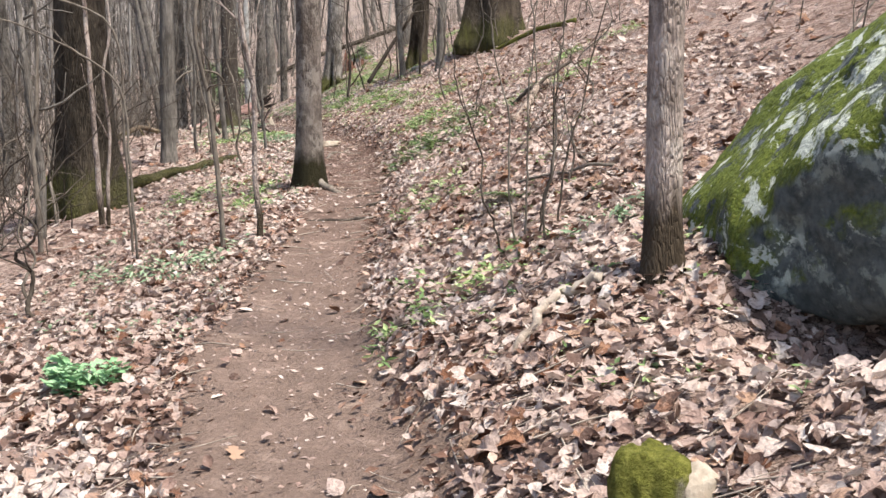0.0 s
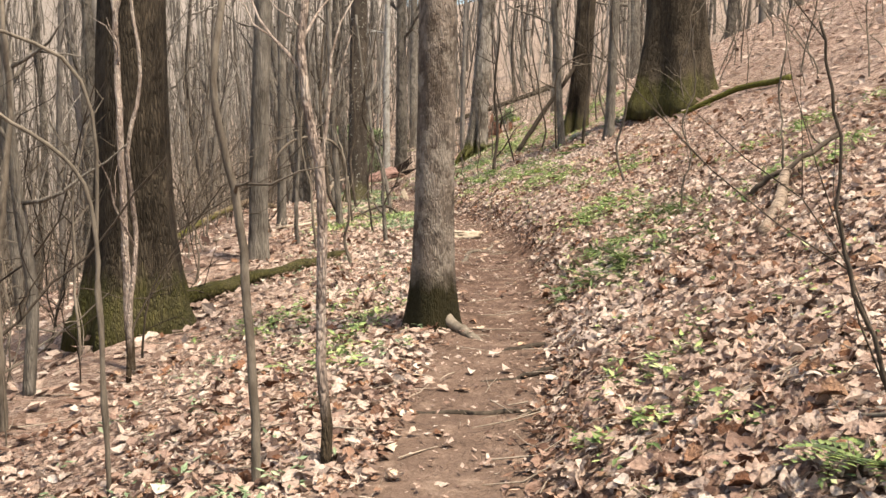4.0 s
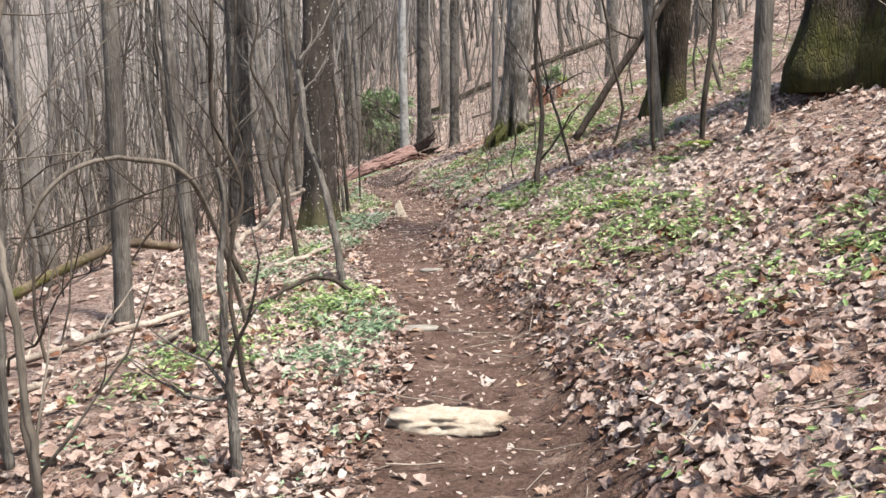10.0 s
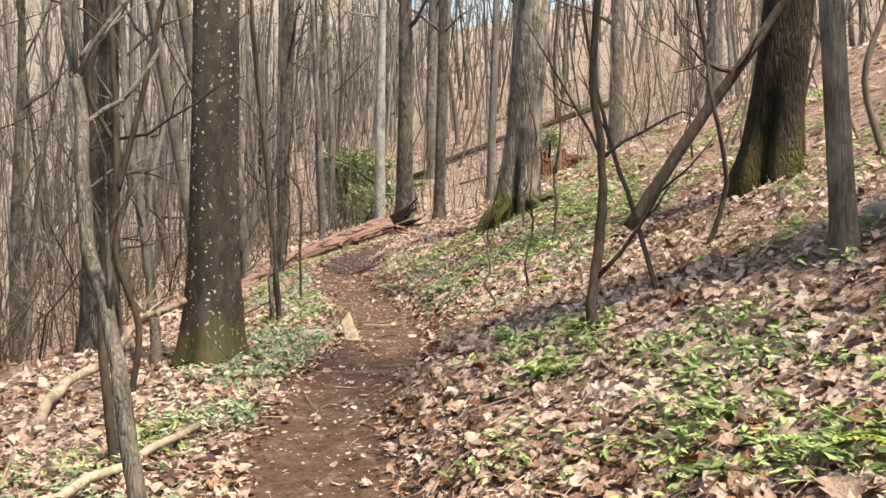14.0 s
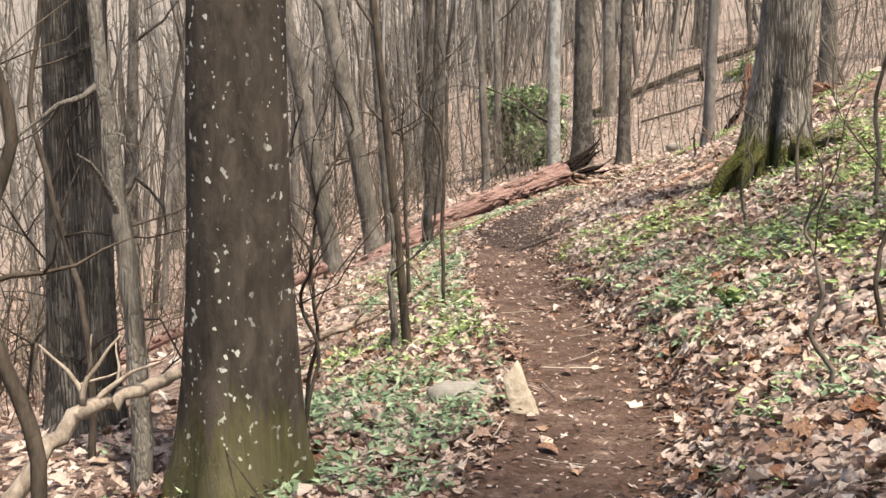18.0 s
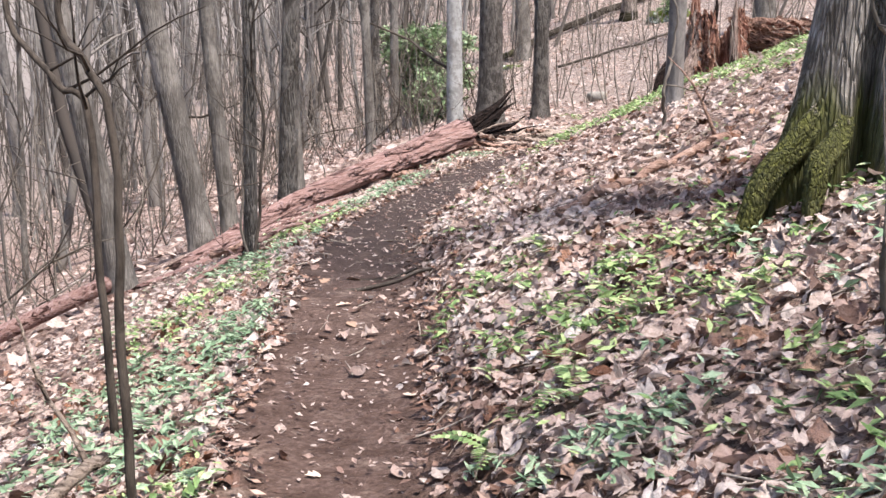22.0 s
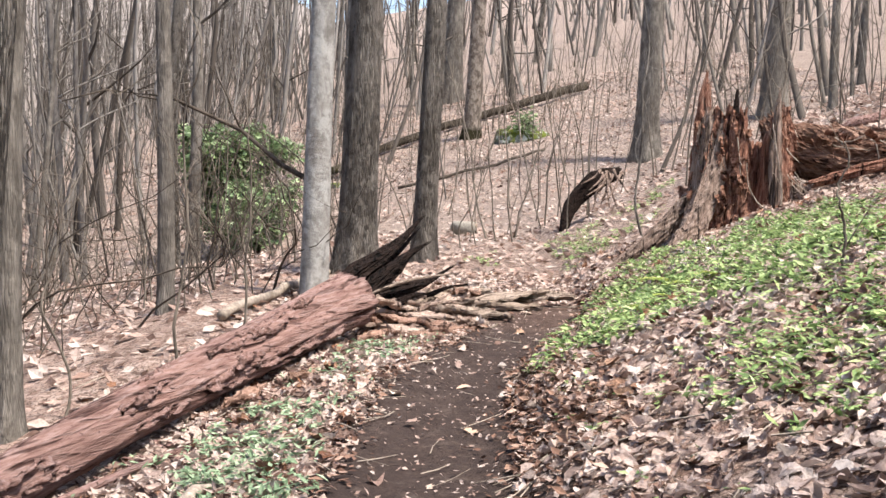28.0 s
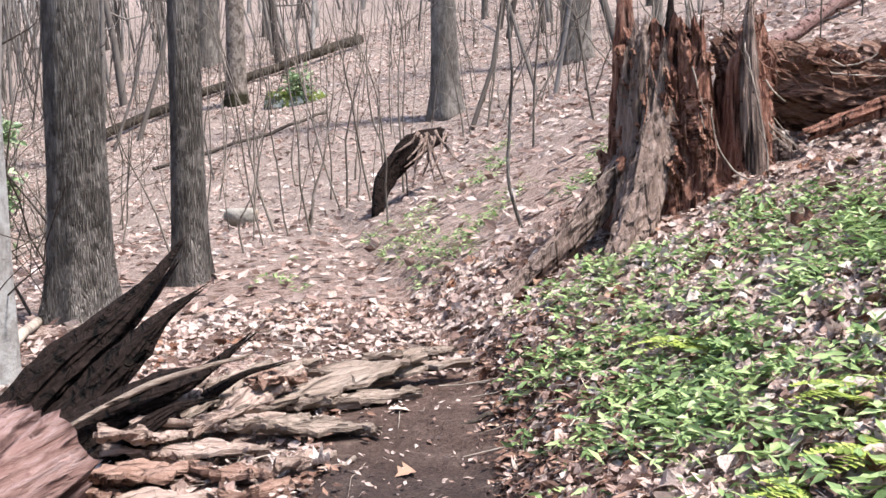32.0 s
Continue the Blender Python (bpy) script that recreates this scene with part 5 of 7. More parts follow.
rock("stone", -4.95, 28.6, 0.95, ((0, 0, 1, 0.6),), (0.16, 0.12, 0.08), M_GREY_STONE, "low grey stone beside the trail", 0.15, 0, 3, "stone", 10)
rock("rock", -0.55, 24.55, 2.28, ((0, 0, 1, 0.8),), (0.13, 0.12, 0.11), M_GREY_STONE, "round grey rock on the slope", 0.12, 0, 3, seed=11)
rock("rock", -11.6, 70.4, 2.55, ((0, 0, 1, 0.6),), (0.5, 0.35, 0.3), M_ROCK, "dark mossy rock on the far hillside", 0.12, 0, 3, seed=12)
rock("rock", -5.6, 74.0, 4.5, ((0, 0, 1, 0.7),), (0.8, 0.6, 0.6), M_ROCK, "mossy boulder on the far hillside", 0.12, 0, 3, seed=13)
rock("rock", -7.3, 60.6, 1.75, ((0, 0, 1, 0.6),), (0.24, 0.2, 0.18), M_GREY_STONE, "grey rock among the far leaves", 0.12, 0, 3, seed=14)
rock("stone", -3.05, 22.9, 0.93, ((0, 0, 1, 0.5),), (0.09, 0.06, 0.03), M_GREY_STONE, "small flat stone in the trail", 0.12, 0, 3, "stone", 15)
rock("stone", -2.65, 20.3, 0.87, ((0, 0, 1, 0.5),), (0.11, 0.07, 0.03), M_GREY_STONE, "flat grey stone sunk in the trail", 0.10, 15, 3, "stone", 16)

# ---- the fallen log, the snag and the stump ----


def ragged_tube(points, radii, sides, seed, rough, hollow=0.0, jag0=0.0, jag1=0.0, flat=1.0):
    """A rotten trunk: uneven skin, broken ends, hollow inside if wanted."""
    rng = np.random.RandomState(seed)
    p = bend(points, 8)
    r = np.interp(np.linspace(0, 1, len(p)), np.linspace(0, 1, len(radii)), radii)
    tang = np.gradient(p, axis=0)
    tang /= np.linalg.norm(tang, axis=1)[:, None]
    up = np.array((0, 0, 1.0)) if abs(tang[0][2]) < 0.7 else np.array((0, 1.0, 0))
    a = np.arange(sides) * 2 * math.pi / sides
    ph = rng.rand(6) * 6.28
    j0, j1 = rng.rand(sides) ** 2 * jag0, rng.rand(sides) ** 2 * jag1
    k = np.arange(len(p))[:, None] / len(p)
    ridge = np.sin(3 * a + ph[0] + 4 * k) + 0.8 * np.sin(7 * a + ph[1] - 6 * k) + 0.6 * np.sin(13 * a + ph[2] + 9 * k) + 0.5 * np.sin(23 * a + ph[3])
    ridge = ridge + 0.4 * np.sin(19 * k + 2 * a + ph[4]) * np.sin(3 * a + ph[5]) - 0.9 * np.exp(-(np.sin(4 * a + ph[3] + 1.5 * k) / 0.16) ** 2)
    rr = r[:, None] * (1 + rough * ridge / 2 + 0.35 * rough * rng.randn(len(p), sides))
    rows = []
    for i in range(len(p)):
        u = np.cross(up, tang[i])
        u /= np.linalg.norm(u)
        w = np.cross(tang[i], u)
        ring = p[i] + (np.cos(a) * rr[i])[:, None] * u + (np.sin(a) * rr[i] * flat)[:, None] * w
        if i == 0:
            ring = ring - j0[:, None] * tang[i]
        if i == len(p) - 1:
            ring = ring + j1[:, None] * tang[i]
        rows.append(ring)
    s = Shape()
    if hollow:
        inner = []
        for i in range(len(p) - 1, -1, -1):
            inner.append(p[i] + (rows[i] - p[i]) * hollow)
        s.grid(rows + inner, True, False)
    else:
        mid = rows[-1].mean(0)
        s.grid(rows + [mid + (rows[-1] - mid) * 0.65 - tang[-1] * 0.02, mid + (rows[-1] - mid) * 0.3 - tang[-1] * 0.035], True, True)
    return s


def slab(length, width, thick, seed, curl=0.1):
    """A torn plate of bark or wood, lying along x."""
    rng = np.random.RandomState(seed)
    n, m = 18, 8
    x = np.linspace(-0.5, 0.5, n)
    rows_top, rows_low = [], []
    edge = 0.5 * width * (1 - 0.75 * abs(2 * x) ** 2.5) * (1 + 0.25 * rng.randn(n))
    for i in range(n):
        c = np.linspace(-1, 1, m)
        y = edge[i] * c + 0.06 * width * math.sin(7 * x[i])
        z = curl * (1 - c * c) * width + 0.02 * np.sin(9 * x[i] + 2 * c) + 0.012 * np.sin(17 * c + 3 * x[i]) + rng.normal(0, 0.007, m)
        rows_top.append(np.stack([np.full(m, x[i] * length) + rng.normal(0, 0.02 * length, m), y, z + thick / 2], -1))
        rows_low.append(np.stack([rows_top[-1][:, 0], y, z - thick / 2 - rng.rand(m) * thick * 0.4], -1)[::-1])
    s = Shape()
    s.grid([np.concatenate([t, b]) for t, b in zip(rows_top, rows_low)], True, True)
    return s


def build_log():
    base = np.array((-8.6, 43.0, ground_z(-8.6, 43.0)))
    e = thing("fallen_log", *base, "long fallen log of red rotten wood beside the trail", "log")
    pts = np.array([(-9.72, 38.85, 0.34), (-9.48, 39.85, 0.56), (-9.22, 41.0, 0.80), (-8.80, 42.45, 1.05), (-8.37, 43.7, 1.25), (-7.93, 44.95, 1.46)]) - base
    radii = (0.09, 0.125, 0.145, 0.165, 0.195, 0.232)
    part("trunk", ragged_tube(pts, radii, 72, 7, 0.075, 0, 0.3, 0.10), M_RED_WOOD, e)
    for k, (line, r) in enumerate((([(-9.55, 37.5), (-9.22, 38.6), (-8.95, 39.6), (-8.65, 40.6)], 0.038), ([(-9.75, 37.3), (-9.30, 38.3), (-8.80, 39.0), (-8.35, 39.5)], 0.022), ([(-9.35, 38.9), (-9.1, 39.8), (-8.85, 40.9), (-8.5, 41.9)], 0.026))):
        low = np.array([(x, y, ground_z(x, y) + r + 0.03) for x, y in line]) - base
        part("broken_length", ragged_tube(low, (r * 0.7, r, r, r * 0.6), 22, 8 + k, 0.10, 0, 0.15, 0.2), M_RED_WOOD, e)
    rng = np.random.RandomState(17)
    for k in range(18):
        t = rng.uniform(0.05, 0.98)
        i = min(4, int(t * 5))
        c = pts[i] + (pts[i + 1] - pts[i]) * (t * 5 - i)
        ang = rng.uniform(-0.3, 1.5)
        r = np.interp(t, np.linspace(0, 1, 6), radii) * 0.97
        ob = part("bark_flake", slab(rng.uniform(0.25, 0.8), rng.uniform(0.05, 0.12), 0.014, 200 + k, 0.05), M_RED_WOOD, e)
        d = pts[i + 1] - pts[i]
        ob.matrix_basis = Matrix.Translation(c + np.array((math.cos(ang) * r * 0.94, -math.cos(ang) * r * 0.34, math.sin(ang) * r))) @ pose(0, 0, 0, 0, -degrees_up(d), math.degrees(math.atan2(d[1], d[0]))) @ pose(0, 0, 0, -90 + math.degrees(ang), 0, 0)
    # crumbled red wood lying along the log's foot
    s = Shape()
    for k in range(420):
        t = rng.rand()
        i = min(4, int(t * 5))
        c = pts[i] + (pts[i + 1] - pts[i]) * (t * 5 - i) + base
        x, y = c[0] + abs(rng.normal(0, 0.16)) + 0.16, c[1] + rng.normal(0, 0.08)
        L, a = rng.uniform(0.02, 0.09), rng.rand() * 6.28
        z = ground_z(x, y) + 0.02
        s.tube(np.array([(x - L * math.cos(a), y - L * math.sin(a), z), (x + L * math.cos(a), y + L * math.sin(a), z + rng.uniform(0, 0.03))]), (0.012, 0.006), 4)
    solo("wood_crumbs", s, M_RED_WOOD, "red splinters crumbled from the log", "wood", kind="stuff", smooth=False)
    return e


def degrees_up(d):
    return math.degrees(math.atan2(d[2], math.hypot(d[0], d[1])))


build_log()


def build_snag():
    """A split trunk, charred black inside, leaning up out of the hollow behind the log."""
    b = np.array((-8.35, 45.95, ground_z(-8.35, 45.95) + 0.02))
    e = thing("broken_snag", *b, "charred split trunk leaning up behind the log", "snag")
    for k, (name, foot, tip, r, mid, thin) in enumerate((
            ("shell", (-8.50, 46.15, 1.10), (-7.50, 46.90, 2.12), 0.16, 0.62, 0.6),
            ("splinter", (-8.40, 46.0, 1.06), (-7.40, 46.55, 1.90), 0.17, 0.66, 0.55),
            ("splinter", (-8.30, 45.90, 1.10), (-7.16, 46.20, 1.68), 0.17, 0.70, 0.5),
            ("splinter", (-8.15, 45.75, 1.08), (-7.36, 45.92, 1.46), 0.15, 0.55, 0.5),
            ("splinter", (-8.25, 46.25, 1.22), (-7.55, 46.95, 1.98), 0.10, 0.60, 0.5),
            ("splinter", (-8.05, 45.95, 1.12), (-7.02, 46.40, 1.52), 0.09, 0.60, 0.5))):
        f, t = np.array(foot) - b, np.array(tip) - b
        way = t - f
        bow = np.array((0.0, 0.0, 0.05 * (-1) ** k))
        part(name, ragged_tube([f, f + way * 0.35 + bow, f + way * mid, f + way * 0.85 - bow * 0.6, t], (r, r * 1.05, r * 0.8, r * 0.34, 0.02), 40, 31 + k, 0.15, 0.6 if k == 0 else 0, 0.15, 0.16, thin), M_BLACK_WOOD, e, "", False)
    # pale weathered edge of the split
    f, t = np.array((-8.0, 45.78, 1.38)) - b, np.array((-7.12, 45.98, 1.66)) - b
    part("edge_strip", ragged_tube([f, (f + t) / 2 + (0, 0, 0.05), t], (0.018, 0.03, 0.015), 10, 44, 0.2, 0, 0.03, 0.05, 0.5), M_BARK_SLAB, e, "pale weathered strip of wood")


build_snag()

# torn plates of bark and wood lying round the end of the log
for k, (x, y, h, length, width, turn, tilt, mat, text) in enumerate((
        (-6.72, 46.35, 0.10, 0.95, 0.20, 30, -6, M_BARK_SLAB, "grey torn bark plate at the trail's edge"),
        (-6.35, 46.6, 0.07, 0.75, 0.14, 12, -4, M_BARK_SLAB, "grey torn bark plate at the trail's edge"),
        (-6.55, 46.25, 0.05, 0.55, 0.10, 22, 3, M_BARK_SLAB, "splinter of rotten wood under the bark"),
        (-7.40, 45.72, 0.07, 0.55, 0.15, -4, 2, M_PALE_WOOD, "pale plate of broken wood"),
        (-7.55, 45.22, 0.07, 0.45, 0.20, 25, 8, M_PALE_WOOD, "pale wedge of broken wood"),
        (-7.62, 45.45, 0.10, 0.50, 0.22, 40, 10, M_RED_BARK, "reddish block of broken rotten wood"),
        (-7.12, 46.15, 0.12, 0.60, 0.14, 48, -12, M_PALE_WOOD, "pale splinter propped on the rubble"),
        (-6.98, 46.4, 0.15, 0.40, 0.22, 70, 5, M_RED_BARK, "reddish lump of rotten wood"),
        (-7.25, 46.45, 0.13, 0.65, 0.20, 62, -6, M_BARK_SLAB, "torn bark plate beside the charred snag"),
        (-6.88, 45.42, 0.05, 0.35, 0.08, 55, 10, M_PALE_WOOD, "pale splinter on the trail's edge"),
        (-7.05, 45.2, 0.03, 0.30, 0.07, 20, 0, M_RED_BARK, "small reddish splinter on the leaves"),
        (-7.35, 44.95, 0.03, 0.40, 0.09, -15, 0, M_RED_BARK, "small reddish splinter on the leaves"),
        (-7.72, 44.85, 0.05, 0.50, 0.12, 75, 0, M_RED_BARK, "slab of red wood against the log"),
        (-6.15, 47.2, 0.05, 0.45, 0.09, 10, 0, M_BARK_SLAB, "dark bark plate on the soil"),
        (-6.95, 45.95, 0.05, 0.40, 0.10, 15, 4, M_BARK_SLAB, "small torn bark plate"),
        (-8.35, 42.9, 0.05, 0.50, 0.08, 80, 0, M_RED_BARK, "strip of red bark fallen from the log"),
        (-8.0, 43.4, 0.03, 0.35, 0.06, 60, 0, M_RED_BARK, "strip of red bark fallen from the log"),
        (-8.4, 40.0, 0.06, 0.70, 0.08, 85, 0, M_RED_BARK, "strip of red bark fallen from the log"),
        (-7.28, 45.98, 0.10, 0.50, 0.16, 20, 6, M_PALE_WOOD, "pale torn plate of wood on the rubble"),
        (-6.80, 45.85, 0.05, 0.45, 0.12, -10, 3, M_BARK_SLAB, "torn bark plate on the soil"),
        (-7.5, 46.2, 0.16, 0.55, 0.18, 65, -10, M_PALE_WOOD, "pale splinter beside the snag"),
        (-7.05, 46.75, 0.10, 0.60, 0.16, 40, 0, M_BARK_SLAB, "grey bark plate behind the rubble"),
        (-6.62, 46.85, 0.06, 0.50, 0.12, 5, 0, M_BARK_SLAB, "grey bark plate on the soil"),
        (-7.6, 45.75, 0.14, 0.40, 0.16, 50, 15, M_PALE_WOOD, "pale broken block of wood"),
        (-7.2, 45.45, 0.04, 0.32, 0.10, -30, 0, M_RED_BARK, "small reddish plate of wood"),
        (-7.82, 45.25, 0.12, 0.42, 0.2, 70, 12, M_RED_BARK, "crumbling red wood at the log's end"),
        (-8.6, 37.9, 0.08, 0.90, 0.10, 84, 0, M_RED_BARK, "strip of red bark fallen from the log"))):
    ob = new("wood_plate", slab(length * 1.35, width * 1.25, 0.018, 300 + k, 0.04).mesh("wood_plate", mat, False))
    ob.matrix_basis = pose(x, y, ground_z(x, y) + 0.85 * h + 0.02, 0, tilt, turn)
    tagged(ob, text, "wood", "broken wood round the log")


def rag(a, z, seed):
    """Cracked, crumbling relief of rotten wood round a trunk, from -1 to 1."""
    ph = np.random.RandomState(seed).rand(8) * 6.28
    d = 0.45 * np.sin(5 * a + ph[0] + 1.2 * z) + 0.40 * np.abs(np.sin(11 * a + ph[1] - 0.9 * z)) + 0.32 * np.sin(23 * a + ph[2] + 2.3 * np.sin(3 * z + ph[3]))
    d = d + 0.28 * np.sin(41 * a + 3 * np.sin(5 * z + ph[4])) + 0.30 * np.sin(14 * z + 4 * np.sin(3 * a + ph[5])) * np.sin(9 * a + ph[6])
    return d / 1.6


def build_stump():
    x, y = -4.0, 48.05
    z = ground_z(x, y)
    e = thing("stump", x, y, z, "tall rotten stump of red wood, hollow and splintered", "stump")
    rng = np.random.RandomState(23)
    sides = 150
    a = np.arange(sides) * 2 * math.pi / sides
    off = lambda c: (a - c + math.pi) % (2 * math.pi) - math.pi
    crown = 0.80 + 0.36 * np.exp(-(off(4.2) / 0.75) ** 2) + 0.42 * np.exp(-(off(2.7) / 0.35) ** 2) + 0.42 * np.exp(-(off(5.62) / 0.24) ** 2)
    crown = crown + 0.05 * np.sin(9 * a) + 0.16 * np.repeat(rng.rand(sides // 3), 3) ** 1.5 + 0.05 * rng.rand(sides)
    crown = crown - 1.05 * np.exp(-(off(5.06) / 0.21) ** 4)
    rows = []
    for t in np.linspace(-0.15, 1, 46):
        h = np.maximum(t, 0) * crown + min(t, 0) * 1.6
        flare = 1 + 0.55 * np.exp(-np.maximum(h, 0) / 0.26) * (0.35 + 0.65 * (0.5 + 0.5 * np.cos(5 * a + 0.6)) ** 1.5)
        rr = 0.415 * flare * (1 - 0.08 * t) * (1 + 0.45 * np.exp(-(off(5.8) / 0.45) ** 2)) * (1 + 0.13 * rag(a, 2.2 * h, 5) + 0.022 * rng.randn(sides))
        rows.append(np.stack([rr * np.cos(a), rr * np.sin(a), h], -1))
    for t in np.linspace(1, 0.02, 14):
        rr = 0.415 * (0.80 - 0.16 * (1 - t)) * (1 + 0.45 * np.exp(-(off(5.8) / 0.45) ** 2)) * (1 + 0.10 * rag(a, 3 * t, 9) + 0.03 * rng.randn(sides))
        rows.append(np.stack([rr * np.cos(a), rr * np.sin(a), t * crown * 0.97], -1))
    s = Shape()
    s.grid(rows, True, False)
    part("shell", s, M_STUMP_WOOD, e, "red rotten shell of the stump", False)
    # weathered grey skin left standing on the outer side
    for k, (ang, wide, h0, h1, mat) in enumerate(((3.3, 0.10, 0.0, 1.16, M_GREY_WOOD), (3.62, 0.11, 0.05, 1.22, M_GREY_WOOD), (4.0, 0.07, 0.25, 1.05, M_GREY_WOOD), (5.42, 0.07, 0.1, 1.36, M_GREY_WOOD), (5.60, 0.09, 0.2, 1.22, M_STUMP_WOOD), (2.75, 0.09, 0.3, 1.62, M_STUMP_WOOD), (2.45, 0.07, 0.4, 1.48, M_STUMP_WOOD), (4.62, 0.07, 0.5, 1.16, M_STUMP_WOOD))):
        c = np.array((math.cos(ang), math.sin(ang), 0)) * (0.415 if ang < 5.2 else 0.52)
        part("spike", ragged_tube([c * 1.08 + (0, 0, h0), c * 1.0 + (0, 0, h0 * 0.5 + h1 * 0.5), c * 0.97 + (0.01, 0, h1 * 0.88), c * 0.96 + (0.02, 0, h1)], (wide, wide * 0.9, wide * 0.55, 0.015), 26, 60 + k, 0.22, 0, 0.05, 0.12, 0.8), mat, e, "", False)
    part("horn", ragged_tube([(-0.02, 0.25, 0.95), (0.02, 0.25, 1.25), (0.03, 0.25, 1.50)], (0.05, 0.04, 0.012), 12, 70, 0.15), M_BLACK_WOOD, e)
    for k, (ang, length, r, top, flat) in enumerate(((3.35, 1.35, 0.10, 0.50, 0.9), (3.95, 1.10, 0.125, 0.85, 0.8), (3.70, 0.75, 0.09, 0.65, 0.8), (5.75, 0.75, 0.08, 0.35, 0.8))):
        d = np.array((math.cos(ang), math.sin(ang), 0))
        foot = d * length
        gz = ground_z(x + foot[0], y + foot[1]) - z
        part("root", ragged_tube([d * 0.36 + (0, 0, top), d * 0.46 + (0, 0, top * 0.55), d * (0.34 + 0.38 * length) + (0, 0, gz * 0.55 + 0.17), foot + (0, 0, gz + 0.03), foot * 1.15 + (0, 0, gz - 0.10)], (r * 0.6, r * 1.0, r * 1.05, r * 0.7, r * 0.3), 30, 80 + k, 0.22, 0, 0.12, 0.05, flat), M_GREY_WOOD, e, "grey weathered root buttress", False)
    # crumbling plates and loose fibres
    for k in range(46):
        ang = rng.uniform(3.0, 4.75) if k % 4 else rng.uniform(5.4, 6.2)
        d = np.array((math.cos(ang), math.sin(ang), 0))
        h = rng.uniform(0.05, 1.0)
        ob = part("splinter", slab(rng.uniform(0.10, 0.36), rng.uniform(0.03, 0.09), 0.018, 400 + k, 0.10), M_RED_WOOD_UP if k % 3 else M_STUMP_WOOD, e, "", False)
        ob.matrix_basis = Matrix.Translation(d * (0.43 + 0.20 * (1 - h) ** 2) + np.array((0, 0, h))) @ pose(0, 0, 0, 0, 0, math.degrees(ang)) @ pose(0, 0, 0, rng.normal(0, 25), -82 - rng.uniform(-14, 14), 0)
    for k in range(70):
        right = k % 2
        ang = rng.uniform(5.4, 6.3) if right else rng.uniform(3.3, 4.75)
        d = np.array((math.cos(ang), math.sin(ang), 0)) * (rng.uniform(0.40, 0.47) + 0.14 * right)
        t = Shape()
        q = wander(rng, d + (0, 0, rng.uniform(0.25, 1.1)), (0.5 * d[0] + 0.3 * right, 0.5 * d[1] - 0.1, -1.3), rng.uniform(0.15, 0.5), 5, 0.14)
        t.tube(q, np.linspace(0.008, 0.003, len(q)), 4, cap=False)
        part("fibre", t, M_RED_WOOD_UP if k % 3 else M_DEADWOOD, e)
    # vines hanging down the hollow
    stem("vine", [(-3.66, 47.45, z + 0.12), (-3.62, 47.5, z + 0.3), (-3.68, 47.55, z + 0.75), (-3.72, 47.62, z + 1.05)], 0.009, 0.005, M_DEADWOOD, "pale dead vine hanging on the stump", "vine", 91, 2, 0.25)
    stem("vine", [(-3.55, 47.4, ground_z(-3.55, 47.4) + 0.04), (-3.75, 47.42, z + 0.12), (-3.95, 47.5, z + 0.30), (-4.0, 47.55, z + 0.62)], 0.008, 0.005, M_DEADWOOD, "pale dead vine beside the stump", "vine", 92, 1, 0.25)


M_RED_WOOD_UP = rotten_material("bright_stump_splinter", (0.104, 0.046, 0.030), (0.264, 0.136, 0.092), (0.448, 0.304, 0.232), 0)
M_ROT_MOUND = rotten_material("crumbled_rot", (0.067, 0.032, 0.022), (0.184, 0.104, 0.073), (0.307, 0.212, 0.162), 0)
build_stump()


def build_side_log():
    """The collapsed part of the stump's trunk, crumbling down along the slope."""
    x, y = -3.25, 47.95
    z = ground_z(x, y)
    e = thing("rotten_trunk", x, y, z, "collapsed red rotten trunk crumbling beside the stump", "log")
    end = np.array((1.45, -0.05, ground_z(-1.8, 47.9) - z))
    part("mound", ragged_tube([(-0.42, 0.12, 0.78), (-0.15, 0.12, 0.52), end * 0.28 + (0, 0.08, 0.24), end * 0.62 + (0, 0.02, 0.12), end + (0, 0, -0.02)], (0.10, 0.25, 0.33, 0.24, 0.05), 70, 51, 0.16, 0, 0.1, 0.2, 0.85), M_ROT_MOUND, e, "", False)
    part("rotten_length", ragged_tube([(0.0, -0.40, 0.10), end * 0.30 + (0, -0.42, 0.08), end * 0.60 + (0, -0.38, 0.04)], (0.05, 0.075, 0.05), 30, 52, 0.22, 0.6, 0.1, 0.15, 0.8), M_STUMP_WOOD, e, "", False)
    rng = np.random.RandomState(77)
    for k in range(20):
        t = rng.uniform(0.0, 0.9)
        o = rng.uniform(-0.34, 0.2) * (1 - 0.4 * t)
        h = 0.62 * (1 - t) ** 0.9 - 0.6 * o * o - 0.25 * max(0.0, -o) + 0.06
        ob = part("splinter", slab(rng.uniform(0.2, 0.6), rng.uniform(0.03, 0.08), 0.02, 500 + k, 0.06), (M_ROT_MOUND, M_RED_BARK, M_STUMP_WOOD, M_ROT_MOUND)[k % 4], e, "", False)
        ob.matrix_basis = Matrix.Translation(end * t + np.array((0, o, h))) @ pose(0, 0, 0, 0, 0, math.degrees(math.atan2(end[1], end[0])) + rng.normal(0, 14)) @ pose(0, 0, 0, rng.normal(0, 25), 14 + rng.normal(0, 10), 0)
    for k in range(22):
        t = Shape()
        u = rng.uniform(-0.15, 0.5)
        q = wander(rng, end * u + np.array((0, rng.uniform(-0.3, 0.1), 0.62 * (1 - u))), (0.9, -0.5, -0.8), rng.uniform(0.2, 0.6), 5, 0.2)
        t.tube(q, np.linspace(0.009, 0.003, len(q)), 4, cap=False)
        part("fibre", t, M_DEADWOOD if k % 3 == 0 else M_RED_WOOD_UP, e)


build_side_log()


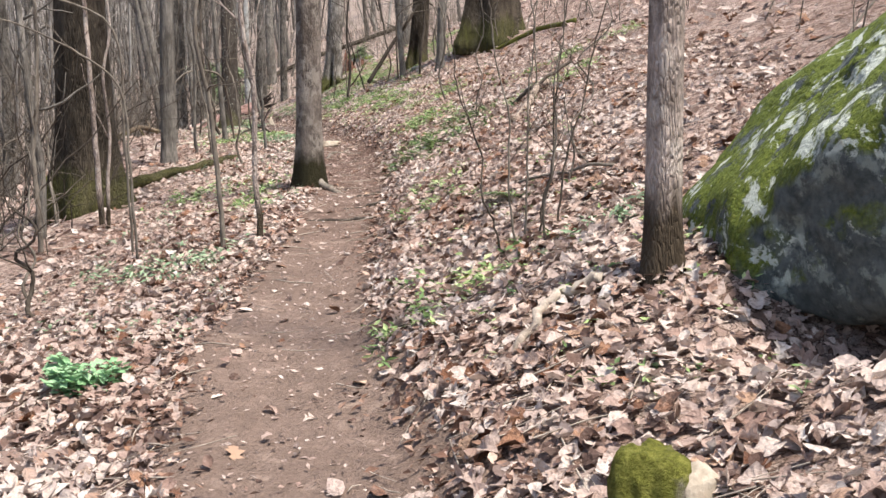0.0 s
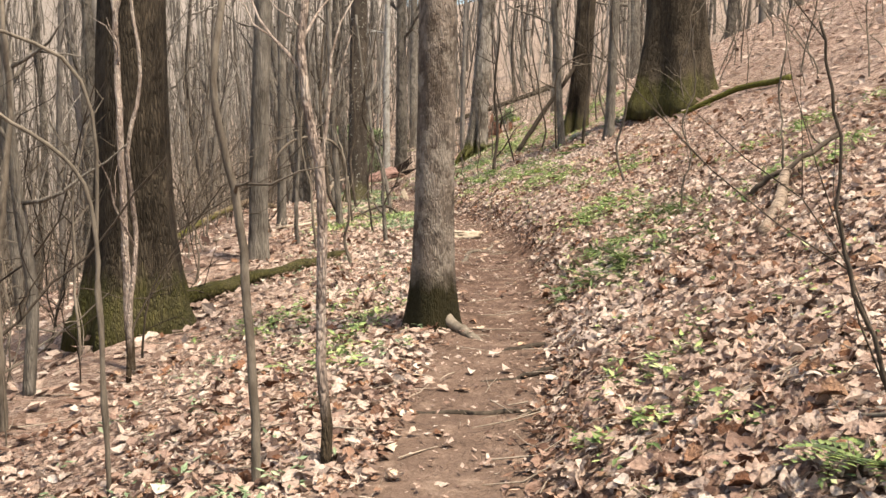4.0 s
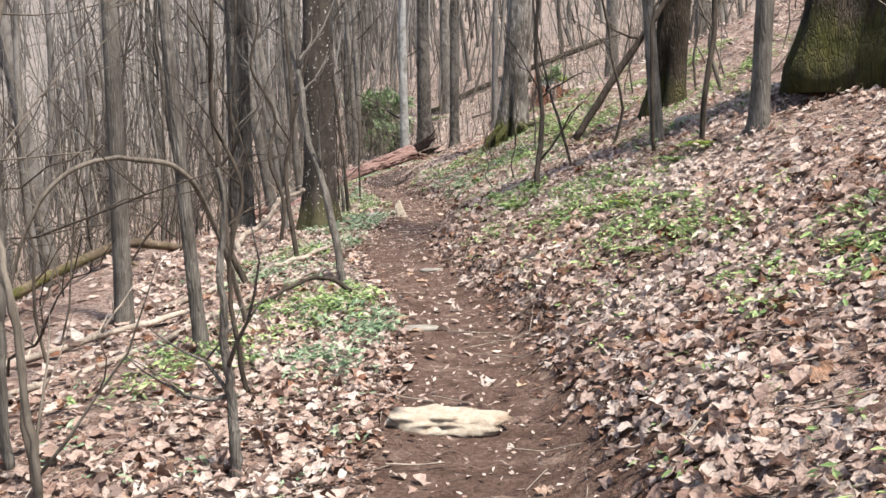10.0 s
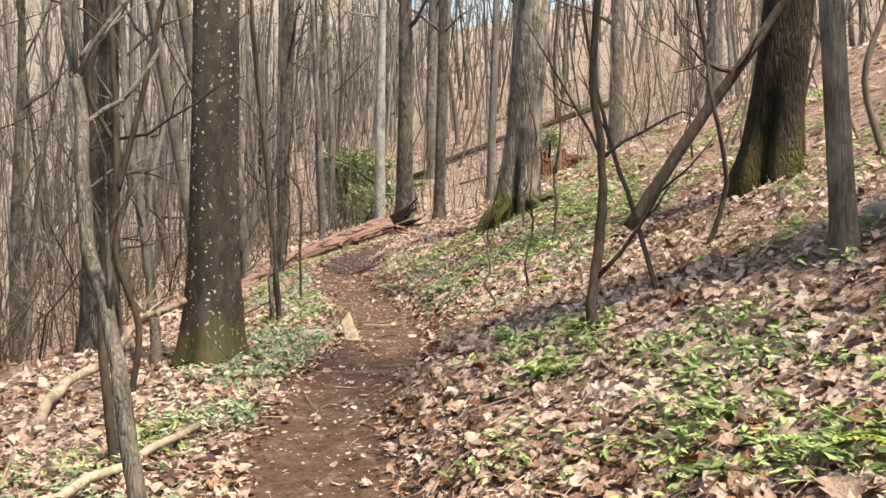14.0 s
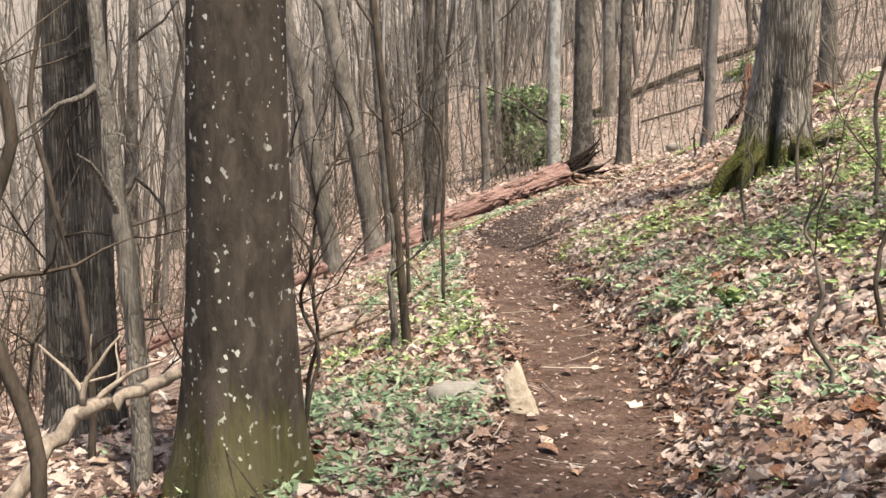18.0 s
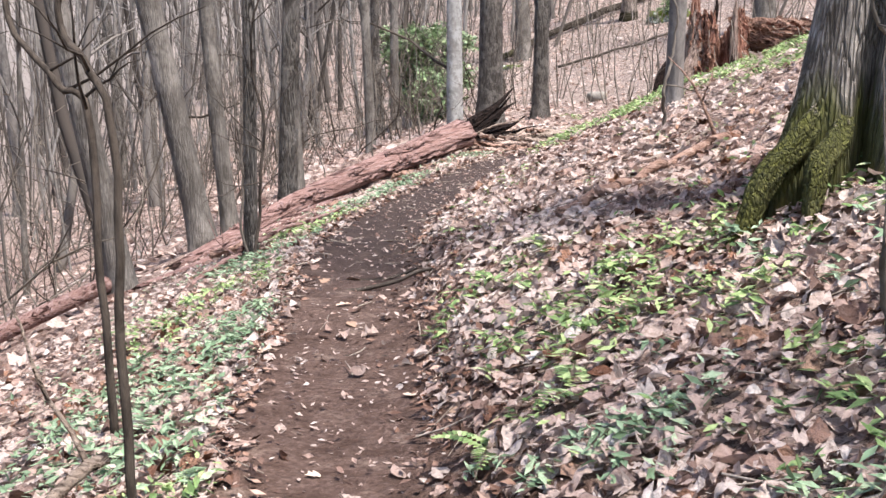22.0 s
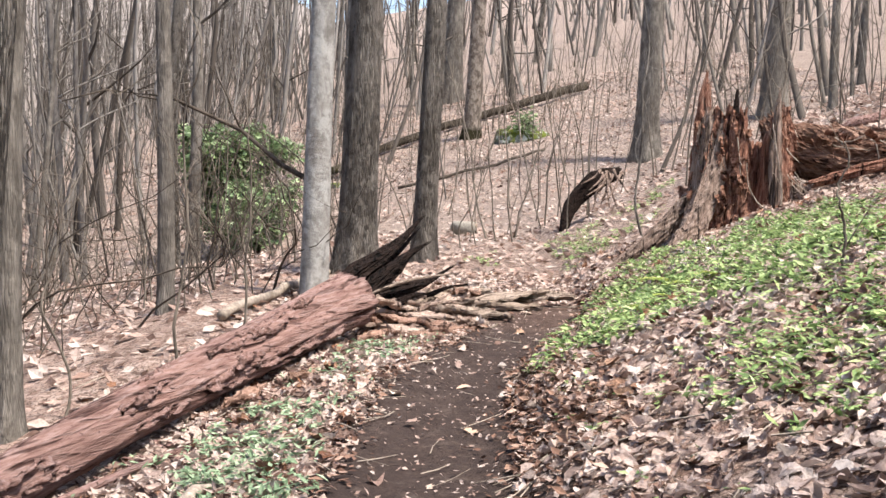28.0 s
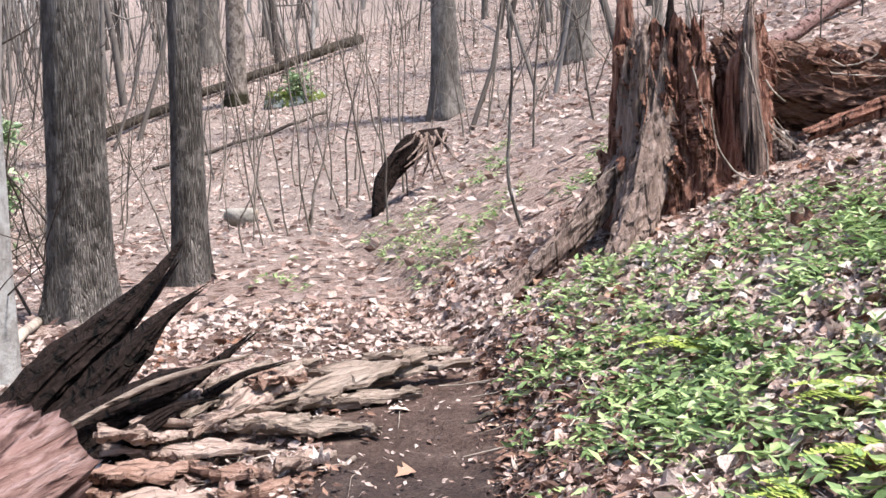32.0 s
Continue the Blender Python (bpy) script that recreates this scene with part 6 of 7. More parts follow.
def build_torn_root():
    x, y = -5.0, 55.9
    z = ground_z(x, y)
    e = thing("torn_root", x, y, z, "dark torn-up root on the far bank", "root")
    part("core", ragged_tube([(-0.35, -0.2, -0.15), (-0.2, 0, 0.35), (0.25, 0.1, 0.8), (0.65, 0.2, 0.95)], (0.07, 0.14, 0.18, 0.12), 22, 55, 0.16, 0, 0.2, 0.1), M_BLACK_WOOD, e)
    rng = np.random.RandomState(3)
    for k in range(12):
        s = Shape()
        q = wander(rng, (0.5 + rng.normal(0, 0.12), 0.0, 0.95 + rng.normal(0, 0.08)), (rng.normal(-0.3, 0.4), -0.4, -1.0), rng.uniform(0.4, 0.9), 5, 0.15)
        s.tube(q, np.linspace(0.03, 0.01, len(q)), 6)
        part("root_strand", s, M_GREY_WOOD, e)


build_torn_root()


def oak_roots():
    """Mossy buttresses that run from the old tree's foot into the bank."""
    x, y, z = oak.location
    for k, (ang, length, r, top) in enumerate(((3.7, 0.62, 0.06, 0.30), (4.2, 0.50, 0.05, 0.22), (5.35, 0.55, 0.07, 0.42), (5.85, 0.66, 0.07, 0.36))):
        d = np.array((math.cos(ang), math.sin(ang), 0))
        foot = d * length
        gz = ground_z(x + foot[0], y + foot[1]) - z
        part("root", ragged_tube([d * 0.20 + (0, 0, top), d * 0.30 + (0, 0, top * 0.55), d * (0.26 + 0.38 * length) + (0, 0, gz * 0.55 + 0.14), foot + (0, 0, gz + 0.02), foot * 1.2 + (0, 0, gz - 0.12)], (r * 0.7, r * 1.05, r * 1.0, r * 0.7, r * 0.3), 28, 180 + k, 0.20, 0, 0.02, 0.05, 0.85), M_OAK_ROOT, oak, "mossy root buttress")


M_OAK_ROOT = bark_material("mossy_root_bark", (0.07, 0.06, 0.045), (0.26, 0.23, 0.19), 30, 0.4, moss=0.85, moss_top=0.5, bump=1.0, ridges=0.5)
oak_roots()


# ---- evergreen bush ----


def evergreen(x, y, height, width, seed, label, count=1500):
    rng = np.random.RandomState(seed)
    z = ground_z(x, y)
    e = thing("evergreen_bush", x, y, z, label, "bush")
    tips = []
    for k in range(6):
        s = Shape()
        a = k * 1.05 + rng.rand()
        q = wander(rng, (0, 0, -0.05), (0.35 * math.cos(a), 0.35 * math.sin(a), 1), height * rng.uniform(0.8, 1.0), 8, 0.10)
        s.tube(q, np.linspace(0.035, 0.01, len(q)), 6)
        for _ in range(8):
            i = rng.randint(2, len(q))
            t = wander(rng, q[i], (rng.normal(), rng.normal(), 0.3), width * rng.uniform(0.2, 0.45), 4, 0.2)
            s.tube(t, np.linspace(0.012, 0.005, len(t)), 4)
            tips.extend(t[1:])
        part("stem", s, M_DARK_TWIG, e)
    tips = np.array(tips)
    c = tips[rng.randint(len(tips), size=count)] + rng.normal(0, 0.13, (count, 3))
    v, f = leaf_cloud(rng, c, 0.15, 0.28, 0.5, tilt=1.0)
    part("foliage", fast_mesh("foliage", v, f, M_EVER), M_EVER, e)


def leaf_cloud(rng, centres, lo, hi, wide, tilt=0.5, normals=None):
    """Folded pointed leaves, four corners and a midrib each."""
    n = len(centres)
    a = rng.rand(n) * 6.283
    ln = rng.uniform(lo, hi, n)
    d = np.stack([np.cos(a), np.sin(a), rng.normal(0, tilt * 0.5, n)], -1)
    d /= np.linalg.norm(d, axis=1)[:, None]
    up = np.array((0, 0, 1.0)) + rng.normal(0, tilt * 0.5, (n, 3)) if normals is None else normals + rng.normal(0, tilt * 0.5, (n, 3))
    sd = np.cross(d, up)
    sd /= np.linalg.norm(sd, axis=1)[:, None] + 1e-9
    nn = np.cross(sd, d)
    w = (wide * ln)[:, None]
    ln = ln[:, None]
    fold = rng.uniform(0.05, 0.3, n)[:, None] * w
    mid = centres + d * ln * 0.45 - nn * fold
    v = np.stack([centres, mid + sd * w * 0.5 + nn * fold, centres + d * ln - nn * rng.uniform(-0.1, 0.25, n)[:, None] * ln, mid - sd * w * 0.5 + nn * fold, mid], 1).reshape(-1, 3)
    k = np.arange(n)[:, None] * 5
    f = np.concatenate([k + np.array((0, 1, 4)), k + np.array((1, 2, 4)), k + np.array((2, 3, 4)), k + np.array((3, 0, 4))])
    return v, f


evergreen(-13.4, 63.2, 3.3, 2.2, 61, "dark green evergreen bush in the hollow", 12000)
evergreen(-12.2, 60.8, 1.6, 1.4, 62, "low dark evergreen bush in the hollow", 2200)
evergreen(-5.6, 73.6, 0.9, 1.0, 63, "low evergreen bush on the far hillside", 400)


# ---- green plants ----


def plants(x, y, rx, ry, count, mat, label, seed, size=(0.032, 0.085), wide=0.36, high=0.08):
    """A patch of low green plants; each plant is a rosette of arching leaves."""
    rng = np.random.RandomState(seed)
    count = int(0.8 * count)
    hubs = max(3, count // 12)
    hr, ha = np.sqrt(rng.rand(hubs)), rng.rand(hubs) * 6.283
    pick = rng.randint(hubs, size=count)
    a = ha[pick]
    rr = hr[pick] * 1.15
    px = x + rx * rr * np.cos(a) + rng.normal(0, 0.17, count)
    py = y + ry * rr * np.sin(a) + rng.normal(0, 0.19, count)
    o = np.abs(px - trail_x(py))
    keep = o > 0.42 + 0.1 * rng.rand(count)
    px, py = px[keep], py[keep]
    n = len(px)
    leaves = 8
    h = rng.uniform(0.2, 1.0, (n, leaves)) * high
    c = np.stack([np.repeat(px, leaves) + rng.normal(0, 0.025, n * leaves), np.repeat(py, leaves) + rng.normal(0, 0.025, n * leaves), np.repeat(land(px, py), leaves) + 0.015 + h.ravel()], -1)
    v, f = leaf_cloud(rng, c, size[0], size[1], wide, 0.7)
    ob = new("ground_plants", fast_mesh("ground_plants", v, f, mat))
    tagged(ob, label, "plants", kind="stuff")


P_LOW = "low spring-green woodland plants among dry leaves"
P_BLUE = "blue-green low woodland plants among dry leaves"
plants(-2.45, 8.3, 0.50, 0.55, 69, M_MINT, P_BLUE, 1)
plants(-0.15, 5.4, 0.22, 0.22, 27, M_GREEN, P_LOW, 2)
plants(0.12, 6.3, 0.33, 0.44, 25, M_GREEN, P_LOW, 3)
plants(-0.15, 9.2, 0.24, 0.39, 34, M_GREEN, P_LOW, 4)
plants(-2.05, 11.8, 0.39, 0.66, 80, M_GREEN, P_LOW, 5)
plants(-2.7, 13.2, 0.55, 0.88, 69, M_GREEN, P_LOW, 6)
plants(1.2, 6.2, 0.39, 0.39, 20, M_MINT, P_BLUE, 7)
plants(-0.12, 12.8, 0.50, 0.61, 150, M_FERN, "dark green grassy plants on the bank", 8, (0.06, 0.14), 0.2, 0.07)
plants(0.3, 14.2, 0.39, 0.55, 75, M_FERN, "dark green grassy plants on the bank", 9, (0.06, 0.13), 0.2, 0.07)
plants(-0.3, 15.7, 0.31, 0.39, 130, M_GREEN, P_LOW, 10)
plants(-0.35, 18.8, 0.77, 0.77, 103, M_GREEN, P_LOW, 11)
plants(-1.2, 20.4, 0.66, 0.99, 72, M_GREEN, P_LOW, 12)
plants(1.45, 13.9, 0.44, 0.44, 69, M_GREEN, P_LOW, 13)
plants(1.9, 15.6, 0.66, 0.44, 69, M_GREEN, P_LOW, 14)
plants(-3.15, 19.9, 0.44, 0.99, 172, M_MINT, P_BLUE, 15)
plants(-3.85, 18.95, 0.44, 0.55, 69, M_GREEN, P_LOW, 16)
plants(-3.62, 21.2, 0.33, 0.66, 126, M_GREEN, P_LOW, 17)
plants(-2.1, 23.7, 0.66, 0.77, 96, M_GREEN, P_LOW, 18)
plants(-1.45, 22.6, 0.78, 0.91, 104, M_GREEN, P_LOW, 19)
plants(-0.8, 22.9, 0.91, 1.04, 88, M_GREEN, P_LOW, 20)
plants(-1.05, 21.1, 0.50, 0.44, 80, M_GREEN, P_LOW, 21)
plants(-0.4, 25.6, 1.17, 1.82, 96, M_GREEN, P_LOW, 22)
plants(-4.55, 25.3, 0.39, 1.10, 126, M_MINT, P_BLUE, 23)
plants(-4.85, 27.3, 0.39, 1.10, 179, M_MINT, P_BLUE, 24)
plants(-5.25, 28.6, 0.61, 0.99, 206, M_MINT, P_BLUE, 25)
plants(-5.75, 30.3, 0.55, 0.99, 161, M_GREEN, P_LOW, 26)
plants(-2.55, 24.5, 0.33, 0.39, 69, M_GREEN, P_LOW, 27)
plants(-2.95, 31.6, 1.04, 1.69, 380, M_GREEN, P_LOW, 28)
plants(-3.8, 30.9, 0.65, 1.69, 240, M_MINT, P_BLUE, 29)
plants(-4.3, 32.4, 0.44, 0.88, 90, M_GREEN, P_LOW, 30)
plants(-2.4, 29.8, 1.17, 1.56, 290, M_GREEN, P_LOW, 31)
plants(-3.0, 28.3, 0.66, 0.99, 69, M_MINT, P_BLUE, 32)
plants(-6.1, 31.6, 0.55, 0.99, 138, M_MINT, P_BLUE, 33)
plants(-6.7, 33.3, 0.44, 0.99, 126, M_MINT, P_BLUE, 34)
plants(-4.1, 40.8, 1.04, 1.56, 289, M_GREEN, P_LOW, 35)
plants(-4.95, 39.9, 0.72, 1.30, 193, M_GREEN, P_LOW, 36)
plants(-4.4, 33.0, 0.44, 0.55, 43, M_GREEN, P_LOW, 37)
plants(-4.9, 33.9, 0.44, 0.55, 41, M_GREEN, P_LOW, 38)
plants(-7.7, 40.6, 0.31, 1.54, 97, M_MINT, P_BLUE, 39, (0.04, 0.08))
plants(-7.95, 42.4, 0.39, 1.21, 97, M_MINT, P_BLUE, 40, (0.04, 0.08))
plants(-7.6, 43.9, 0.28, 0.66, 46, M_MINT, P_BLUE, 41, (0.04, 0.08))
plants(-5.3, 43.6, 1.0, 1.6, 420, M_GREEN, P_LOW, 42, (0.035, 0.095))
plants(-5.15, 45.6, 0.91, 1.43, 440, M_GREEN, P_LOW, 43, (0.035, 0.095))
plants(-4.3, 44.4, 1.17, 1.82, 430, M_GREEN, P_LOW, 44, (0.035, 0.095))
plants(-5.9, 42.4, 0.39, 0.55, 69, M_GREEN, P_LOW, 45)
plants(-4.6, 46.4, 0.75, 1.0, 200, M_GREEN, P_LOW, 46, (0.035, 0.095))
plants(-5.1, 41.8, 0.78, 0.91, 150, M_GREEN, P_LOW, 47, (0.035, 0.095))
plants(-5.6, 51.5, 0.99, 2.42, 354, M_GREEN, P_LOW, 48)
plants(-3.6, 53.0, 1.32, 2.75, 184, M_GREEN, P_LOW, 49)
plants(-2.6, 44.0, 1.32, 2.42, 184, M_GREEN, P_LOW, 50)
plants(-2.6, 38.5, 1.43, 2.64, 252, M_GREEN, P_LOW, 51)
plants(-1.4, 33.0, 1.65, 2.42, 480, M_GREEN, P_LOW, 52)
plants(-0.3, 30.0, 1.54, 2.42, 380, M_GREEN, P_LOW, 53)
for k, (y, off) in enumerate(((20.6, 1.35), (22.3, 1.45), (23.9, 1.30), (33.4, 1.00), (35.0, 1.05), (36.6, 0.95), (38.2, 0.90), (39.8, 0.85))):
    plants(float(trail_x(y)) - off, y, 0.42, 0.85, 95, (M_GREEN, M_MINT)[k % 2], (P_LOW, P_BLUE)[k % 2], 60 + k)


def sprigs(seed, count, y0, y1, lo, hi, mat, label):
    """Single small green sprigs strewn among the leaves."""
    rng = np.random.RandomState(seed)
    y = rng.uniform(y0, y1, count)
    x = trail_x(y) + np.where(rng.rand(count) < 0.5, lo + (hi - lo) * rng.rand(count) ** 1.5, lo + (hi - lo) * rng.rand(count))
    n = 5
    c = np.stack([np.repeat(x, n) + rng.normal(0, 0.022, count * n), np.repeat(y, n) + rng.normal(0, 0.022, count * n), np.repeat(land(x, y), n) + rng.uniform(0.02, 0.075, count * n)], -1)
    v, f = leaf_cloud(rng, c, 0.025, 0.062, 0.42, 0.7)
    tagged(new("ground_plants", fast_mesh("ground_plants", v, f, mat)), label, "plants", kind="stuff")


sprigs(1, 900, 6, 45, -0.55, -2.4, M_MINT, "small blue-green sprigs strewn among dry leaves")
sprigs(2, 700, 13, 47, 0.65, 3.2, M_GREEN, "small green sprigs strewn among dry leaves")
sprigs(3, 160, 3, 13, 0.7, 2.4, M_GREEN, "few small green sprigs among dry leaves")


def fern(x, y, n, length, seed, label, mat=None):
    """A small fern: arching fronds with paired leaflets."""
    rng = np.random.RandomState(seed)
    e = thing("fern", x, y, ground_z(x, y), label, "fern")
    for k in range(n):
        a = k * 6.283 / n + rng.uniform(-0.3, 0.3)
        L = length * rng.uniform(0.7, 1.1)
        t = np.linspace(0, 1, 13)
        d = np.array((math.cos(a), math.sin(a), 0))
        sd = np.array((-d[1], d[0], 0))
        p = d * (t * L * 0.9)[:, None] + np.array((0, 0, 1)) * (L * (0.55 * t - 0.5 * t * t))[:, None]
        v, f = [], []
        for i in range(1, 13):
            w = 0.18 * L * math.sin(math.pi * min(1, 0.12 + 0.88 * t[i])) + 0.01
            for sgn in (-1, 1):
                b = len(v)
                v += [p[i], p[i] + sd * sgn * w * 0.5 + d * 0.018 + (0, 0, 0.006), p[i] + sd * sgn * w + d * 0.012, p[i] + sd * sgn * w * 0.5 - d * 0.016]
                f.append((b, b + 1, b + 2, b + 3))
        s = Shape()
        s.add(np.array(v), f)
        part("frond", s, mat or M_FERN, e, smooth=False)


fern(0.52, 7.85, 9, 0.34, 1, "dark green fern on the leafy bank")
fern(-0.02, 12.6, 8, 0.36, 2, "dark green fern on the leafy bank")


def leafy_plant(x, y, shoots, height, leaf, seed, label, mat):
    """A low leafy plant: leaning shoots, each with a fan of broad leaflets."""
    rng = np.random.RandomState(seed)
    e = thing("leafy_plant", x, y, ground_z(x, y), label, "plant")
    for k in range(shoots):
        a = k * 2.4 + rng.uniform(-0.3, 0.3)
        q = wander(rng, (0.02 * math.cos(a), 0.02 * math.sin(a), -0.01), (rng.uniform(0.2, 1.0) * math.cos(a), rng.uniform(0.2, 1.0) * math.sin(a), 1.0), height * rng.uniform(0.6, 1.1), 5, 0.12)
        t = Shape()
        t.tube(q, np.linspace(0.003, 0.0015, len(q)), 4, cap=False)
        shoot = part("shoot", t, mat, e)
        c = np.repeat(q[2:], 4, axis=0) + rng.normal(0, 0.012, (4 * len(q[2:]), 3))
        v, f = leaf_cloud(rng, c, leaf * 0.7, leaf * 1.2, 0.62, 0.7)
        part("leaves", fast_mesh("leaves", v, f, mat), mat, shoot)


leafy_plant(-1.96, 5.36, 13, 0.19, 0.075, 3, "bright green leafy plant beside the trail", M_MINT_BRIGHT)
leafy_plant(-1.78, 5.42, 8, 0.13, 0.06, 4, "small bright green leafy plant beside the trail", M_MINT_BRIGHT)
leafy_plant(-3.55, 29.5, 7, 0.12, 0.07, 5, "dark green leafy plant among dry leaves", M_FERN)
leafy_plant(-2.75, 25.3, 8, 0.14, 0.07, 6, "green leafy plant among dry leaves", M_GREEN)
leafy_plant(-2.42, 24.2, 9, 0.16, 0.08, 7, "green leafy plant among dry leaves", M_GREEN)
fern(-4.5, 31.7, 3, 0.30, 5, "single green fern frond on the leaves", M_GREEN)
fern(-4.8, 31.6, 4, 0.26, 6, "small fern on the leaves", M_GREEN)
fern(-3.9, 29.9, 4, 0.3, 7, "small dark fern on the bank")
fern(-5.35, 40.6, 5, 0.2, 8, "small yellow-green fern on the bank", M_GREEN)
fern(-4.98, 34.05, 5, 0.24, 9, "small green fern on the bank", M_GREEN)
for k, (fx, fy, fl) in enumerate(((-5.24, 43.73, 0.30), (-5.63, 43.26, 0.24), (-5.19, 45.1, 0.30), (-5.06, 43.55, 0.26), (-5.42, 43.28, 0.30))):
    fern(fx, fy, 9, fl, 20 + k, "yellow-green fern among the low plants", M_BRIGHT_FERN)
for k, (fx, fy, fl) in enumerate(((-0.73, 22.98, 0.32), (-0.46, 22.93, 0.34), (-1.60, 22.78, 0.26), (-1.35, 22.06, 0.26), (-1.15, 21.89, 0.26), (-1.08, 20.29, 0.22), (-0.76, 21.42, 0.3), (-2.57, 27.9, 0.26), (-2.44, 24.98, 0.24))):
    fern(fx, fy, 8, fl, 40 + k, "green fern on the leafy bank", M_BRIGHT_FERN if k % 3 == 1 else M_GREEN)
fern(0.11, 6.35, 7, 0.16, 60, "small bright green plant on the leafy bank", M_BRIGHT_FERN)
fern(0.44, 5.91, 7, 0.18, 61, "small dark green plant on the leafy bank", M_FERN)

# ---- leaf litter ----


def ground_normals(x, y):
    h = 0.06
    dx = (land(x + h, y) - land(x - h, y)) / (2 * h)
    dy = (land(x, y + h) - land(x, y - h)) / (2 * h)
    n = np.stack([-dx, -dy, np.ones_like(dx)], -1)
    return n / np.linalg.norm(n, axis=1)[:, None]


def lobed(kind):
    """A dry leaf lying flat: a midrib and lobed edges. Points along x from 0 to 1, and triangles."""
    if kind == 0:
        st = ((0.20, 0.28), (0.36, 0.13), (0.56, 0.38), (0.70, 0.15), (0.84, 0.22))
    elif kind == 1:
        st = ((0.10, 0.20), (0.28, 0.48), (0.40, 0.20), (0.58, 0.40), (0.72, 0.13))
    else:
        st = ((0.22, 0.24), (0.50, 0.33), (0.78, 0.20))
    v = [(0, 0)]
    for s, w in st:
        v += [(s - 0.05, 0.0), (s, w), (s, -w)]
    v.append((1, 0))
    f = []
    for i in range(len(st)):
        m, l, r = 1 + 3 * i, 2 + 3 * i, 3 + 3 * i
        if i == 0:
            f += [(0, m, l), (0, r, m)]
        if i + 1 < len(st):
            M2, L2, R2 = m + 3, l + 3, r + 3
            f += [(m, M2, l), (l, M2, L2), (m, r, M2), (r, R2, M2)]
        else:
            e = len(v) - 1
            f += [(m, e, l), (m, r, e)]
    return np.array(v, float), np.array(f)


def lay_leaves(rng, x, y, lo, hi, kind, lift, tilt):
    """Vertices and triangles of dry leaves lying about at x, y."""
    v2, tri = lobed(kind)
    n = len(x)
    nrm = ground_normals(x, y) + rng.normal(0, tilt, (n, 3))
    nrm /= np.linalg.norm(nrm, axis=1)[:, None]
    a = rng.rand(n) * 6.283
    d = np.stack([np.cos(a), np.sin(a), np.zeros(n)], -1)
    d -= nrm * (d * nrm).sum(1)[:, None]
    d /= np.linalg.norm(d, axis=1)[:, None]
    sd = np.cross(nrm, d)
    ln = rng.uniform(lo, hi, n)[:, None]
    u = v2[:, 0][None, :] - 0.5
    w = v2[:, 1][None, :]
    cup = rng.normal(0.35, 0.6, n)[:, None]
    curl = rng.normal(0.15, 0.75, n)[:, None]
    twist = rng.normal(0, 0.35, n)[:, None]
    h = cup * np.abs(w) * 0.75 + curl * u * u * 0.8 + twist * u * w
    h = h + rng.normal(0, 0.05, h.shape)
    low = h.min(axis=1, keepdims=True)
    h = (h - 0.5 * low) * ln
    c = np.stack([x, y, land(x, y) + lift * rng.rand(n)], -1)
    v = c[:, None, :] + d[:, None, :] * (u * ln)[:, :, None] + sd[:, None, :] * (w * ln)[:, :, None] + nrm[:, None, :] * h[:, :, None]
    f = np.arange(n)[:, None, None] * len(v2) + tri[None]
    return v.reshape(-1, 3), f.reshape(-1, 3)


def joined(pieces):
    vs, fs, k = [], [], 0
    for v, f in pieces:
        vs.append(v)
        fs.append(f + k)
        k += len(v)
    return np.concatenate(vs), np.concatenate(fs)


def half_width(y):
    return np.interp(y, (-8, 4, 6, 9, 13, 16, 17.5, 19, 24, 30, 35.3, 38, 47), (0.55, 0.57, 0.58, 0.38, 0.46, 0.60, 0.60, 0.48, 0.45, 0.41, 0.52, 0.46, 0.46))


def near_leaves(rng, count, lo, hi, y0=1.6, y1=49.5):
    """Places beside the trail, fewer towards its bare middle."""
    y = rng.uniform(y0, y1, count)
    o = np.where(rng.rand(count) < 0.55, rng.uniform(0.62 * lo, 0.62 * hi, count), rng.uniform(lo, hi, count))
    x = trail_x(y) + o
    edge = np.where(y < 46.8, np.abs(o) / half_width(y), 3.0)
    clump = 0.55 + 0.45 * np.sin(2.1 * x + 1.3 * np.sin(1.7 * y)) * np.sin(1.6 * y + 0.8 * x)
    p = ramp01(0.72, 1.28, edge) * (0.62 + 0.38 * clump) + np.where(y > 35, 0.005, 0.018)
    bare = np.exp(-((x + 7.0) ** 2 / 0.7 + (y - 46.8) ** 2 / 3.5))
    keep = rng.rand(count) < p * (1 - 0.95 * bare)
    return x[keep], y[keep]


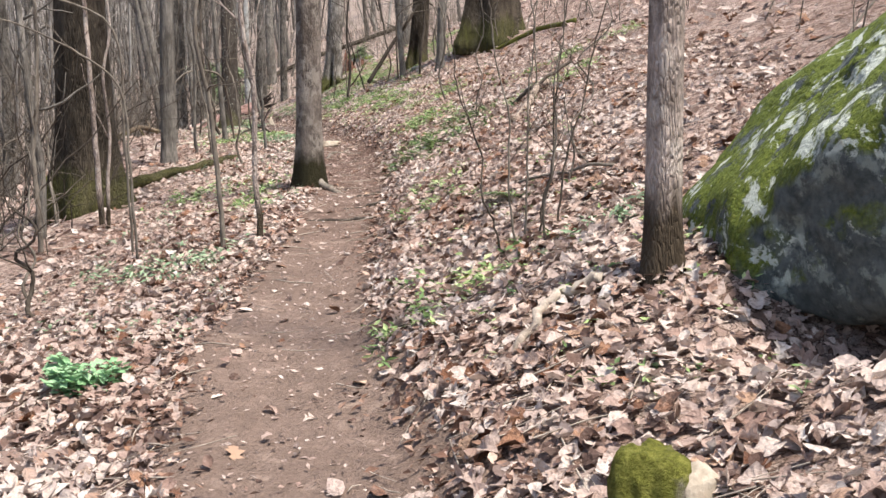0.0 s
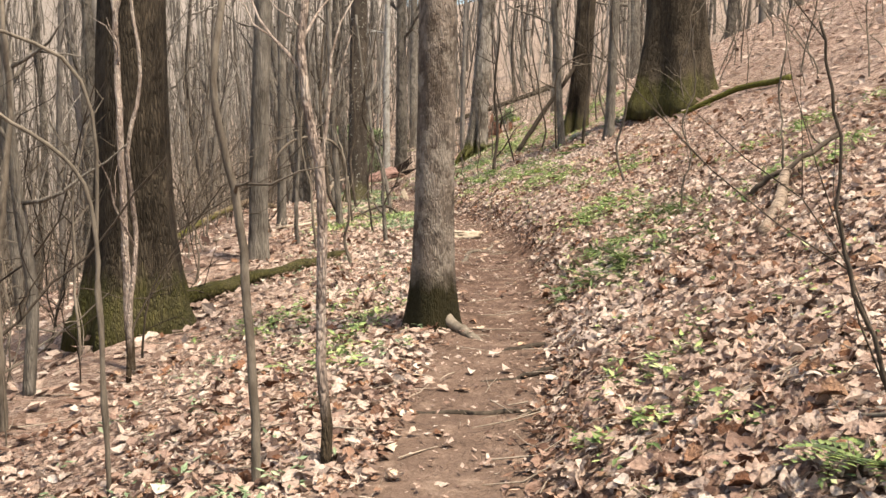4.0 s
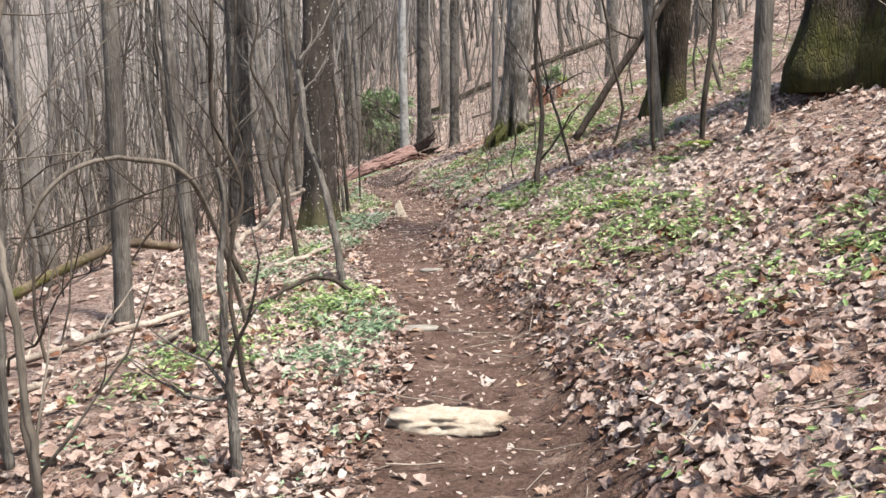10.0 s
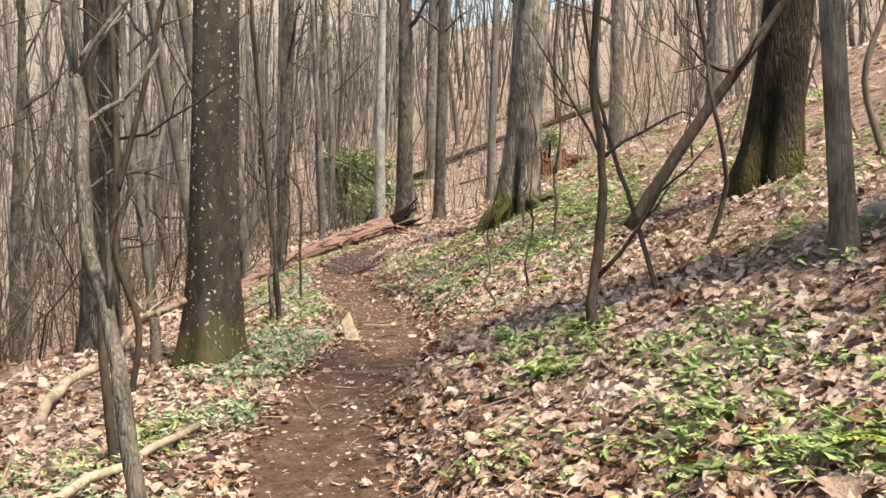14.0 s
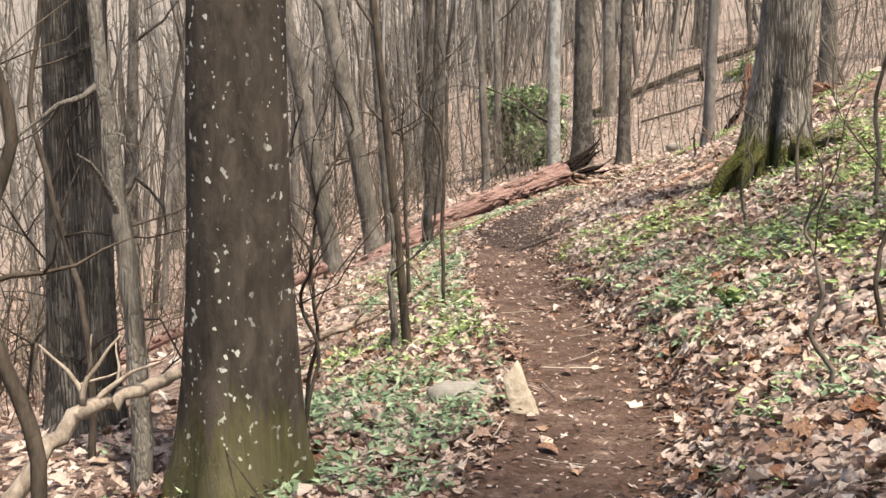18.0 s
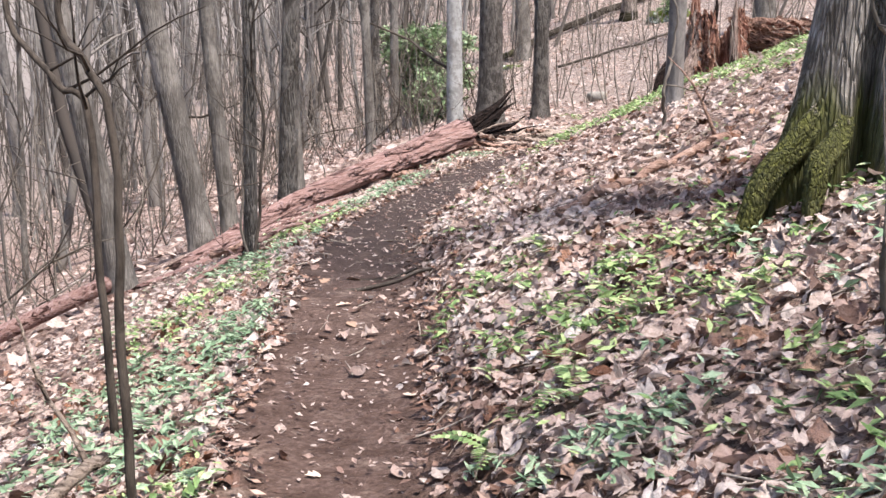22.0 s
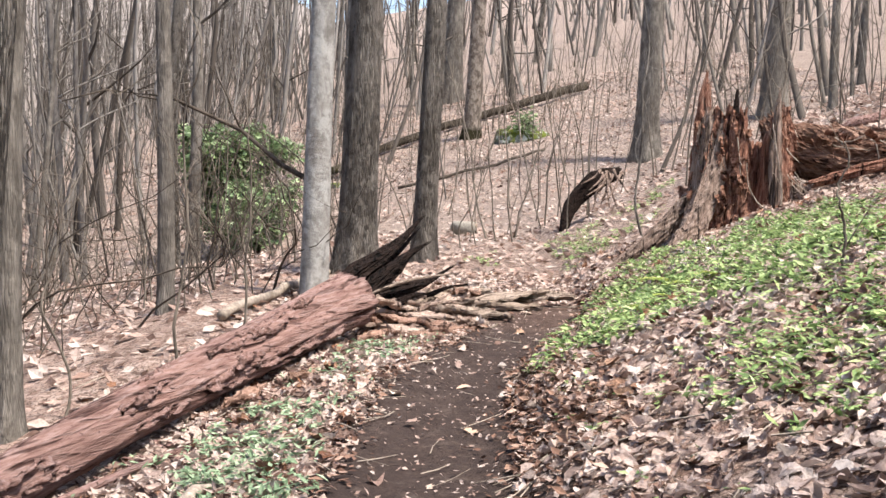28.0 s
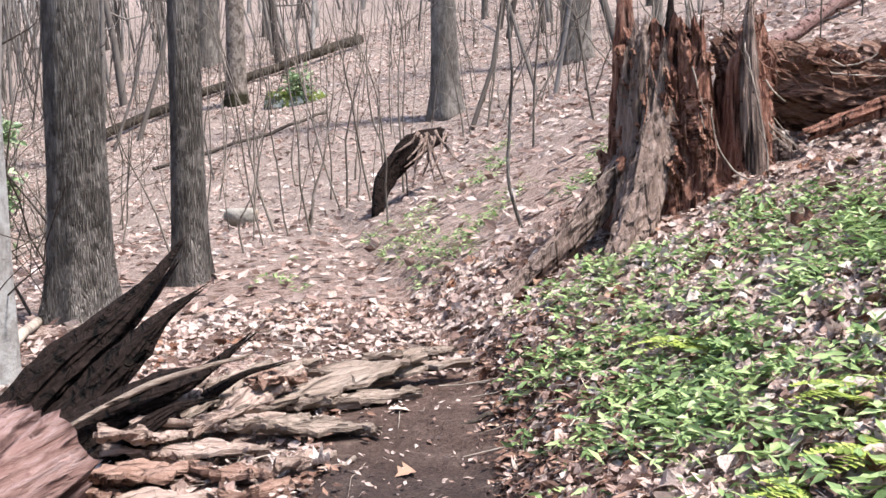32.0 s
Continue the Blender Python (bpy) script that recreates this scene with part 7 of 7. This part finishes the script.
def build_litter():
    rng = np.random.RandomState(2024)
    pieces = []
    for kind, share in ((0, 26000), (1, 20000), (2, 80000)):
        x, y = near_leaves(rng, share, -2.8, 4.0)
        pieces.append(lay_leaves(rng, x, y, 0.036, 0.112, kind, 0.045, 0.30))
    v, f = joined(pieces)
    tagged(new("leaf_litter", fast_mesh("leaf_litter", v, f, M_LEAF, True)), "dry tan and pinkish fallen leaves covering the forest floor", "leaves", kind="stuff")
    pieces = []
    for kind, share in ((0, 3500), (2, 6000)):
        x, y = near_leaves(rng, share, -3.0, 4.6)
        pieces.append(lay_leaves(rng, x, y, 0.06, 0.13, kind, 0.045, 0.4))
    v, f = joined(pieces)
    tagged(new("brown_leaf_litter", fast_mesh("brown_leaf_litter", v, f, M_LEAF_RED, True)), "curled reddish-brown fallen leaves", "leaves", kind="stuff")
    # coarser leaves further off
    y = rng.uniform(-1, 62, 32000)
    o = np.where(rng.rand(32000) < 0.45, -rng.uniform(2.6, 10, 32000), rng.uniform(3.7, 16, 32000))
    x = trail_x(y) + o
    yy = rng.uniform(49, 90, 42000)
    xx = rng.uniform(-24, 6, 42000)
    x, y = np.concatenate([x, xx]), np.concatenate([y, yy])
    nrm = ground_normals(x, y)
    c = np.stack([x, y, land(x, y) + 0.02], -1)
    v, f = leaf_cloud(rng, c, 0.10, 0.20, 0.6, 0.7, nrm)
    tagged(new("far_leaf_litter", fast_mesh("far_leaf_litter", v, f, M_LEAF)), "dry fallen leaves on the slopes", "leaves", kind="stuff")


def build_crumbs():
    """Leaf crumbs, needles and twigs trodden into the trail and its edges."""
    rng = np.random.RandomState(8)
    n = 50000
    y = rng.uniform(0.5, 48, n)
    o = np.where(np.arange(n) < 9000, rng.normal(0, 0.40, n), rng.uniform(-2.6, 3.6, n))
    x = trail_x(y) + o
    c = np.stack([x, y, land(x, y) + np.where(np.arange(n) < 9000, 0.018, 0.05)], -1)
    bare = np.abs(o) < 0.85 * half_width(y)
    keep = ~bare | (np.arange(n) % 2 == 0)
    v, f = leaf_cloud(rng, c[keep], 0.015, 0.05, 0.5, 0.6, ground_normals(x, y)[keep])
    tagged(new("leaf_crumbs", fast_mesh("leaf_crumbs", v, f, M_LEAF)), "crumbled bits of dry leaf on the trail", "leaves", kind="stuff")
    # dark mulch along both edges
    y = rng.uniform(0.5, 47, 12000)
    w = half_width(y)
    o = np.where(rng.rand(12000) < 0.38, -w * (1.0 + rng.normal(0, 0.16, 12000)), w * (1.15 + rng.normal(0, 0.26, 12000)))
    y = np.concatenate([y, rng.uniform(40.5, 47, 4500)])
    o = np.concatenate([o, rng.uniform(0.40, 0.95, 4500)])
    x = trail_x(y) + o
    c = np.stack([x, y, land(x, y) + 0.022 + 0.03 * rng.rand(len(x))], -1)
    v, f = leaf_cloud(rng, c, 0.02, 0.075, 0.5, 0.6, ground_normals(x, y))
    tagged(new("leaf_mulch", fast_mesh("leaf_mulch", v, f, M_MULCH)), "dark reddish-brown trodden leaf crumbs along the trail's edge", "leaves", kind="stuff")
    s = Shape()
    for _ in range(4200):
        y = rng.uniform(0.5, 50)
        o = rng.normal(0, 1.3)
        if abs(o) < 0.9 * half_width(y) and rng.rand() < 0.8:
            continue
        x = float(trail_x(y)) + o
        a = rng.rand() * 6.28
        L = rng.uniform(0.06, 0.42)
        t = np.array((-0.5, 0.0, 0.5))
        px = x + L * t * math.cos(a) + rng.normal(0, 0.01, 3)
        py = y + L * t * math.sin(a) + rng.normal(0, 0.01, 3)
        r = rng.uniform(0.0015, 0.005)
        s.tube(np.stack([px, py, land(px, py) + 0.02 + rng.uniform(0, 0.03)], -1), (r, r, r * 0.6), 4, cap=False)
    solo("twig_litter", s, M_DEADWOOD, "small broken twigs scattered on the floor", "twigs", kind="stuff")


def build_trail_leaves():
    """Single large leaves lying on the bare soil."""
    rng = np.random.RandomState(31)
    meshes = []
    for k in range(6):
        v2, tri = lobed(k % 3)
        u, w = v2[:, 0] - 0.5, v2[:, 1]
        z = rng.uniform(0.15, 0.5) * np.abs(w) + rng.uniform(-0.2, 0.5) * u * u + 0.02 * rng.rand(len(u))
        meshes.append(fast_mesh("fallen_leaf", np.stack([u, w, z - z.min()], -1), tri, M_SINGLE_LEAF))
    for k in range(90):
        y = 2.5 + 45 * (k + rng.rand()) / 90
        o = rng.uniform(-0.5, 0.55)
        x = float(trail_x(y)) + o
        ob = new("fallen_leaf", meshes[k % 6])
        nrm = ground_normals(np.array([x]), np.array([y]))[0]
        q = Vector((0, 0, 1)).rotation_difference(Vector(nrm))
        ob.matrix_basis = Matrix.Translation((x, y, ground_z(x, y) + 0.018)) @ q.to_matrix().to_4x4() @ pose(0, 0, 0, rng.normal(0, 8), rng.normal(0, 8), rng.uniform(0, 360)) @ Matrix.Scale(rng.uniform(0.06, 0.125), 4)
        tagged(ob, "single dry tan leaf lying on the trail", "leaf", "leaves on the trail")


M_MULCH = leaf_material("leaf_mulch", ((0, (0.045, 0.022, 0.014)), (0.5, (0.13, 0.068, 0.045)), (0.85, (0.25, 0.150, 0.105)), (1, (0.45, 0.32, 0.25))))
n = Nodes("single_dry_leaf", 0.75, 0.25)
n.colour(n.ramp(n.random(), (0, (0.20, 0.11, 0.07)), (0.4, (0.42, 0.29, 0.20)), (1, (0.62, 0.52, 0.43))))
M_SINGLE_LEAF = n.mat
build_litter()
build_crumbs()
build_trail_leaves()
